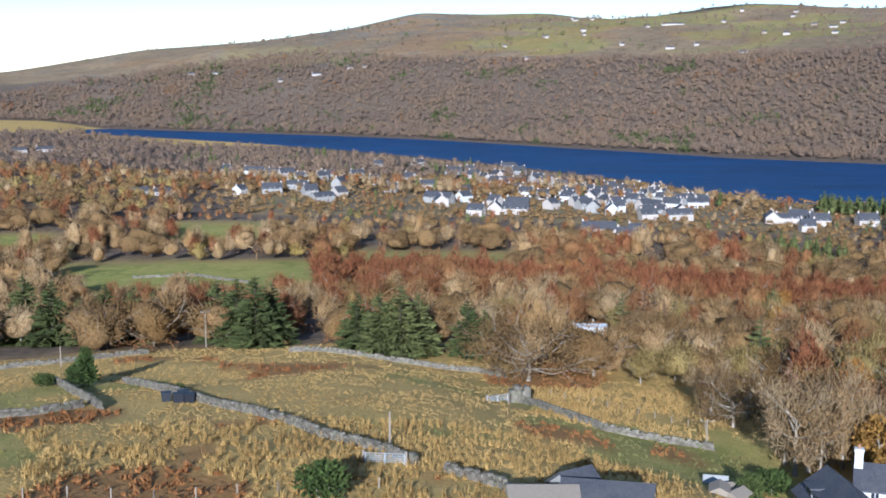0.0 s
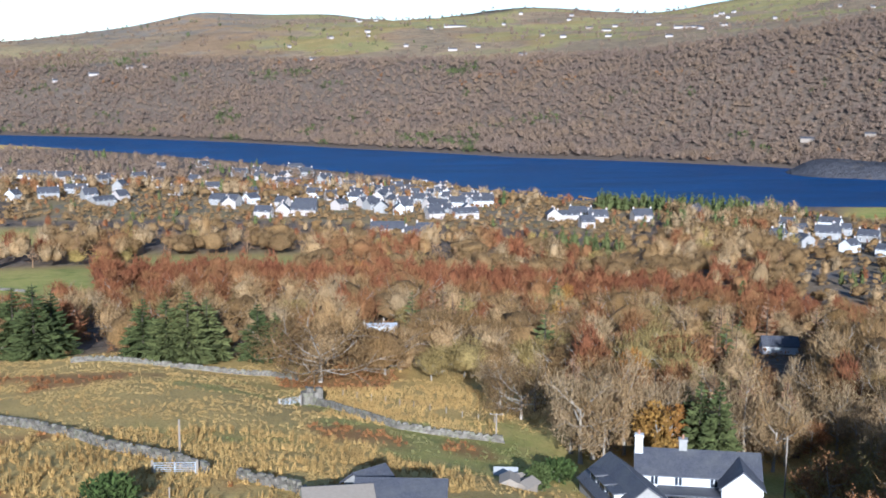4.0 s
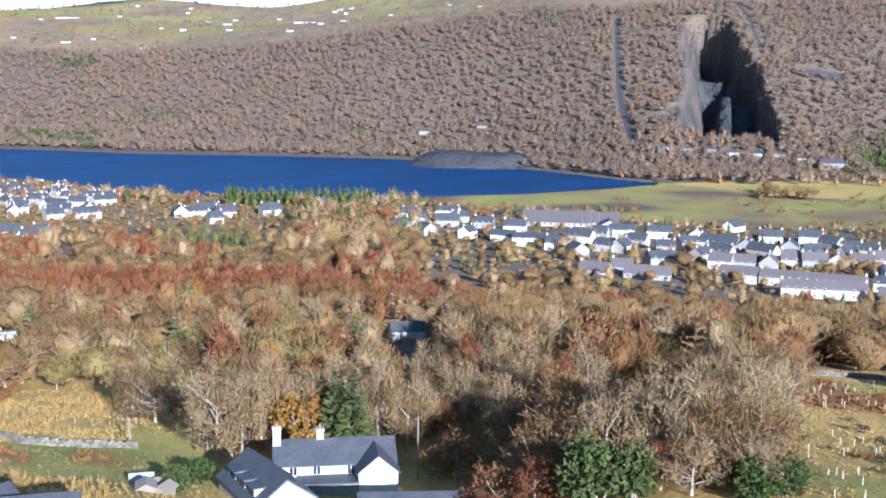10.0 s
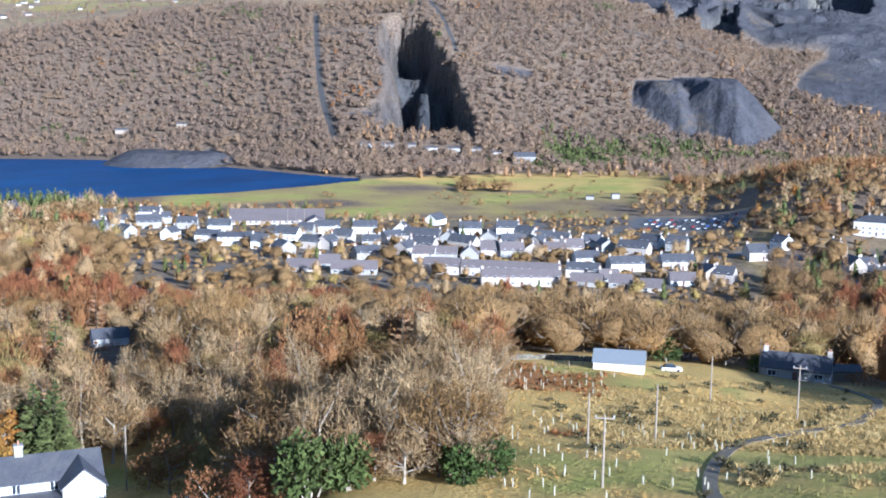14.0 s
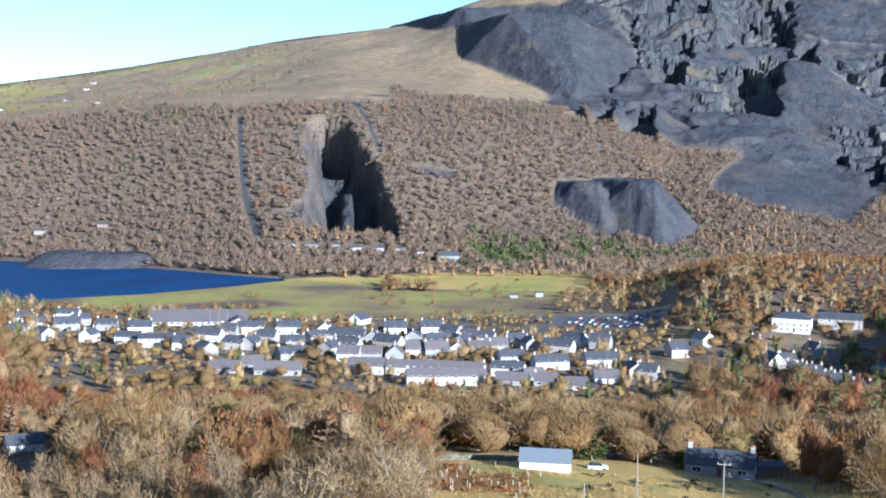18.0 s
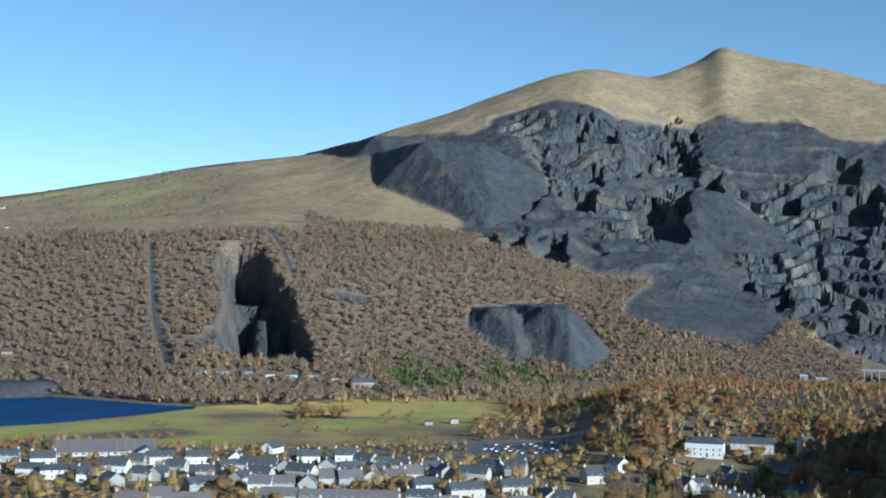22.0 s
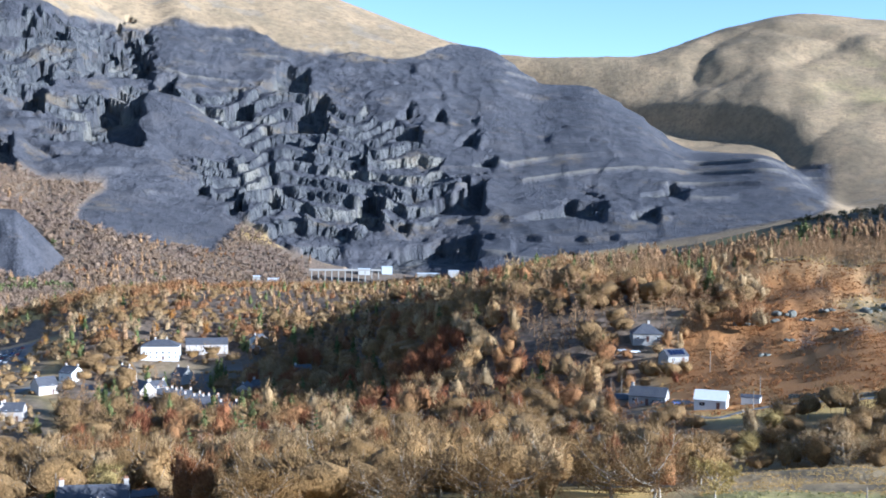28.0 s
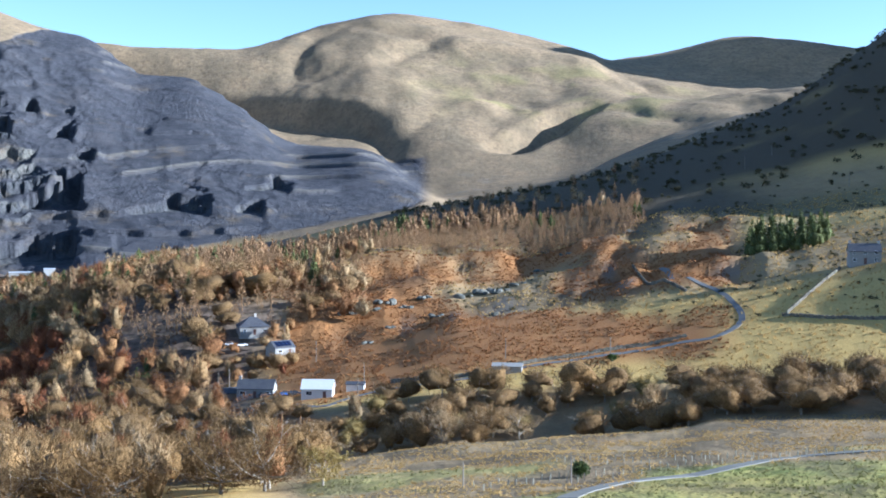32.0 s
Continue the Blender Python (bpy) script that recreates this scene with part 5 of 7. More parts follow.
def hillside_wood():
    """The wooded slope across the lake and the scattered trees above it."""
    rng = np.random.RandomState(9)
    places, dark, rust = [], [], []
    for gap, lo, hi, share in ((7.0, 1120, 2420, 0.95), (26, 1850, 2850, 0.5)):
        xs, ys = np.meshgrid(np.arange(-1100, 1700, gap), np.arange(500, 2900, gap))
        xs = (xs + rng.uniform(-0.95, 0.95, xs.shape) * gap).ravel()
        ys = (ys + rng.uniform(-0.95, 0.95, ys.shape) * gap).ravel()
        az, r = np.degrees(np.arctan2(xs, ys)), np.hypot(xs, ys)
        top = line_at(LAND["forest_top"], az) + 380 * (1 - span(az, -12, 0)) + 30 * fbm(xs, ys, 200, 3, 5)
        shore = line_at(LAND["far_shore"], az)
        m = (az > -21) & (az < 69) & (r > np.maximum(shore + 6, lo)) & (r < hi) & (rng.uniform(size=xs.shape) < share)
        inside = r < np.where((az > 43.5) & (az < 69), line_at(SLATE_LOW, az) - 8, top)
        m &= inside if gap < 20 else (~inside & (az < 40))
        thin = span(fbm(xs, ys, 150, 3, 15), -0.15, 0.2) * (1 - span(az, 6, 14)) * span(r, 1650, 1900)
        m &= rng.uniform(size=xs.shape) > 0.6 * thin
        xs, ys, az, r = xs[m], ys[m], az[m], r[m]
        z = grid_sample(GRID_Z, az, r)
        ok = (grid_sample(GRID_COVER["slate"], az, r) < 0.4) & (grid_sample(GRID_COVER["tarmac"], az, r) < 0.3) & (z > 0.7)
        for cx, cy, cr in CLEAR:
            if cy > 900:
                ok &= np.hypot(xs - cx, ys - cy) > cr + 1
        pick = value_noise(xs / 60, ys / 60, 19) * 0.7 + rng.uniform(size=xs.shape) * 0.3
        for i in np.nonzero(ok)[0]:
            q = (xs[i], ys[i], z[i])
            west = az[i] < 12
            belt = (49.5 < az[i] < 58.5 and 1225 < r[i] < 1345) or (46.5 < az[i] < 51 and 1180 < r[i] < 1280)
            (dark if pick[i] > (0.5 if belt else 0.72 if west else 0.88) else rust if pick[i] < 0.13 else places).append(q)
    soft = [twig_dome(s, 6.5, 5.0, 0.7, 30, 2.6, 0.6, 1, 5, size=0.3) for s in range(8)]
    scatter("hillside_wood", soft, places, CROWN["hill"], "leafless brown woodland on the slope above the lake", "woodland", 1, 0.65, 1.55)
    scatter("hillside_rust_wood", soft, rust, CROWN["beech"], "rust-leaved trees on the slope above the lake", "woodland", 2)
    scatter("hillside_evergreens", [tuft_tree(s + 20, 8.0, 3.6, 22, 2.4, 1.8) for s in range(4)], dark, CROWN["spruce"], "evergreen trees and ivy among the hillside wood", "woodland", 3)


# ---- buildings ----
def plain(name, a, b, scale=1.2, rough=0.8, grain=12.0, bump=0.25, spec=0.3):
    n = Nodes(name)
    patch, fine = n.noise(scale, 4), n.noise(grain, 3)
    n.bump(fine, bump, 0.03)
    return n.finish(n.mix(n.maths("ADD", n.maths("MULTIPLY", patch, 0.65), n.maths("MULTIPLY", fine, 0.35)), a, b), rough, 0.0, spec)


def slate_roof(name, a, b):
    """Courses of slates with darker joints and odd replaced ones."""
    n = Nodes(name)
    br = n.add("ShaderNodeTexBrick")
    n.put(n.coords((1.0, 1.0, 1.0)), br.inputs["Vector"])
    br.inputs["Scale"].default_value = 2.2
    br.inputs["Color1"].default_value, br.inputs["Color2"].default_value, br.inputs["Mortar"].default_value = (*a, 1), (*b, 1), (*[0.5 * v for v in a], 1)
    br.inputs["Mortar Size"].default_value = 0.03
    stain = n.noise(0.5, 4)
    n.bump(br.outputs["Fac"], 0.3, 0.02)
    return n.finish(n.mix(n.ramp(stain, [(0.4, 0.0), (0.75, 0.5)]), br.outputs["Color"], (0.12, 0.117, 0.107)), 0.6, 0.0, 0.4)


WHITE = plain("white_render", (0.54, 0.53, 0.50), (0.68, 0.67, 0.64))
CREAM = plain("cream_render", (0.38, 0.33, 0.285), (0.50, 0.44, 0.385))
STONE = plain("grey_stone", (0.20, 0.19, 0.17), (0.40, 0.38, 0.35), 1.5, 0.9, 6.0, 0.6)
ROOF = slate_roof("roof_slate", (0.06, 0.06, 0.072), (0.095, 0.095, 0.11))
ROOF_PURPLE = slate_roof("roof_purple", (0.15, 0.12, 0.118), (0.20, 0.165, 0.162))
GLASS = Nodes("window_glass").finish((0.03, 0.035, 0.045), 0.08, 0.0, 0.5)
FRAME = plain("window_paint", (0.74, 0.74, 0.73), (0.82, 0.82, 0.81), 3.0, 0.5)
DOOR = plain("door_paint", (0.10, 0.05, 0.04), (0.16, 0.09, 0.07), 3.0, 0.5)
BRICK = plain("chimney_render", (0.42, 0.36, 0.31), (0.60, 0.56, 0.50), 2.0)
POT = plain("clay_pot", (0.36, 0.18, 0.10), (0.45, 0.26, 0.16), 4.0)


def window_meshes(w, h):
    """Frame and pane meshes of a window that faces -y, its sill at z 0."""
    f = bmesh.new()
    t = 0.09
    box(f, -w / 2, w / 2, -0.06, 0.03, 0, t)
    box(f, -w / 2, w / 2, -0.06, 0.03, h - t, h)
    box(f, -w / 2, -w / 2 + t, -0.06, 0.03, t, h - t)
    box(f, w / 2 - t, w / 2, -0.06, 0.03, t, h - t)
    box(f, -0.035, 0.035, -0.05, 0.03, t, h - t)
    p = box(bmesh.new(), -w / 2 + t, w / 2 - t, -0.02, 0.02, t, h - t)
    return bm_mesh("window_frame", f, FRAME), bm_mesh("pane", p, GLASS)


WINDOW, WINDOW_WIDE = window_meshes(1.1, 1.25), window_meshes(1.9, 1.25)
CHIMNEY_MESH = bm_mesh("chimney", box(box(bmesh.new(), -0.45, 0.45, -0.3, 0.3, -1.2, 1.15), -0.52, 0.52, -0.37, 0.37, 1.0, 1.15 + 0.05), BRICK)
POT_MESH = bm_mesh("pot", rod(bmesh.new(), (0, 0, 0), (0, 0, 0.55), 0.15, 0.12, 6), POT)
DOOR_MESH = bm_mesh("door", box(box(bmesh.new(), -0.5, 0.5, -0.07, 0.03, 0, 2.05), -0.6, 0.6, -0.09, 0.02, 2.05, 2.2), DOOR)


def add_window(parent, kind, x, y, z, turn=0.0):
    frame_mesh, pane_mesh = kind
    at = Matrix.Translation((x, y, z)) @ Matrix.Rotation(radians(turn), 4, "Z")
    w = part("window", frame_mesh, None, parent, at=at)
    part("pane", pane_mesh, None, w)
    return w


def gable_house(root, L, D, eaves, wall, roof, pitch=35.0, windows=True, chimneys=2, door=True):
    """Walls, roof, chimneys and openings of a plain house under root; its long side looks to -y."""
    top = eaves + math.tan(radians(pitch)) * D / 2
    walls = prism(bmesh.new(), [(-D / 2, -1.5), (D / 2, -1.5), (D / 2, eaves), (0, top), (-D / 2, eaves)], -L / 2, L / 2)
    bmesh.ops.rotate(walls, verts=walls.verts[:], cent=(0, 0, 0), matrix=Matrix.Rotation(radians(90), 3, "Z"))
    part("wall", walls, wall, root)
    t, o = 0.16, 0.35
    k = math.tan(radians(pitch))
    for s in (-1, 1):
        out = [(0, top + 0.02), (s * (D / 2 + o), eaves - k * o + 0.02), (s * (D / 2 + o), eaves - k * o + t + 0.04), (0, top + t + 0.06)]
        slab = prism(bmesh.new(), out, -L / 2 - 0.25, L / 2 + 0.25)
        bmesh.ops.rotate(slab, verts=slab.verts[:], cent=(0, 0, 0), matrix=Matrix.Rotation(radians(90), 3, "Z"))
        part("roof", slab, roof, root)
    for i in range(chimneys):
        x = (-L / 2 + 0.5) if i == 0 else (L / 2 - 0.5)
        c = part("chimney", CHIMNEY_MESH, None, root, at=Matrix.Translation((x, 0, top)))
        for dx in (-0.22, 0.22):
            part("pot", POT_MESH, None, c, at=Matrix.Translation((dx, 0, 1.2)))
    if windows:
        n = max(2, int(L / 3.6))
        floors = 2 if eaves > 4 else 1
        for f in range(floors):
            for i in range(n):
                x = -L / 2 + (i + 0.5) * L / n
                if f == 0 and door and i == n // 2:
                    part("door", DOOR_MESH, None, root, at=Matrix.Translation((x, -D / 2, 0.0)))
                    continue
                add_window(root, WINDOW if floors == 2 else WINDOW_WIDE, x, -D / 2, 0.95 + 2.6 * f)
        for f in range(floors):
            add_window(root, WINDOW, L / 2, 0.9 * (-1) ** f, 0.95 + 2.6 * f, 90)


def street(rows, group, seed, storeys=2, wall_mix=(WHITE, CREAM, CREAM, STONE, STONE), roof=ROOF, lean=14.0, gables=()):
    """Houses of one street: bearing, distance, length."""
    rng = random.Random(seed)
    for i, (az, r, L) in enumerate(rows):
        D = rng.uniform(7.4, 9.2)
        eaves = (4.3 if storeys == 2 else 2.5) + rng.uniform(-0.2, 0.2)
        turn = rng.uniform(-lean, lean) * 1.5 + (90 if i in gables else 0)
        wall = rng.choice(wall_mix)
        L = max(L, 7.5)
        if i in gables:
            L, D = 10.0, max(min(L, 9.0), 6.5)
        far = r + D / 2
        colour = {"white_render": "white", "cream_render": "cream", "grey_stone": "grey stone"}[wall.name]
        label = "%s %s house with slate roof in the valley village" % (colour, "two-storey" if storeys == 2 else "single-storey")
        root = thing("house", facing(az, far, turn), label, "house", group)
        gable_house(root, L, D, eaves, wall, roof, rng.uniform(34, 43), chimneys=rng.choice((1, 2, 2)) if storeys == 2 else rng.choice((0, 1)))
        p = root.matrix_world.translation
        CLEAR.append((p.x, p.y, max(L, D) * 0.5 + 0.8))
        # open ground before the house
        away = Vector((p.x, p.y, 0)).normalized()
        CLEAR.append((p.x - away.x * 6, p.y - away.y * 6, 3.5))


street([(46.2, 514, 35.0), (45.7, 542, 45.6), (42.4, 548, 17.4)], "purple-roofed terraces", 1, roof=ROOF_PURPLE, lean=8, wall_mix=(CREAM,))
street([(41.5, 586, 11.1), (42.5, 588, 12.2), (43.7, 590, 11.2), (44.7, 608, 10.1), (45.7, 606, 12.3), (46.8, 612, 9.6), (47.8, 616, 11.7), (48.6, 622, 11.8)],
       "estate houses", 2, roof=ROOF_PURPLE, lean=8, gables=(2, 5))
street([(49.4, 522, 14), (51.0, 520, 10), (52.5, 512, 9.7), (53.9, 536, 11.4), (50.4, 538, 9), (38.1, 540, 21.0), (35.6, 548, 14.3), (36.9, 560, 10)], "bungalows", 3, storeys=1, roof=ROOF_PURPLE)
street([(49.2, 548, 15.4), (49.3, 584, 12.4), (51.2, 566, 17.0), (53.6, 578, 16.5), (55.2, 552, 7.8), (55.9, 548, 9.1), (49.5, 648, 10.7), (50.2, 634, 7.5), (51.6, 622, 16.2)],
       "modern village houses", 4, lean=20, gables=(4, 7))
street([(38.7, 588, 13.9), (36.8, 636, 10.5), (36.1, 638, 12.1), (34.7, 614, 13.1), (34.9, 674, 14.5), (39.9, 664, 12.6), (41.4, 664, 22.1), (41.4, 630, 14.9),
        (40.6, 612, 8.7), (42.7, 660, 9.4), (43.4, 638, 16.6), (40.4, 700, 10.2), (37.6, 660, 11), (38.9, 640, 10), (35.8, 690, 9)], "village houses", 5, lean=25, gables=(1, 3, 8, 9, 11))
street([(36.8, 708, 15.1), (38.6, 706, 14.4), (43.7, 708, 13.4), (45.5, 716, 13.6)], "white semi-detached pairs", 6, lean=4, wall_mix=(WHITE,))
street([(45.8, 648, 13.8), (47.3, 674, 11.2), (44.6, 668, 10), (46.4, 690, 12), (48.1, 660, 10), (47.0, 640, 9), (52.4, 650, 12), (53.6, 640, 11)], "houses by the car park", 7, lean=25, gables=(2, 5))
street([(31.2, 668, 14.5), (31.7, 720, 13.7), (27.4, 694, 10.8), (28.4, 744, 15.1), (29.4, 684, 7.5), (28.5, 810, 14.2), (27.0, 758, 12.9), (26.2, 720, 9), (30.2, 740, 12), (29.0, 770, 11),
        (26.6, 790, 10), (33.6, 640, 9)], "houses by the church", 8, lean=25, gables=(2, 4))
street([(-9.5, 866, 7.4), (-8.0, 876, 14.5), (-6.8, 918, 15.2), (-5.6, 812, 16.1), (-5.2, 1042, 20.1), (-10.1, 1090, 7.7), (-8.8, 1070, 18.8), (-7.9, 1050, 9.9),
        (-7.3, 1050, 13.4), (-6.6, 1006, 8.1), (-2.9, 1196, 8.5), (-1.0, 1226, 11.6), (-6.2, 860, 10), (-4.8, 850, 9)], "hamlet houses", 9, lean=30, gables=(0,))
street([(0.1, 796, 9.4), (0.0, 820, 20.9), (1.2, 836, 9.9), (1.8, 734, 10.4), (2.7, 748, 10.6), (1.5, 1136, 8.1), (0.7, 1118, 14.5), (2.8, 1074, 10.2), (3.1, 1010, 18.2),
        (3.7, 752, 16.0), (2.7, 806, 8.7), (3.8, 790, 14.7), (4.6, 1052, 8.5), (3.8, 1132, 13.4), (3.3, 1190, 14.2)], "upper village houses", 10, lean=30, gables=(0, 4, 7, 12))
street([(7.0, 810, 11.5), (7.4, 786, 11.2), (8.3, 774, 9.9), (8.5, 830, 11.8), (7.2, 950, 8.7), (8.6, 960, 20.7), (9.9, 900, 10.6), (10.1, 832, 17.7), (10.2, 784, 18.5),
        (10.7, 938, 8.9), (11.3, 902, 19.2), (12.0, 868, 8.2), (11.4, 764, 18.1), (10.0, 752, 10.7), (12.4, 902, 12.8), (9.2, 870, 12), (8.0, 900, 11), (6.2, 870, 10)], "lakeside village houses", 11, lean=30, gables=(1, 2, 6, 9))
street([(5.0 + 0.45 * i, 880 + 28 * ((i * 7) % 5), 9 + (i * 3) % 5) for i in range(14)] + [(1.2 + 0.5 * i, 900 + 34 * ((i * 5) % 6), 9 + (i * 3) % 4) for i in range(9)], "crowded village houses", 12, lean=35, gables=(1, 5, 8, 12, 16))
street([(5.4 + 0.44 * i, 800 + 25 * ((i * 5) % 7), 9 + (i * 3) % 5) for i in range(17)] + [(-6.5 + 0.85 * i, 905 + 38 * ((i * 3) % 5), 9 + i % 4) for i in range(8)], "packed village houses", 17, lean=35, gables=(2, 6, 9, 14, 19))
street([(15.7, 782, 9.3), (16.4, 788, 14.9), (17.0, 806, 15.3), (17.8, 786, 13.0), (17.3, 742, 8.8), (19.9, 802, 13.3)], "houses by the trees", 13, lean=15, gables=(0,))
street([(9.1, 640, 12.1), (7.7, 662, 18.8), (9.5, 660, 9.4)], "low grey school blocks", 14, storeys=1, wall_mix=(CREAM,), lean=4)
street([(61.6, 600, 9), (62.2, 608, 8), (66.3, 592, 9), (67.0, 600, 8), (63.4, 640, 9), (69.0, 640, 9), (60.8, 640, 8), (57.2, 610, 10), (58.4, 640, 9)], "shaded valley houses", 15, lean=40, gables=(0, 2))
# a stepped terrace along the shaded street
street([(62.6 + 0.42 * i, 586 - 8.5 * i, 7.6) for i in range(8)], "shaded terrace", 16, lean=2, wall_mix=(STONE, CREAM))


# ---- single buildings ----
METAL = plain("pale_metal", (0.42, 0.45, 0.48), (0.58, 0.61, 0.64), 0.8, 0.4)
TIMBER = plain("weathered_wood", (0.20, 0.16, 0.12), (0.34, 0.29, 0.23), 3.0, 0.85)
DARK = plain("black_plastic", (0.015, 0.017, 0.022), (0.03, 0.032, 0.042), 1.5, 0.45)
CONCRETE = plain("concrete", (0.34, 0.33, 0.31), (0.48, 0.47, 0.44), 0.4, 0.85)
TARMAC = plain("tarmac", (0.11, 0.106, 0.10), (0.20, 0.19, 0.175), 0.3, 0.9)
GRAVEL = plain("stony_track", (0.13, 0.125, 0.11), (0.26, 0.24, 0.20), 0.6, 0.95)
# slate darkened further, for the shade of the trees alongside
INCLINE = plain("slate_incline", (0.04, 0.04, 0.042), (0.095, 0.09, 0.085), 0.3, 0.95)
RUTS = plain("muddy_ruts", (0.10, 0.085, 0.06), (0.24, 0.20, 0.145), 0.9, 0.95)
BLUE_METAL = plain("blue_grey_metal", (0.15, 0.165, 0.18), (0.22, 0.238, 0.255), 0.8, 0.5)
CRAG = plain("lichened_crag", (0.07, 0.068, 0.055), (0.20, 0.19, 0.155), 0.9, 0.95, 5.0, 0.7)
PLASTIC = plain("pale_tube", (0.34, 0.32, 0.22), (0.46, 0.43, 0.33), 2.0, 0.6)
RUBBER = plain("tyre_rubber", (0.02, 0.02, 0.02), (0.035, 0.035, 0.035))
SOLAR = Nodes("solar_glass").finish((0.01, 0.015, 0.04), 0.12, 0.0, 0.5)


def clear(az, r, radius):
    p = spot(az, r)
    CLEAR.append((p.x, p.y, radius))


def building(name, az, r, L, D, eaves, wall, roof, label, turn=0.0, pitch=33.0, windows=True, chimneys=0, door=True, category="house", keep=3.0):
    root = thing(name, facing(az, r, turn), label, category)
    gable_house(root, L, D, eaves, wall, roof, pitch, windows, chimneys, door)
    clear(az, r, max(L, D) * 0.5 + keep)
    return root


def hip_roof(L, D, eaves, rise, over=0.4):
    bm = bmesh.new()
    a, b, k = L / 2 + over, D / 2 + over, max(L - D, 0.6) / 2
    low = [bm.verts.new((x, y, eaves)) for x, y in ((-a, -b), (a, -b), (a, b), (-a, b))]
    rim = [bm.verts.new((x, y, eaves + 0.18)) for x, y in ((-a, -b), (a, -b), (a, b), (-a, b))]
    r0, r1 = bm.verts.new((-k, 0, eaves + rise)), bm.verts.new((k, 0, eaves + rise))
    for i in range(4):
        bm.faces.new((low[i], low[(i + 1) % 4], rim[(i + 1) % 4], rim[i]))
    bm.faces.new(low[::-1])
    for q in ((rim[0], rim[1], r1, r0), (rim[2], rim[3], r0, r1), (rim[1], rim[2], r1), (rim[3], rim[0], r0)):
        bm.faces.new(q)
    return bm


def hipped(name, az, r, L, D, eaves, wall, roof, label, turn=0.0, rise=2.6, chimneys=1, category="house"):
    root = thing(name, facing(az, r, turn), label, category)
    part("wall", box(bmesh.new(), -L / 2, L / 2, -D / 2, D / 2, -1.5, eaves), wall, root)
    part("roof", hip_roof(L, D, eaves, rise), roof, root)
    for i in range(chimneys):
        part("chimney", CHIMNEY_MESH, None, root, at=Matrix.Translation(((-1) ** i * (L - D) * 0.4, 0, eaves + rise)))
    n, floors = max(2, int(L / 3.2)), max(1, int(eaves / 2.6))
    for f in range(floors):
        for i in range(n):
            x = -L / 2 + (i + 0.5) * L / n
            if f == 0 and i == n // 2:
                part("door", DOOR_MESH, None, root, at=Matrix.Translation((x, -D / 2, 0)))
            else:
                add_window(root, WINDOW, x, -D / 2, 0.9 + 2.65 * f)
        for y in (-D / 4, D / 4):
            add_window(root, WINDOW, L / 2, y, 0.9 + 2.65 * f, 90)
    clear(az, r, max(L, D) * 0.5 + 3)
    return root


# the white farmhouse below the viewpoint: main range, cross wing, stone wing with rooflights
farm = thing("farmhouse", facing(22.9, 149, 4, -0.2), "white farmhouse with slate roofs and tall chimneys", "house")


def wing(root, L, D, eaves, wall, roof, pitch, at, turn, windows):
    """One range of the farmhouse, as parts of it."""
    hub = place_empty("range", Matrix.Identity(4))
    gable_house(hub, L, D, eaves, wall, roof, pitch, windows, 0, windows)
    m = Matrix.Translation(at) @ Matrix.Rotation(radians(turn), 4, "Z")
    for child in list(hub.children):
        child.parent = root
        child.matrix_basis = m @ child.matrix_basis
    bpy.data.objects.remove(hub)


wing(farm, 15.5, 6.2, 3.95, WHITE, ROOF, 36, (0.2, 2.0, 0), 0, True)
wing(farm, 6.5, 5.0, 3.7, WHITE, ROOF, 40, (5.4, -1.2, 0), 90, True)
wing(farm, 13.0, 8.0, 3.6, STONE, ROOF, 36, (-8.6, -6.5, -0.4), 110, False)
for tx, ty, h in ((-7.2, 1.6, 3.2), (-1.6, 2.2, 2.2)):
    stack = part("chimney", box(box(bmesh.new(), -0.5, 0.5, -0.45, 0.45, 5.0, 6.6 + h * 0.5), -0.58, 0.58, -0.53, 0.53, 6.35 + h * 0.5, 6.6 + h * 0.5 + 0.04), WHITE if tx < -3 else STONE, farm, "tall white chimney stack" if tx < -3 else "", Matrix.Translation((tx, ty, 0)))
    part("pot", POT_MESH, None, stack, at=Matrix.Translation((0, 0, 6.62 + h * 0.5)))
part("porch_roof", box(bmesh.new(), -4.8, 3.0, -4.6, -1.0, 2.35, 2.55), ROOF, farm, "flat dark lean-to roof")
part("porch_wall", box(bmesh.new(), -4.6, 2.8, -4.4, -1.0, -1.0, 2.34), STONE, farm)
lofts = Matrix.Translation((-8.6, -6.5, -0.4)) @ Matrix.Rotation(radians(110), 4, "Z")
for i in range(3):
    dormer = part("dormer", box(bmesh.new(), -1.15, 1.15, 1.3, 3.3, 3.6, 5.25), WHITE, farm, "white-fronted dormer", lofts @ Matrix.Translation((3.2 - 3.3 * i, 0, 0)))
    part("roof", box(bmesh.new(), -1.35, 1.35, 0.6, 3.6, 5.26, 5.42), ROOF, dormer)
    part("pane", box(bmesh.new(), -0.8, 0.8, 3.28, 3.34, 4.2, 5.0), GLASS, dormer)
for x in (-5.2, -2.2, 2.2):
    add_window(farm, WINDOW, x, -1.1, 2.5)
clear(22.9, 149, 14)
clear(21.0, 138, 13)
clear(26.0, 138, 12)

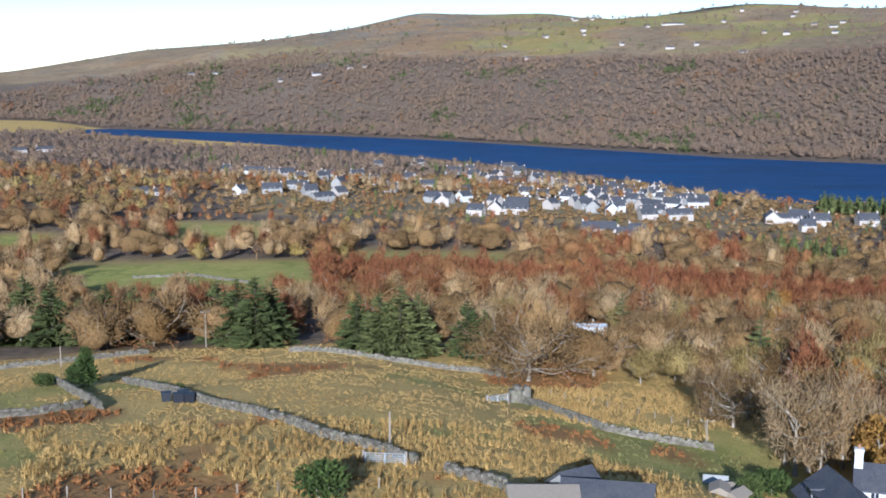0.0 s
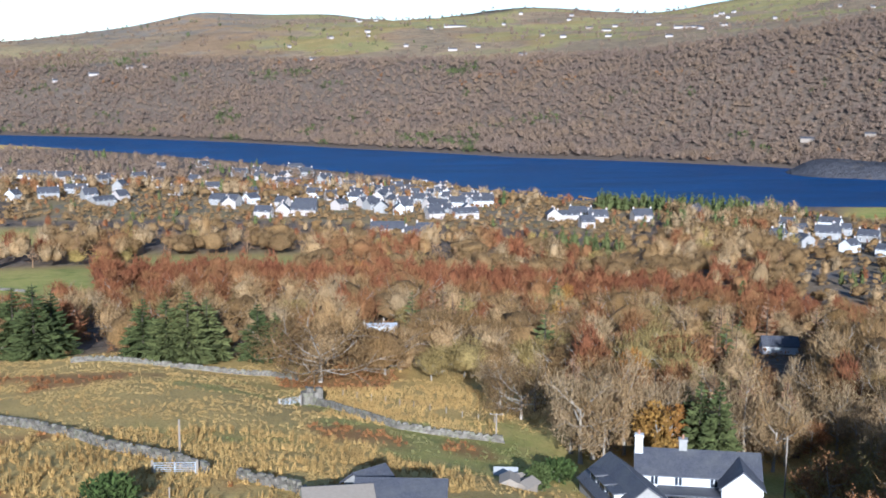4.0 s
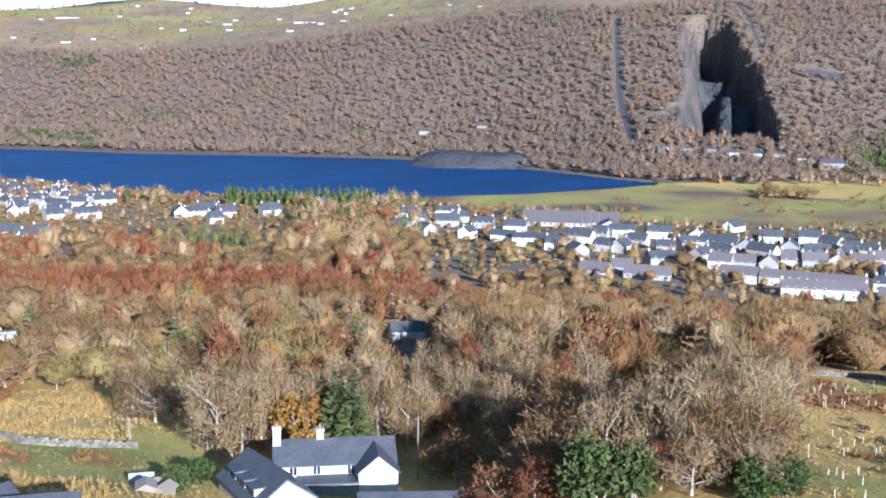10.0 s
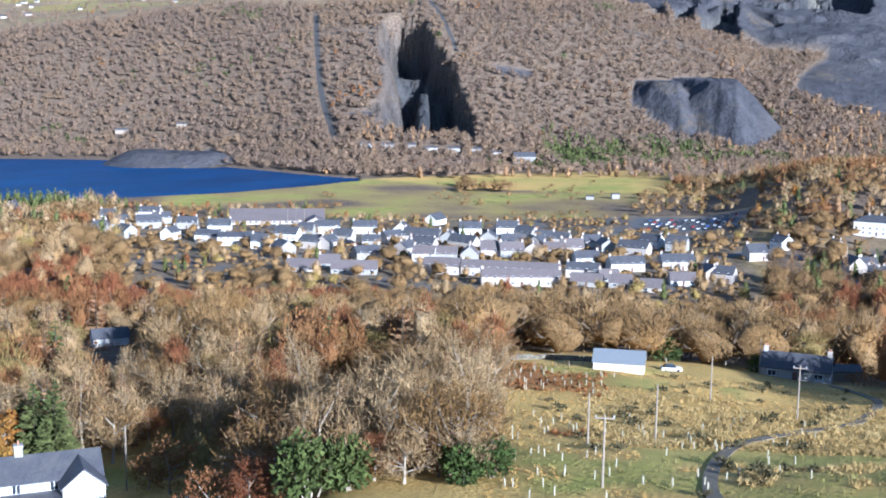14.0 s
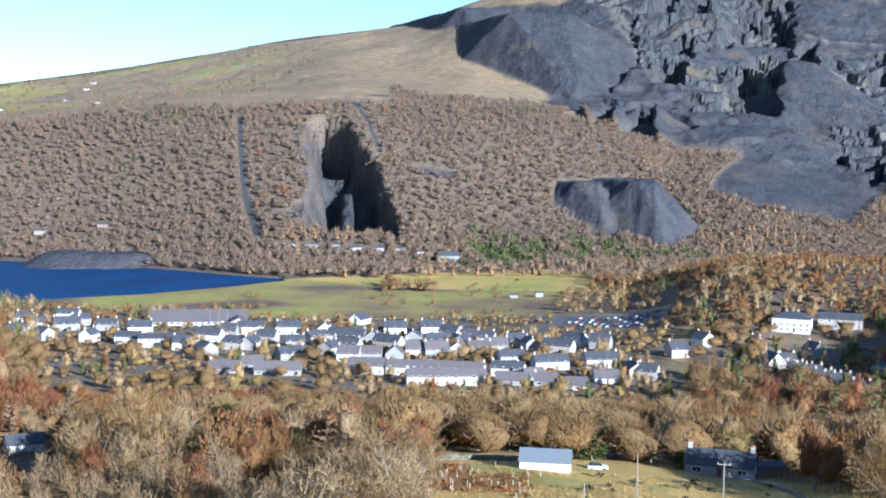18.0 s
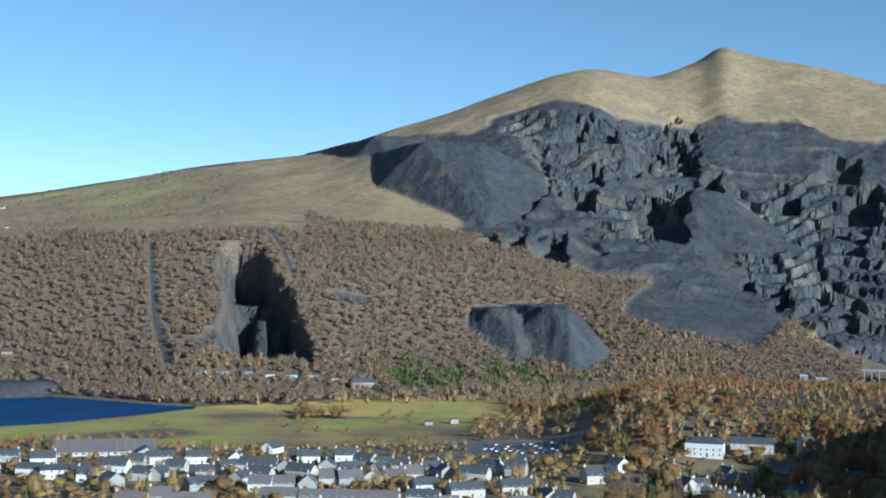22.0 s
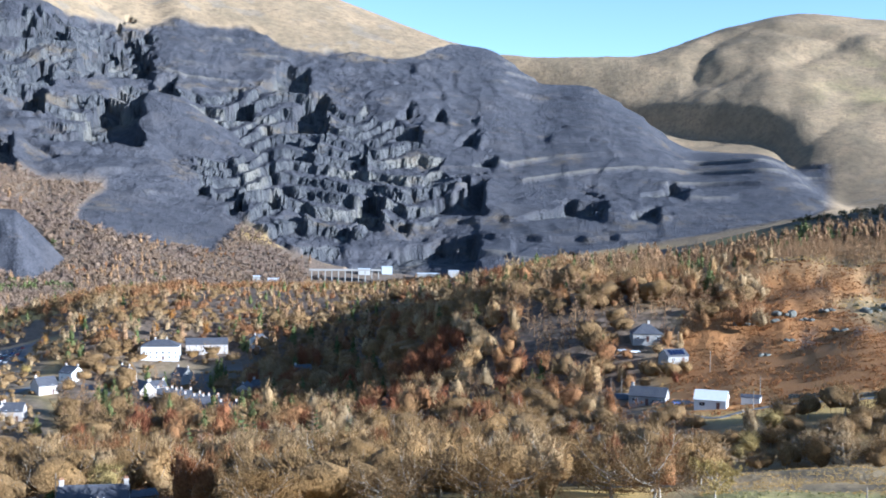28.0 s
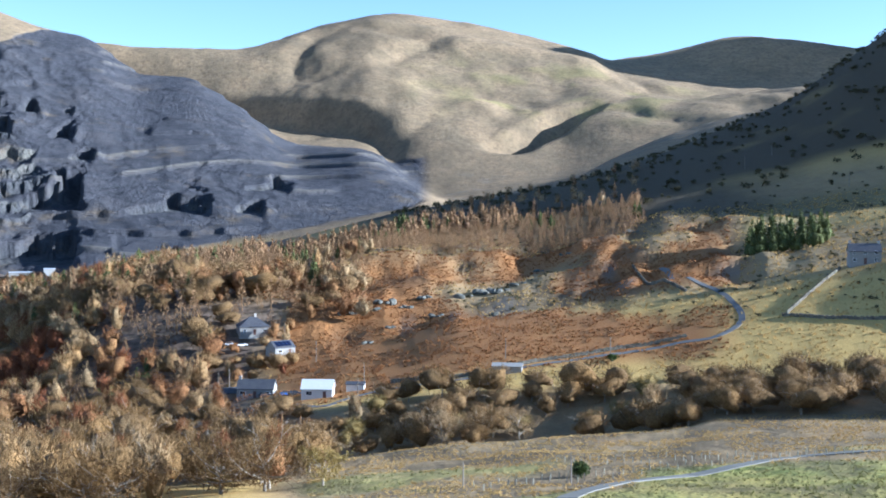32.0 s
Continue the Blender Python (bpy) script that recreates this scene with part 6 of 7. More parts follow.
building("shed", 27.2, 124, 13, 5.0, 1.9, STONE, ROOF, "long stone shed with slate roof beside the farmhouse", 3, 28, False, category="shed", keep=2)
building("shed", 8.4, 104, 8, 4.6, 2.0, STONE, ROOF, "low stone outbuilding with grey slate roof", -4, 30, False, category="shed")
building("lean_to", 5.2, 103, 6, 4, 2.0, TIMBER, TIMBER, "wooden lean-to with slatted weathered roof", 5, 18, False, category="shed")
building("outhouse", 6.8, 108, 3.5, 3.5, 2.2, STONE, ROOF, "small grey stone outhouse with slate roof", 40, 36, False, category="shed")
for i, (da, dr) in enumerate(((0, 0), (0.5, -4), (1.0, -8), (0.2, -9))):
    building("polytunnel" if i % 2 else "cold_frame", 13.6 + da, 145 + dr, 2.6, 1.8, 0.7, TIMBER, TIMBER if i else CONCRETE, "pale sheeted garden frame among bushes", 30 * i, 25, False, door=False, category="shed")
building("barn", 26.5, 329, 9.5, 5.5, 2.6, WHITE, ROOF, "white barn with grey slate roof in woodland", 10, 36, False, category="barn", keep=6)
building("shed", 7.42, 324, 8, 4, 2.2, WHITE, METAL, "low white shed at the edge of the wood", 5, 14, False, category="shed", keep=8)
building("shed", 51.1, 232, 9.8, 6.0, 2.1, WHITE, BLUE_METAL, "white shed with pale blue metal roof", -3, 30, False, category="shed", keep=5)
building("cottage", 59.4, 256, 14, 6.5, 2.8, STONE, ROOF, "low stone cottage with slate roof and gable chimneys", -6, 38, True, 2, keep=7)
building("farm_shed", 61.5, 262, 6, 4.5, 2.4, TIMBER, ROOF, "small wooden shed beside the stone cottage", 20, 20, False, category="shed")
frame_shed = thing("open_shelter", facing(44.4, 232), "grey timber frame shelter in the sapling field", "shelter")
for x in (-1.5, 0, 1.5):
    for y in (-1.2, 1.2):
        part("post", box(bmesh.new(), x - 0.09, x + 0.09, y - 0.09, y + 0.09, -0.4, 2.3), TIMBER, frame_shed)
for z in (0.7, 1.5):
    part("rail", box(bmesh.new(), -1.5, 1.5, -1.35, -1.29, z, z + 0.18), TIMBER, frame_shed)
part("roof", box(bmesh.new(), -1.9, 1.9, -1.6, 1.6, 2.3, 2.42), TIMBER, frame_shed)
hipped("bungalow", 85.4, 478, 11.5, 9, 3.0, STONE, ROOF, "stone bungalow with pyramid slate roof above the shaded wood", 10, 3.8, 1)
solar_house = building("workshop", 86.7, 456, 9, 6.5, 2.8, STONE, ROOF, "small workshop with solar panels on its roof", 35, 34)
for i in range(4):
    part("solar_panel", box(bmesh.new(), -0.75, 0.75, -1.3, 1.3, 0, 0.06), SOLAR, solar_house, "dark blue solar panel",
         Matrix.Translation((-2.7 + 1.75 * i, -1.9, 4.12)) @ Matrix.Rotation(radians(34), 4, "X"))
building("house", 85.6, 398, 12, 7, 3.0, STONE, ROOF, "dark stone house in the shade of trees", -12, 36, True, 1)
building("outbuilding", 84.5, 404, 7, 5, 2.4, TIMBER, ROOF, "dark wooden outbuilding by the stone house", 15, 30, False, category="shed")
cott = thing("cottage", facing(88.5, 368, -8), "small bright white cottage at the lane", "house")
gable_house(cott, 9.5, 6.5, 2.9, WHITE, WHITE, 36, True, 0)
clear(88.5, 368, 10)
building("annexe", 90.3, 371, 5.5, 3.2, 2.0, WHITE, ROOF, "low white annexe beside the cottage", -8, 20, False, category="shed")
building("ruin", 97.6, 368, 9, 4.5, 2.0, STONE, STONE, "roofless-looking grey stone ruin beside the lane", -5, 18, False, door=False, category="ruin")
building("house", 113.9, 458, 11, 7, 4.6, STONE, ROOF, "grey farmhouse sheltered by dark conifers", 8, 36, True, 2)
hotel = hipped("hotel", 62.4, 700, 21, 13, 7.6, WHITE, ROOF, "large white country hotel among autumn trees", -6, 3.4, 2, "hotel")
building("hotel_wing", 64.5, 712, 24, 11, 5.2, CREAM, ROOF, "long cream hotel wing with slate roof", 2, 30, True, 0, category="hotel")
building("house", 66.9, 720, 9, 7, 5.0, WHITE, ROOF, "white house half hidden in the wood", 60, 36, True, 1)
clear(63.2, 668, 22)
building("school", 34.4, 772, 60, 24, 2.6, CREAM, ROOF_PURPLE, "wide low school hall with dark roof", 0, 27, True, 0, category="school", keep=5)
building("school_wing", 36.2, 752, 18, 10, 3.4, CREAM, ROOF_PURPLE, "small dark-roofed school wing", 90, 26, True, 0, category="school")
building("barn", 42.0, 764, 14, 9, 3.6, WHITE, ROOF, "white-gabled barn with dark roof by the meadow", 62, 38, False, category="barn")
building("chapel", 22.4, 832, 11, 8.5, 5.5, STONE, ROOF, "grey stone church with steep gable beside conifers", 70, 52, False, category="church")
building("hall", 32.6, 660, 23, 11, 5.0, WHITE, ROOF, "large white hall at the village edge", -3, 20, True, 0, category="hall")
building("museum", 46.2, 1216, 22, 12, 7.0, STONE, ROOF, "grey slate museum building below the wooded slope", 10, 34, False, category="museum")
for i in range(7):
    building("workshop", 38.6 + 1.05 * i, 1236 + 3 * (i % 3), 13, 6, 3.0, (WHITE, CONCRETE, STONE)[i % 3], ROOF, "low railway shed at the foot of the slope", 8, 28, False, category="shed")
building("works", 27.3, 1424, 16, 8, 3.4, TIMBER, ROOF, "pale works building above the lake", 4, 22, False, category="works")
building("works", 30.0, 1405, 12, 6, 3.4, TIMBER, ROOF, "old stone mill wall above the lake", 4, 22, False, category="works")
for i, (az, r) in enumerate(((49.4, 926), (50.6, 930))):
    building("pump_house", az, r, 6, 5, 2.6 + i % 2, STONE, ROOF, "grey stone works block by the meadow", 10 * i, 12, False, category="works")
building("barn", -14.2, 842, 14, 8, 3.4, STONE, ROOF, "grey barn with blue slate roof among fields", 5, 30, False, category="barn")
for az, r, L in ((-19.4, 1210, 16), (-18.2, 1226, 18), (-13.1, 848, 12)):
    building("house", az, r, L, 7, 3.0, CREAM, ROOF, "pale house in the trees on the low hill", 5, 34, True, 1)

# white farms on the far hillside
rng = random.Random(77)
for az, r, L in ((-5.8, 2180, 26), (-4.2, 2200, 16), (-7.5, 2170, 12), (10.9, 2470, 70), (17.2, 2410, 22), (18.4, 2425, 16), (10.8, 2105, 24), (12.0, 2120, 12), (21.7, 2285, 75), (23.4, 2290, 26),
                 (18.0, 2300, 26), (15.0, 2230, 12), (8.6, 2190, 12), (25.6, 2330, 12), (13.2, 2480, 12), (20.4, 2470, 14), (3.1, 2280, 12), (6.8, 2350, 10), (23.0, 2560, 14), (28.4, 2380, 10), (-11.6, 2305, 20), (-10.5, 2280, 14), (-3.5, 2195, 16), (2.4, 2090, 10), (4.2, 2130, 16), (14.1, 1975, 20), (18.1, 2140, 16), (20.9, 2020, 18), (29.8, 2180, 12)):
    building("farmhouse", az, r, L * 0.65, 6, 2.9, CREAM, ROOF, "pale farmhouse on the green hillside fields", rng.uniform(-20, 20), 34, False, 1, False)
for i in range(16):
    building("farmhouse", rng.uniform(4, 30), rng.uniform(2130, 2750), rng.uniform(8, 12), 6, 3.6, CREAM, ROOF, "pale farmhouse on the green hillside fields", rng.uniform(-40, 40), 34, False, 0, False)

# viaduct and works at the foot of the quarry, its shade put into their colours
viaduct = thing("viaduct", facing(71.0, 1545, 2, 5), "long concrete viaduct on slender piers below the quarry", "viaduct")
# grey stone colour on the concrete, darker to stand for shade
part("deck", box(bmesh.new(), -46, 46, -4, 4, 8.2, 9.6), STONE, viaduct)
part("parapet", box(bmesh.new(), -46, 46, -4.2, -3.9, 9.6, 10.6), STONE, viaduct)
for i in range(11):
    part("pier", box(bmesh.new(), -43 + 8.6 * i - 0.6, -43 + 8.6 * i + 0.6, -3, 3, -6, 8.2), STONE, viaduct)
for i, (az, r, L) in enumerate(((71.9, 1590, 16), (73.0, 1600, 14), (75.0, 1575, 30), (76.2, 1580, 14), (67.6, 1500, 14), (66.8, 1490, 9))):
    building("power_works", az, r, L, 9, 7 + 2 * (i % 2), (CONCRETE, METAL, STONE)[i % 3], METAL, "pale power station building under the quarry face", 0, 10, False, category="works")

# ---- vehicles ----
def car_meshes(length, material):
    body = bmesh.new()
    w = 0.86
    prism(body, [(-length / 2, 0.3), (length / 2, 0.3), (length / 2, 0.75), (length / 2 - 0.5, 0.92), (-length / 2 + 0.15, 0.95), (-length / 2, 0.8)], -w, w)
    cab = bmesh.new()
    prism(cab, [(-length / 2 + 0.35, 0.93), (length / 2 - 1.15, 0.91), (length / 2 - 1.75, 1.42), (-length / 2 + 0.75, 1.45)], -w + 0.1, w - 0.1)
    return bm_mesh("body", body, material), bm_mesh("cabin", cab, GLASS)


PAINTS = [plain("car_paint_%s" % n, c, tuple(min(1, v * 1.15) for v in c), 1.0, 0.3, 12, 0.0, 0.5) for n, c in
          (("white", (0.7, 0.7, 0.7)), ("silver", (0.4, 0.41, 0.43)), ("blue", (0.05, 0.10, 0.28)), ("red", (0.35, 0.04, 0.04)), ("black", (0.02, 0.02, 0.025)))]
CARS = [car_meshes(4.2, p) for p in PAINTS]
WHEEL = bm_mesh("wheel", rod(bmesh.new(), (0, -0.1, 0), (0, 0.1, 0), 0.32, 0.32, 10), RUBBER)
COLOURS = ("white", "silver", "blue", "red", "black")


def park(az, r, turn, k, name="car", where="parked on tarmac", dz=0.0):
    root = thing(name, facing(az, r, turn, dz), "%s car %s" % (COLOURS[k], where), "car", "parked cars")
    body, cab = CARS[k]
    part("body", body, None, root)
    part("cabin", cab, None, root, "dark glazed cabin")
    for x in (-1.3, 1.3):
        for y in (-0.8, 0.8):
            part("wheel", WHEEL, None, root, at=Matrix.Translation((x, y, 0.32)))


rng = random.Random(12)
for row in range(5):
    for i in range(13):
        if rng.random() < 0.85:
            park(51.9 + 0.33 * i + 0.1 * row, 738 + 11 * row, 85 + rng.uniform(-4, 4), rng.choice((0, 0, 1, 1, 2, 3, 4, 4)), where="parked in the village car park")
park(53.6, 244, 8, 0, where="parked beside the white shed")
for az, r, k in ((84.9, 468, 0), (84.3, 470, 1), (86.0, 392, 4), (87.0, 384, 2), (87.4, 380, 4), (14.6, 348, 2), (15.2, 349, 2), (47.2, 556, 1), (48.6, 560, 0), (43.0, 570, 2), (39.2, 560, 1), (50.3, 556, 4), (52.6, 560, 0),
                 (61.9, 630, 1), (63.6, 622, 2), (64.8, 600, 1), (65.6, 590, 0), (66.4, 560, 4), (67.2, 570, 1), (67.6, 585, 2)):
    park(az, r, 20, k, where="parked by the houses")
boat = thing("boat", facing(9.45, 1074, 0) @ Matrix.Translation((0, 0, -height(9.45, 1074) + 0.0)), "white pleasure boat moored on the lake", "boat")
hull = prism(bmesh.new(), [(-6.5, 0.3), (-6.0, -0.4), (5.4, -0.4), (7.0, 1.2), (-6.5, 1.0)], -1.7, 1.7)
part("hull", hull, WHITE, boat)
part("cabin", box(bmesh.new(), -5.2, 3.0, -1.4, 1.4, 1.05, 2.7), WHITE, boat)
part("canopy", box(bmesh.new(), -5.6, 3.4, -1.6, 1.6, 2.7, 2.85), METAL, boat)

# ---- walls, lanes, posts ----
def ribbon(name, path, width, material, label, category, lift=0.15, kind="structure"):
    """A lane laid along ground points, given as bearing and distance."""
    pts = [Vector((*(float(v) for v in polar(a, r)), 0)) for a, r in path]
    fine = []
    for i in range(len(pts) - 1):
        p0, p1, p2, p3 = pts[max(i - 1, 0)], pts[i], pts[i + 1], pts[min(i + 2, len(pts) - 1)]
        n = max(2, int((p2 - p1).length / 3))
        for k in range(n):
            u = k / n
            fine.append(0.5 * ((2 * p1) + (p2 - p0) * u + (2 * p0 - 5 * p1 + 4 * p2 - p3) * u * u + (3 * p1 - p0 - 3 * p2 + p3) * u ** 3))
    fine.append(pts[-1])
    verts, faces = [], []
    for i, p in enumerate(fine):
        d = (fine[min(i + 1, len(fine) - 1)] - fine[max(i - 1, 0)]).normalized()
        s = Vector((-d.y, d.x, 0)) * width / 2
        for q in (p - s, p, p + s):
            az, r = math.degrees(math.atan2(q.x, q.y)), math.hypot(q.x, q.y)
            verts.append((q.x, q.y, height(az, r) + lift))
    for i in range(len(fine) - 1):
        for k in (0, 1):
            a = 3 * i + k
            faces.append((a, a + 3, a + 4, a + 1))
    me = bpy.data.meshes.new(name)
    me.from_pydata(verts, [], faces)
    me.materials.append(material)
    ob = new(name, me)
    solid = ob.modifiers.new("depth", "SOLIDIFY")
    solid.thickness = 0.25
    solid.offset = -1.0
    tagged(ob, label, category, kind=kind)
    for p in fine[::2]:
        CLEAR.append((p.x, p.y, width / 2 + 2.0))
    return fine


ribbon("lane", [(104.83, 519), (105.62, 479), (107.19, 453), (108.23, 425), (108.55, 403), (107.48, 388), (105.66, 386), (103.03, 381), (99.0, 373), (94.94, 363), (90.6, 360), (88.4, 352), (85.5, 380)], 2.1, TARMAC,
       "narrow grey tarmac lane winding over the hillside", "road")
ribbon("track", [(57.0, 98), (56.5, 108), (55.7, 120), (56.1, 140), (57.7, 157), (60.05, 168), (61.4, 178), (62.6, 190), (63.0, 220), (61.0, 246)], 1.6, RUTS, "stony farm track curving through rough grass", "track")
ribbon("track", [(100.5, 150), (101.2, 157), (104.4, 182), (108.3, 196), (111.6, 211), (118, 213)], 2.8, GRAVEL, "stony field track beside the pasture", "track")
ribbon("street", [(33, 600), (38, 612), (44, 560), (49, 560), (54, 600), (58, 640), (62, 575), (66, 520)], 5.5, TARMAC, "tarmac village street", "road", 0.2)
ribbon("street", [(28, 700), (34, 720), (40, 730), (47, 700), (51, 715), (56, 690)], 5.5, TARMAC, "tarmac village street", "road", 0.2)

# the old inclines and levels of the wooded hillside, tree shade in their colour
for _path, _wide in (([(37.2, 1262), (36.5, 1400), (36.3, 1540), (36.25, 1640)], 6.0), ([(41.55, 1690), (42.2, 1600), (42.9, 1500)], 5.0), ([(36.4, 1558), (37.8, 1562), (39.1, 1545)], 3.5),
                     ([(50.0, 1660), (54.0, 1640), (57.5, 1640), (60.5, 1690)], 4.0)):
    ribbon("incline", _path, _wide, INCLINE, "old slate incline cut through the hillside wood", "track")

STONE_UNIT = []


def stone_wall(path, tall=1.15, wide=0.65, seed=0, label="dry stone wall of grey field stones"):
    """Courses of separate rough stones, laid along the ground."""
    rnd = random.Random(seed)
    verts, faces = [], []
    pts = [Vector((*(float(v) for v in polar(a, r)), 0)) for a, r in path]
    for p0, p1 in zip(pts, pts[1:]):
        length = (p1 - p0).length
        d = (p1 - p0).normalized()
        s = Vector((-d.y, d.x, 0))
        for course in range(4):
            at = -rnd.random() * 0.3
            while at < length:
                step = rnd.uniform(0.28, 0.6)
                c = p0 + d * (at + step / 2) + s * rnd.uniform(-0.07, 0.07)
                az, r = math.degrees(math.atan2(c.x, c.y)), math.hypot(c.x, c.y)
                z = height(az, r) + (tall / 4) * (course + 0.5) + rnd.uniform(-0.04, 0.04)
                if not (course == 3 and rnd.random() < 0.3):
                    k = len(verts)
                    hw, hh = wide / 2 * (1.12 - 0.14 * course) * rnd.uniform(0.85, 1.15), tall / 8 * rnd.uniform(0.95, 1.4)
                    if course == 0:
                        z, hh = z - 0.15, hh + 0.2
                    for dz in (-1, 1):
                        for u, w in ((-1, -1), (1, -1), (1, 1), (-1, 1)):
                            j = rnd.uniform(0.8, 1.05)
                            verts.append((*(c + d * u * step / 2 * j + s * w * hw * j).to_2d(), z + dz * hh * rnd.uniform(0.85, 1.1)))
                    for q in ((4, 5, 6, 7), (0, 1, 5, 4), (1, 2, 6, 5), (2, 3, 7, 6), (3, 0, 4, 7)):
                        faces.append(tuple(k + i for i in q))
                at += step
    me = bpy.data.meshes.new("stone_wall")
    me.from_pydata(verts, [], faces)
    me.materials.append(WALL_STONE)
    tagged(new("stone_wall", me), label, "wall", "dry stone walls")


_n = Nodes("field_stone")
_g = _n.add("ShaderNodeNewGeometry")
_c = _n.ramp(_g.outputs["Random Per Island"], [(0.0, (0.09, 0.078, 0.06)), (0.6, (0.165, 0.143, 0.112)), (1.0, (0.25, 0.22, 0.175))])
_n.bump(_n.noise(7.0, 4), 0.5, 0.04)
WALL_STONE = _n.finish(_n.mix(_n.ramp(_n.noise(1.2, 4), [(0.5, 0.0), (0.75, 0.5)]), _c, (0.22, 0.23, 0.12)), 0.95)
for k, path in enumerate((
        [(-18.3, 212), (-17.4, 190), (-16.3, 171)], [(-22, 168), (-19, 170), (-17.2, 174)], [(-15.2, 208), (-12.5, 178), (-9.1, 154), (-6.1, 138), (-3.2, 128), (-1.2, 121)],
        [(-7.3, 248), (-3, 243), (0, 241), (2.0, 241), (3.2, 236)], [(-24, 250), (-18.5, 252), (-14, 262)], [(4.2, 196), (5.6, 184), (8.2, 171), (10.6, 172), (13.4, 174)], [(0.4, 118), (3.2, 112), (4.4, 104)],
        [(-11.8, 468), (-10.6, 455), (-9.2, 442)], [(-14.6, 470), (-11.6, 468)],
        [(112.9, 455), (111.75, 428), (110.6, 405)], [(110.4, 403), (112.5, 396), (118, 388)], [(92, 372), (95, 366), (99, 377), (103, 386), (106, 391)], [(45, 240), (47.5, 243), (50, 240)], [(103.5, 520), (104.3, 482), (106, 452)])):
    stone_wall(path, 1.15 if k not in (7, 8) else 1.0, 0.6, k)
# the square stone butt by the gate
stone_wall([(3.5, 196), (4.4, 196.5)], 3.0, 2.0, 50, "square pile of grey stone beside the gate")


def gate(az, r, turn, w=3.2):
    root = thing("field_gate", facing(az, r, turn), "galvanised metal field gate with five bars", "gate")
    for z in (0.3, 0.5, 0.72, 0.95, 1.2):
        part("bar", rod(bmesh.new(), (-w / 2, 0, z), (w / 2, 0, z), 0.03, 0.03, 5), METAL, root)
    for x in (-w / 2, 0, w / 2):
        part("upright", rod(bmesh.new(), (x, 0, 0.05), (x, 0, 1.25), 0.04, 0.04, 5), METAL, root)
    for x in (-w / 2 - 0.2, w / 2 + 0.2):
        part("post", box(bmesh.new(), x - 0.1, x + 0.1, -0.1, 0.1, -0.4, 1.5), TIMBER, root)


gate(2.9, 191, 25, 3.6)
gate(-2.7, 121, -10, 4.2)
gate(60.6, 249, 10)
for i, (da, dr, h) in enumerate(((-0.55, 2.0, 1.25), (0.0, 0.0, 1.3), (0.5, -0.6, 1.3), (0.25, 3.0, 1.2))):
    bale = thing("feed_bin", facing(-12.7 + da, 172 + dr, 8 * i), "black plastic feed bin standing by the wall", "bin", "black feed bins")
    body = prism(bmesh.new(), [(-0.62, 0), (0.62, 0), (0.72, h), (-0.72, h)], -0.6, 0.6)
    part("body", body, DARK, bale)
    part("lid", box(bmesh.new(), -0.78, 0.78, -0.68, 0.68, h, h + 0.12), DARK, bale)

POLE = bm_mesh("mast", rod(bmesh.new(), (0, 0, -0.6), (0, 0, 8.6), 0.15, 0.10, 7), TIMBER)
ARM = bm_mesh("crossarm", box(bmesh.new(), -1.0, 1.0, -0.07, 0.07, 8.1, 8.26), TIMBER)
KNOB = bm_mesh("insulator", rod(bmesh.new(), (0, 0, 8.26), (0, 0, 8.5), 0.06, 0.04, 6), METAL)


def pole(az, r, tall=1.0, arm=True, turn=0):
    root = thing("utility_pole", facing(az, r, turn) @ Matrix.Diagonal((1, 1, tall, 1)), "weathered wooden utility pole" + (" with crossarm" if arm else " in rough grass"), "pole", "utility poles")
    part("mast", POLE, None, root)
    if arm:
        part("crossarm", ARM, None, root)
        for x in (-0.9, 0.0, 0.9):
            part("insulator", KNOB, None, root, at=Matrix.Translation((x, 0, 0)))


for az, r, tall, arm in ((-11.3, 270, 1.0, True), (-2.44, 132, 0.45, False), (-18.0, 245, 0.5, False), (13.1, 176, 0.5, True), (59.55, 184, 1.0, True), (57.7, 254, 0.9, False), (55.5, 198, 0.9, False),
                         (52.2, 262, 0.9, True), (50.5, 119, 0.9, True), (49.7, 146, 0.8, False), (52.98, 152, 0.9, False), (27.1, 158, 1.05, False), (90.7, 371, 0.95, False), (86.9, 466, 1.0, False), (90.4, 361, 0.6, False),
                         (102.5, 375, 0.8, False), (88.4, 440, 0.9, False), (83.8, 404, 1.2, False), (84.3, 404, 1.2, False), (100.7, 178, 0.5, False), (95.5, 182, 0.45, False), (97.5, 384, 0.8, False),
                         (108.6, 722, 0.9, False), (109.8, 742, 0.9, True), (113.2, 650, 0.8, False), (76.7, 470, 0.9, False), (71.4, 380, 0.8, False), (34.9, 748, 1.3, False), (35.3, 748, 1.3, False), (35.7, 748, 1.3, False)):
    pole(az, r, tall, arm)

# sapling guards: pale tubes on stakes, in loose rows
TUBE = bm_mesh("tube", rod(bmesh.new(), (0, 0, 0), (0.04, 0, 0.95), 0.07, 0.08, 6), PLASTIC)
STAKE = bm_mesh("stake", box(bmesh.new(), 0.1, 0.14, -0.02, 0.02, -0.3, 1.1), TIMBER)
rng = random.Random(31)
spots = [(rng.uniform(45.5, 60.5), rng.uniform(112, 175)) for i in range(75)] + [(rng.uniform(43, 51), rng.uniform(196, 226)) for i in range(55)]
spots += [(96 + 0.42 * i + rng.uniform(-0.1, 0.1), 176 + 1.0 * i + rng.uniform(-6, 6)) for i in range(40)] + [(100 + 0.4 * i, 212 + rng.uniform(-5, 5)) for i in range(36)]
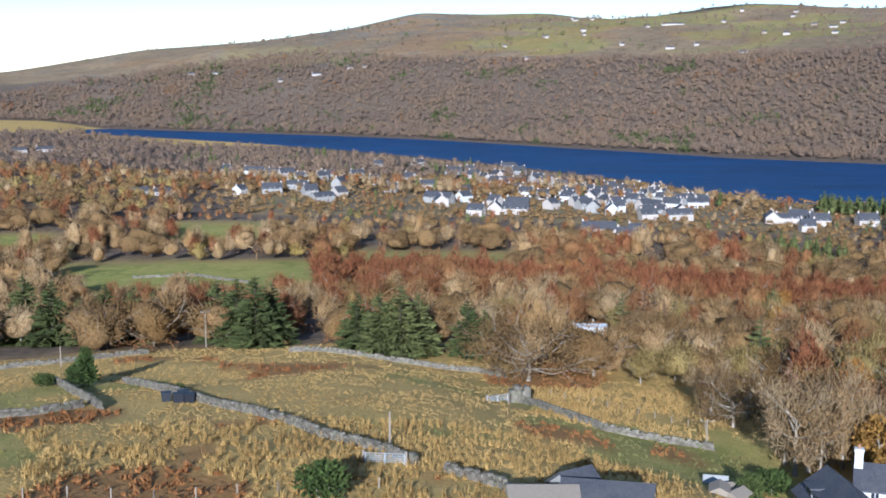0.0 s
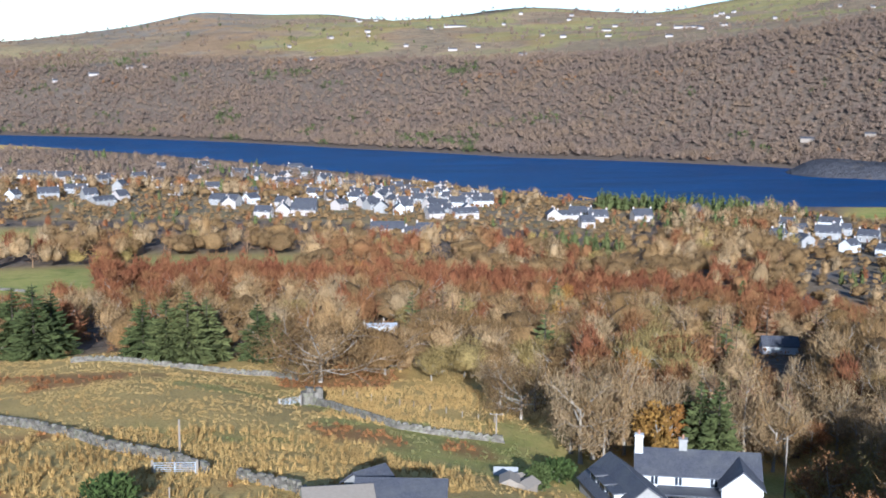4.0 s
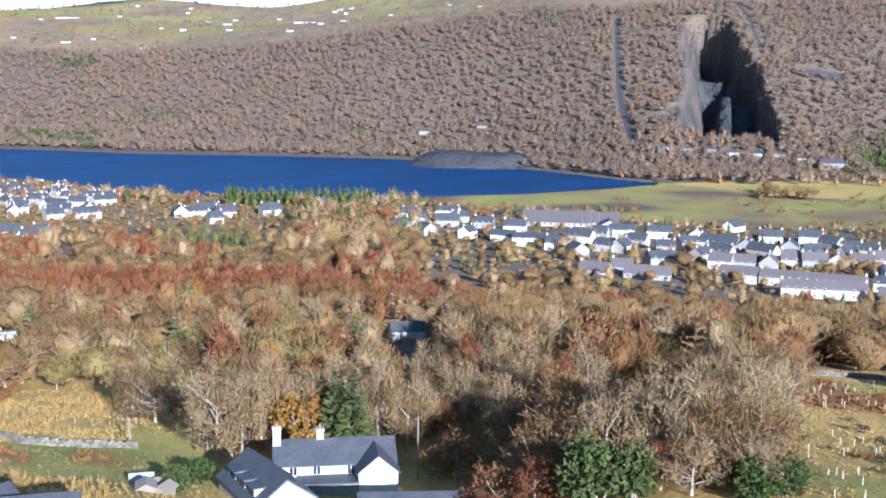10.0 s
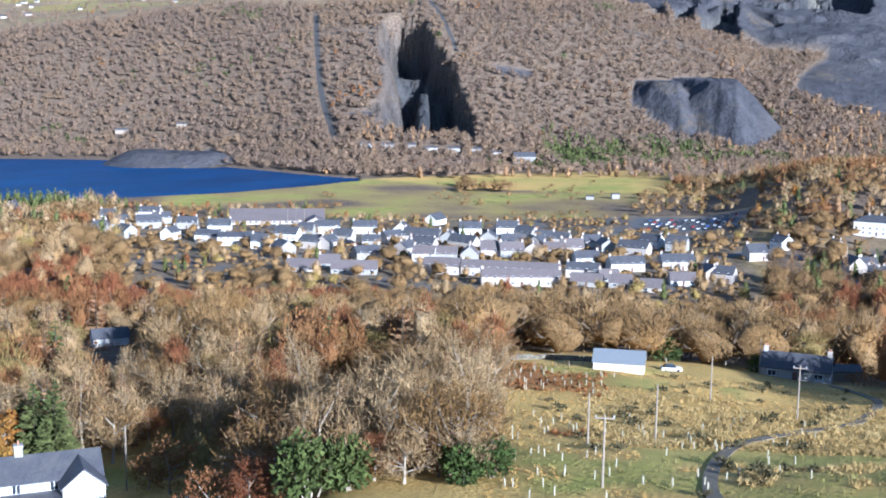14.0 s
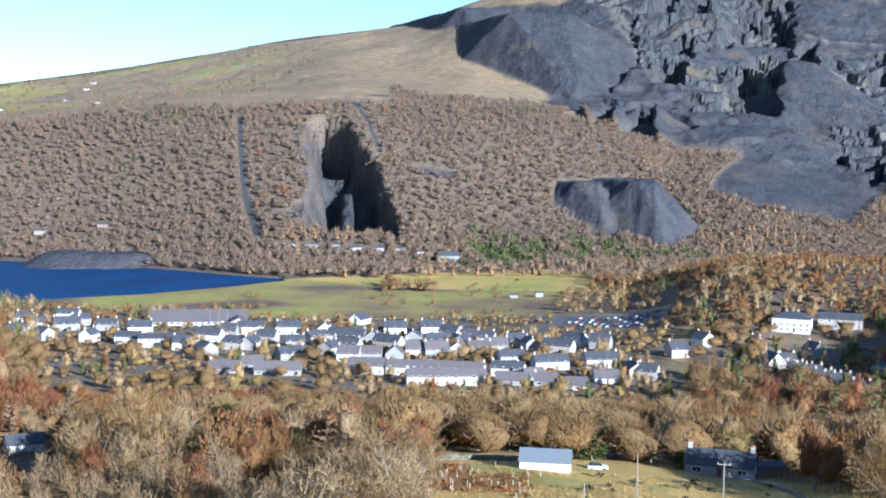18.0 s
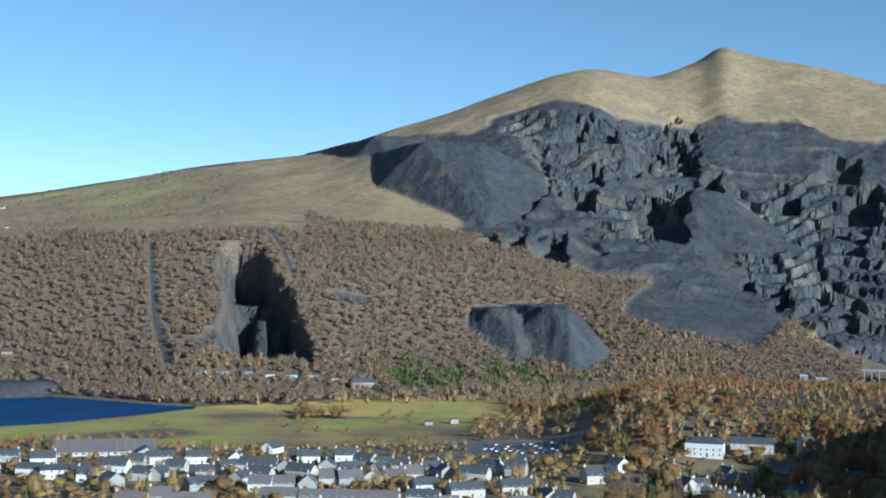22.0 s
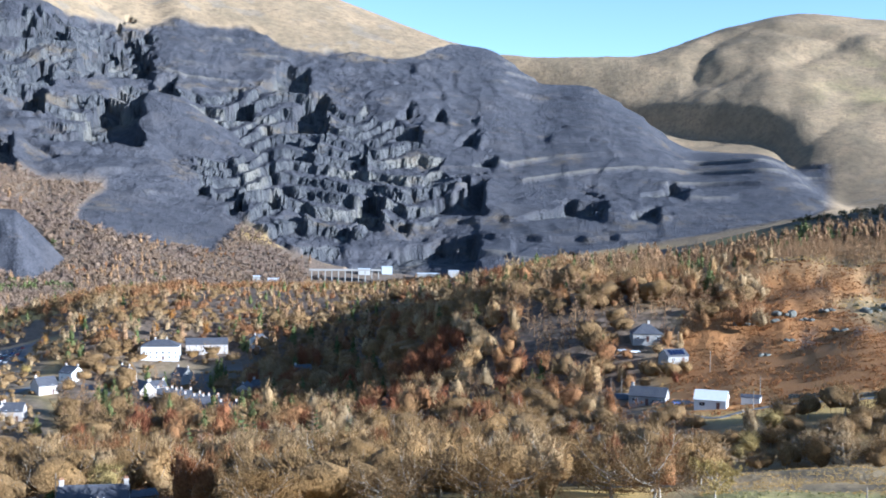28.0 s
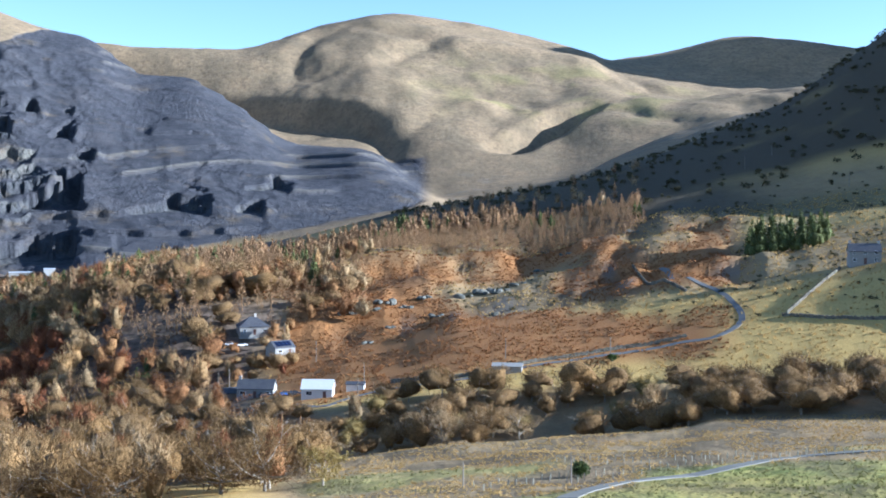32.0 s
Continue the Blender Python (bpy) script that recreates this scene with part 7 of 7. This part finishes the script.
for az, r in spots:
    root = thing("sapling_guard", facing(az, r, rng.uniform(0, 360)) @ Matrix.Rotation(radians(rng.uniform(-5, 5)), 4, "X"), "pale plastic tube guarding a planted sapling", "tree guard", "sapling guards")
    part("tube", TUBE, None, root)
    part("stake", STAKE, None, root)

FENCE_POST = bm_mesh("post", box(bmesh.new(), -0.06, 0.06, -0.06, 0.06, -0.4, 1.15), TIMBER)


def fence(path, gap=3.2):
    root = None
    for (a0, r0), (a1, r1) in zip(path, path[1:]):
        p, q = spot(a0, r0), spot(a1, r1)
        n = max(2, int((q - p).length / gap))
        last = None
        for i in range(n + 1):
            az, r = a0 + (a1 - a0) * i / n, r0 + (r1 - r0) * i / n
            c = spot(az, r)
            if root is None:
                root = thing("fence", Matrix.Translation(c), "post and wire field fence", "fence", "field fences")
                base = c.copy()
            part("post", FENCE_POST, None, root, at=Matrix.Translation(c - base))
            if last is not None:
                wire = bmesh.new()
                for z in (0.4, 0.75, 1.05):
                    rod(wire, last - base + Vector((0, 0, z)), c - base + Vector((0, 0, z)), 0.008, 0.008, 3)
                part("wire", wire, DARK, root)
            last = c


fence([(-20, 108), (-14, 106), (-8, 109), (-3, 110)])
fence([(92, 172), (98, 176), (103, 190)])
fence([(5.5, 212), (9, 200), (13, 190)])
fence([(93, 352), (97, 356), (102, 364)])
fence([(45, 232), (48, 229), (52, 240)])

# ---- single trees and bushes ----
SINGLE = {}


def plant(kind, az, r, size=1.0, wide=1.0, label=""):
    """One tree of its own, with trunk and crown."""
    if kind not in SINGLE:
        sets = []
        for s in range(3):
            if kind == "laurel":
                w, l = shrub(400 + s, 3.0, 2.0, 900, 0.42, 0.26)
            else:
                w, l = make(kind, 300 + 7 * s, 2)
            sets.append((tri_mesh("trunk", *w, BARK_DARK if kind in ("spruce", "larch") else BARK), tri_mesh("crown", *l, CROWN[kind])))
        SINGLE[kind] = sets
    trunk, crown = SINGLE[kind][len(CLEAR) % 3]
    p = spot(az, r)
    name, _, _, default = KINDS.get(kind, ("evergreen_bush", None, None, "dense dark green evergreen bush"))
    root = thing(name, Matrix.LocRotScale(p, Euler((0, 0, az * 3.1)), (size * wide, size * wide, size)), label or default, "bush" if kind == "laurel" else "tree", name + "s standing alone")
    part("trunk", trunk, None, root)
    part("crown", crown, None, root)
    CLEAR.append((p.x, p.y, 2.5 * size))


for az, r, size in ((-19.5, 300, 1.25), (-18.3, 292, 1.15), (-17.0, 287, 0.85), (-15.9, 292, 1.05), (-14.6, 284, 1.0), (-13.7, 288, 0.9), (-10.7, 280, 1.1), (-9.8, 272, 1.15), (-8.9, 266, 1.2), (-8.1, 272, 1.05),
                    (-4.0, 258, 0.95), (-2.9, 254, 1.0), (-1.9, 254, 1.15), (-1.0, 260, 1.0), (1.4, 262, 0.95), (2.2, 266, 0.8)):
    plant("spruce", az, r, size * 1.08, 1.5)
plant("oak", 4.4, 234, 1.35, 1.3, "spreading old oak with reddish-brown twigs by the gate")
plant("oak", 2.4, 262, 1.0, 1.2)
for i in range(24):
    kind = ("birch", "willow", "beech", "ash", "willow")[i % 5]
    plant(kind, 30.4 + 0.58 * i + 0.4 * math.sin(i * 2.3), 119 + 18 * ((i * 0.618) % 1.0), 0.42 + 0.25 * ((i * 0.37) % 1.0), 1.25)
plant("maple", 20.8, 172, 1.15)
plant("maple", 21.6, 176, 1.0)
for az, r, size in ((23.0, 174, 1.0), (23.9, 172, 1.05), (22.4, 180, 0.8)):
    plant("spruce", az, r, size, 1.0, "olive green conifer behind the farmhouse")
for az, r, size in ((17.3, 168, 1.25), (17.9, 172, 1.15), (16.8, 174, 1.1), (18.4, 168, 1.0)):
    plant("ash", az, r, size)
for az, r, size, wide in ((-5.8, 106.5, 1.5, 1.1), (-17.1, 203, 1.5, 1.0), (-16.8, 204, 2.2, 0.55), (-18.8, 208, 0.9, 1.3), (35.9, 118, 2.4, 0.9), (37.9, 119, 2.0, 0.9), (43.6, 122, 1.9, 0.9), (45.0, 124, 1.5, 1.0), (15.4, 140, 1.2, 1.0), (16.2, 150, 1.4, 1.0),
                          (58.0, 258, 1.4, 1.6), (53.4, 262, 1.8, 1.5), (-12.6, 186, 0.5, 1.0), (102.6, 372, 0.8, 1.3), (101.0, 190, 0.8, 1.4)):
    plant("laurel", az, r, size, wide)
for az, r in ((94.5, 300), (96.0, 305), (98.2, 302), (93.0, 310)):
    plant("ash", az, r, 0.9, 1.2)

# ---- rough grass, rushes and bracken ----
def tuft(seed, blades=7, tall=0.42, wide=0.14, lean=0.45):
    s = Sprigs(seed)
    for i in range(blades):
        d = Vector((s.rnd.gauss(0, lean), s.rnd.gauss(0, lean), 1)).normalized()
        s.blade(Vector((s.rnd.uniform(-0.2, 0.2), s.rnd.uniform(-0.2, 0.2), -0.05)), d, tall * s.rnd.uniform(0.6, 1.2), wide)
    return s.arrays()


STRAW = crown_material("grass_straw", (0.46, 0.28, 0.09), (0.62, 0.40, 0.135), (0.68, 0.47, 0.175), 0.05)
GOLD = crown_material("grass_gold", (0.46, 0.31, 0.11), (0.56, 0.39, 0.15), (0.60, 0.44, 0.19), 0.06)
RUST = crown_material("bracken_rust", (0.27, 0.108, 0.036), (0.37, 0.165, 0.056), (0.44, 0.225, 0.08), 0.05)
SCRUB = crown_material("low_scrub", (0.07, 0.065, 0.03), (0.11, 0.095, 0.045), (0.14, 0.12, 0.06), 0.05)


def sow(name, boxes, gap, attribute, material, templates, label, category, seed, low=0.7, high=1.4, above=0.35):
    rng = np.random.RandomState(seed)
    rows = []
    for a0, a1, r0, r1 in boxes:
        n = int((r1 ** 2 - r0 ** 2) / 2 * math.radians(a1 - a0) / gap ** 2)
        az, r = rng.uniform(a0, a1, n), np.sqrt(rng.uniform(r0 ** 2, r1 ** 2, n))
        x, y = polar(az, r)
        clump = value_noise(x / 7, y / 7, seed) > 0.28
        keep = clump & (grid_sample(GRID_COVER["tarmac"], az, r) < 0.6)
        if attribute == "town":
            keep &= grid_sample(GRID_COVER["green"], az, r) < 0.9
        elif attribute:
            keep &= grid_sample(GRID_COVER[attribute], az, r) > above
        else:
            keep &= (grid_sample(GRID_COVER["green"], az, r) < 0.45) & (grid_sample(GRID_COVER["rust"], az, r) < 0.5) & (grid_sample(GRID_COVER["wood"], az, r) < 0.6)
        for cx, cy, cr in CLEAR:
            if cr > 3.0 or cr < 2.4:
                keep &= np.hypot(x - cx, y - cy) > cr * 0.7
        z = grid_sample(GRID_Z, az, r)
        rows.append(np.stack([x, y, z], -1)[keep])
    scatter(name, templates, np.concatenate(rows), material, label, category, seed, low, high)


GRASS_BOXES = [(-21, 17.5, 98, 268), (44.5, 71, 100, 236), (88, 117, 140, 298)]
KNOLL_BOXES = [(86, 117, 352, 640)]
sow("rough_grass", GRASS_BOXES, 1.2, "", STRAW, [tuft(s, 8, 0.42, 0.1, 0.55) for s in range(6)], "tufts of straw-coloured rough grass", "grass", 41)
sow("hill_grass", KNOLL_BOXES, 2.3, "", STRAW, [tuft(s + 80, 8, 0.7, 0.22) for s in range(5)], "coarse straw grass on the knoll", "grass", 51)
sow("golden_grass", [(49.5, 71, 146, 202), (57, 71, 120, 150)], 0.85, "", GOLD, [tuft(s + 60, 7, 0.6, 0.13, 0.4) for s in range(5)], "dense golden moor grass", "grass", 47)
sow("rushes", [(4.5, 14, 172, 232), (-20, 12, 100, 150)], 1.1, "", STRAW, [tuft(s + 10, 8, 0.75, 0.12, 0.22) for s in range(5)], "tall straw-pale rushes in the field", "grass", 42)
sow("bracken", [(-21, 12, 100, 268), (43, 60, 150, 240), (84, 108, 352, 600)], 1.6, "rust", RUST, [tuft(s + 20, 7, 0.6, 0.4, 0.8) for s in range(5)], "rust-brown dead bracken", "bracken", 43)
sow("scrub", [(86, 116, 400, 660), (44, 62, 110, 235)], 8.0, "", SCRUB, [shrub(500 + s, 1.0, 1.3, 46, 0.6, 0.4)[1] for s in range(5)], "low dark scrub on the rough hillside", "scrub", 44, 0.4, 1.1)
sow("slope_scrub", [(92, 120, 660, 1050)], 13.0, "", SCRUB, [shrub(520 + s, 2.2, 2.2, 40, 1.2, 0.8)[1] for s in range(5)], "dark scrub on the shaded slope", "scrub", 45, 0.5, 1.4)

MEADOW = crown_material("grass_olive", (0.20, 0.20, 0.06), (0.30, 0.27, 0.09), (0.42, 0.33, 0.13), 0.08)
sow("green_grass", GRASS_BOXES + [(12, 22, 118, 170)], 1.9, "green", MEADOW, [tuft(s + 120, 7, 0.4, 0.13) for s in range(5)], "tufts of olive grass in the pasture", "grass", 52)
sow("meadow_bushes", [(41.5, 46, 880, 1075), (38.5, 50, 800, 835), (46.5, 50, 840, 1060)], 21.0, "green", CROWN["oak"], [twig_dome(640 + s, 3.4, 3.0, 0.0, 40, 1.0, 0.3, 1, 5, size=0.5) for s in range(4)],
    "bare bushes dotted over the lakeside meadow", "bushes", 53, 0.5, 1.3)
sow("garden_bushes", [(27, 57, 490, 800), (-10, 20, 720, 1000), (60, 69, 520, 690)], 7.4, "town", CROWN["oak"], [twig_dome(600 + s, 5.0, 3.2, 0.0, 14, 1.0, 0.3, 1, 5) for s in range(5)],
    "garden trees and bushes between the village houses", "bushes", 46, 0.35, 0.85)

# ---- rock outcrops on the knoll ----
def outcrop(az, r, size, seed):
    """A cluster of weathered boulders breaking through the turf."""
    rnd = random.Random(seed)
    root = thing("rock_outcrop", Matrix.Translation(spot(az, r)) @ Matrix.Rotation(radians(-az), 4, "Z"), "grey weathered rock outcrop in turf and bracken", "rock", "rock outcrops")
    for i in range(rnd.randint(4, 7)):
        bm = bmesh.new()
        b = size * rnd.uniform(0.35, 1.0)
        m = Matrix.LocRotScale((rnd.uniform(-1.6, 1.6) * size, rnd.uniform(-0.8, 0.8) * size, b * 0.12), Euler((rnd.uniform(-0.3, 0.3), rnd.uniform(-0.3, 0.3), rnd.uniform(0, 6))), (b * 1.2, b * 0.8, b * 0.6))
        made = bmesh.ops.create_icosphere(bm, subdivisions=2, radius=1.0, matrix=m)["verts"]
        for v in made:
            v.co += Vector((rnd.uniform(-1, 1), rnd.uniform(-1, 1), rnd.uniform(-1, 1))) * b * 0.12
        part("boulder", bm, CRAG, root)


for k, (az, r, size) in enumerate(((89.9, 494, 2.0), (90.4, 500, 2.6), (91.0, 497, 2.2), (91.7, 503, 2.4), (92.6, 498, 1.6), (93.6, 512, 1.8), (95.6, 508, 2.4), (96.3, 516, 2.8), (97.2, 512, 2.4), (98.1, 520, 2.0),
                                   (94.2, 478, 1.5), (96.9, 470, 1.7), (92.0, 470, 1.3), (99.0, 560, 2.0), (100.4, 566, 2.4), (88.9, 515, 1.8), (103.5, 600, 2.0), (90.8, 455, 1.2))):
    outcrop(az, r, size, k)

sow("undergrowth", [(28.5, 45, 114, 215)], 2.9, "", CROWN["willow"], [shrub(640 + s, 2.4, 1.9, 70, 0.7, 0.16)[1] for s in range(5)], "tangled tan undergrowth at the foot of the trees", "scrub", 48, 0.5, 1.2)
sow("wood_undergrowth", [(-16, 48, 262, 460), (58, 90, 205, 400)], 5.6, "wood", CROWN["beech"], [shrub(660 + s, 2.6, 2.4, 40, 1.0, 0.26)[1] for s in range(5)], "brown undergrowth between the trees", "scrub", 49, 0.5, 1.2)

# ---- woods, planted round what is built ----
raise_woods()
hillside_wood()
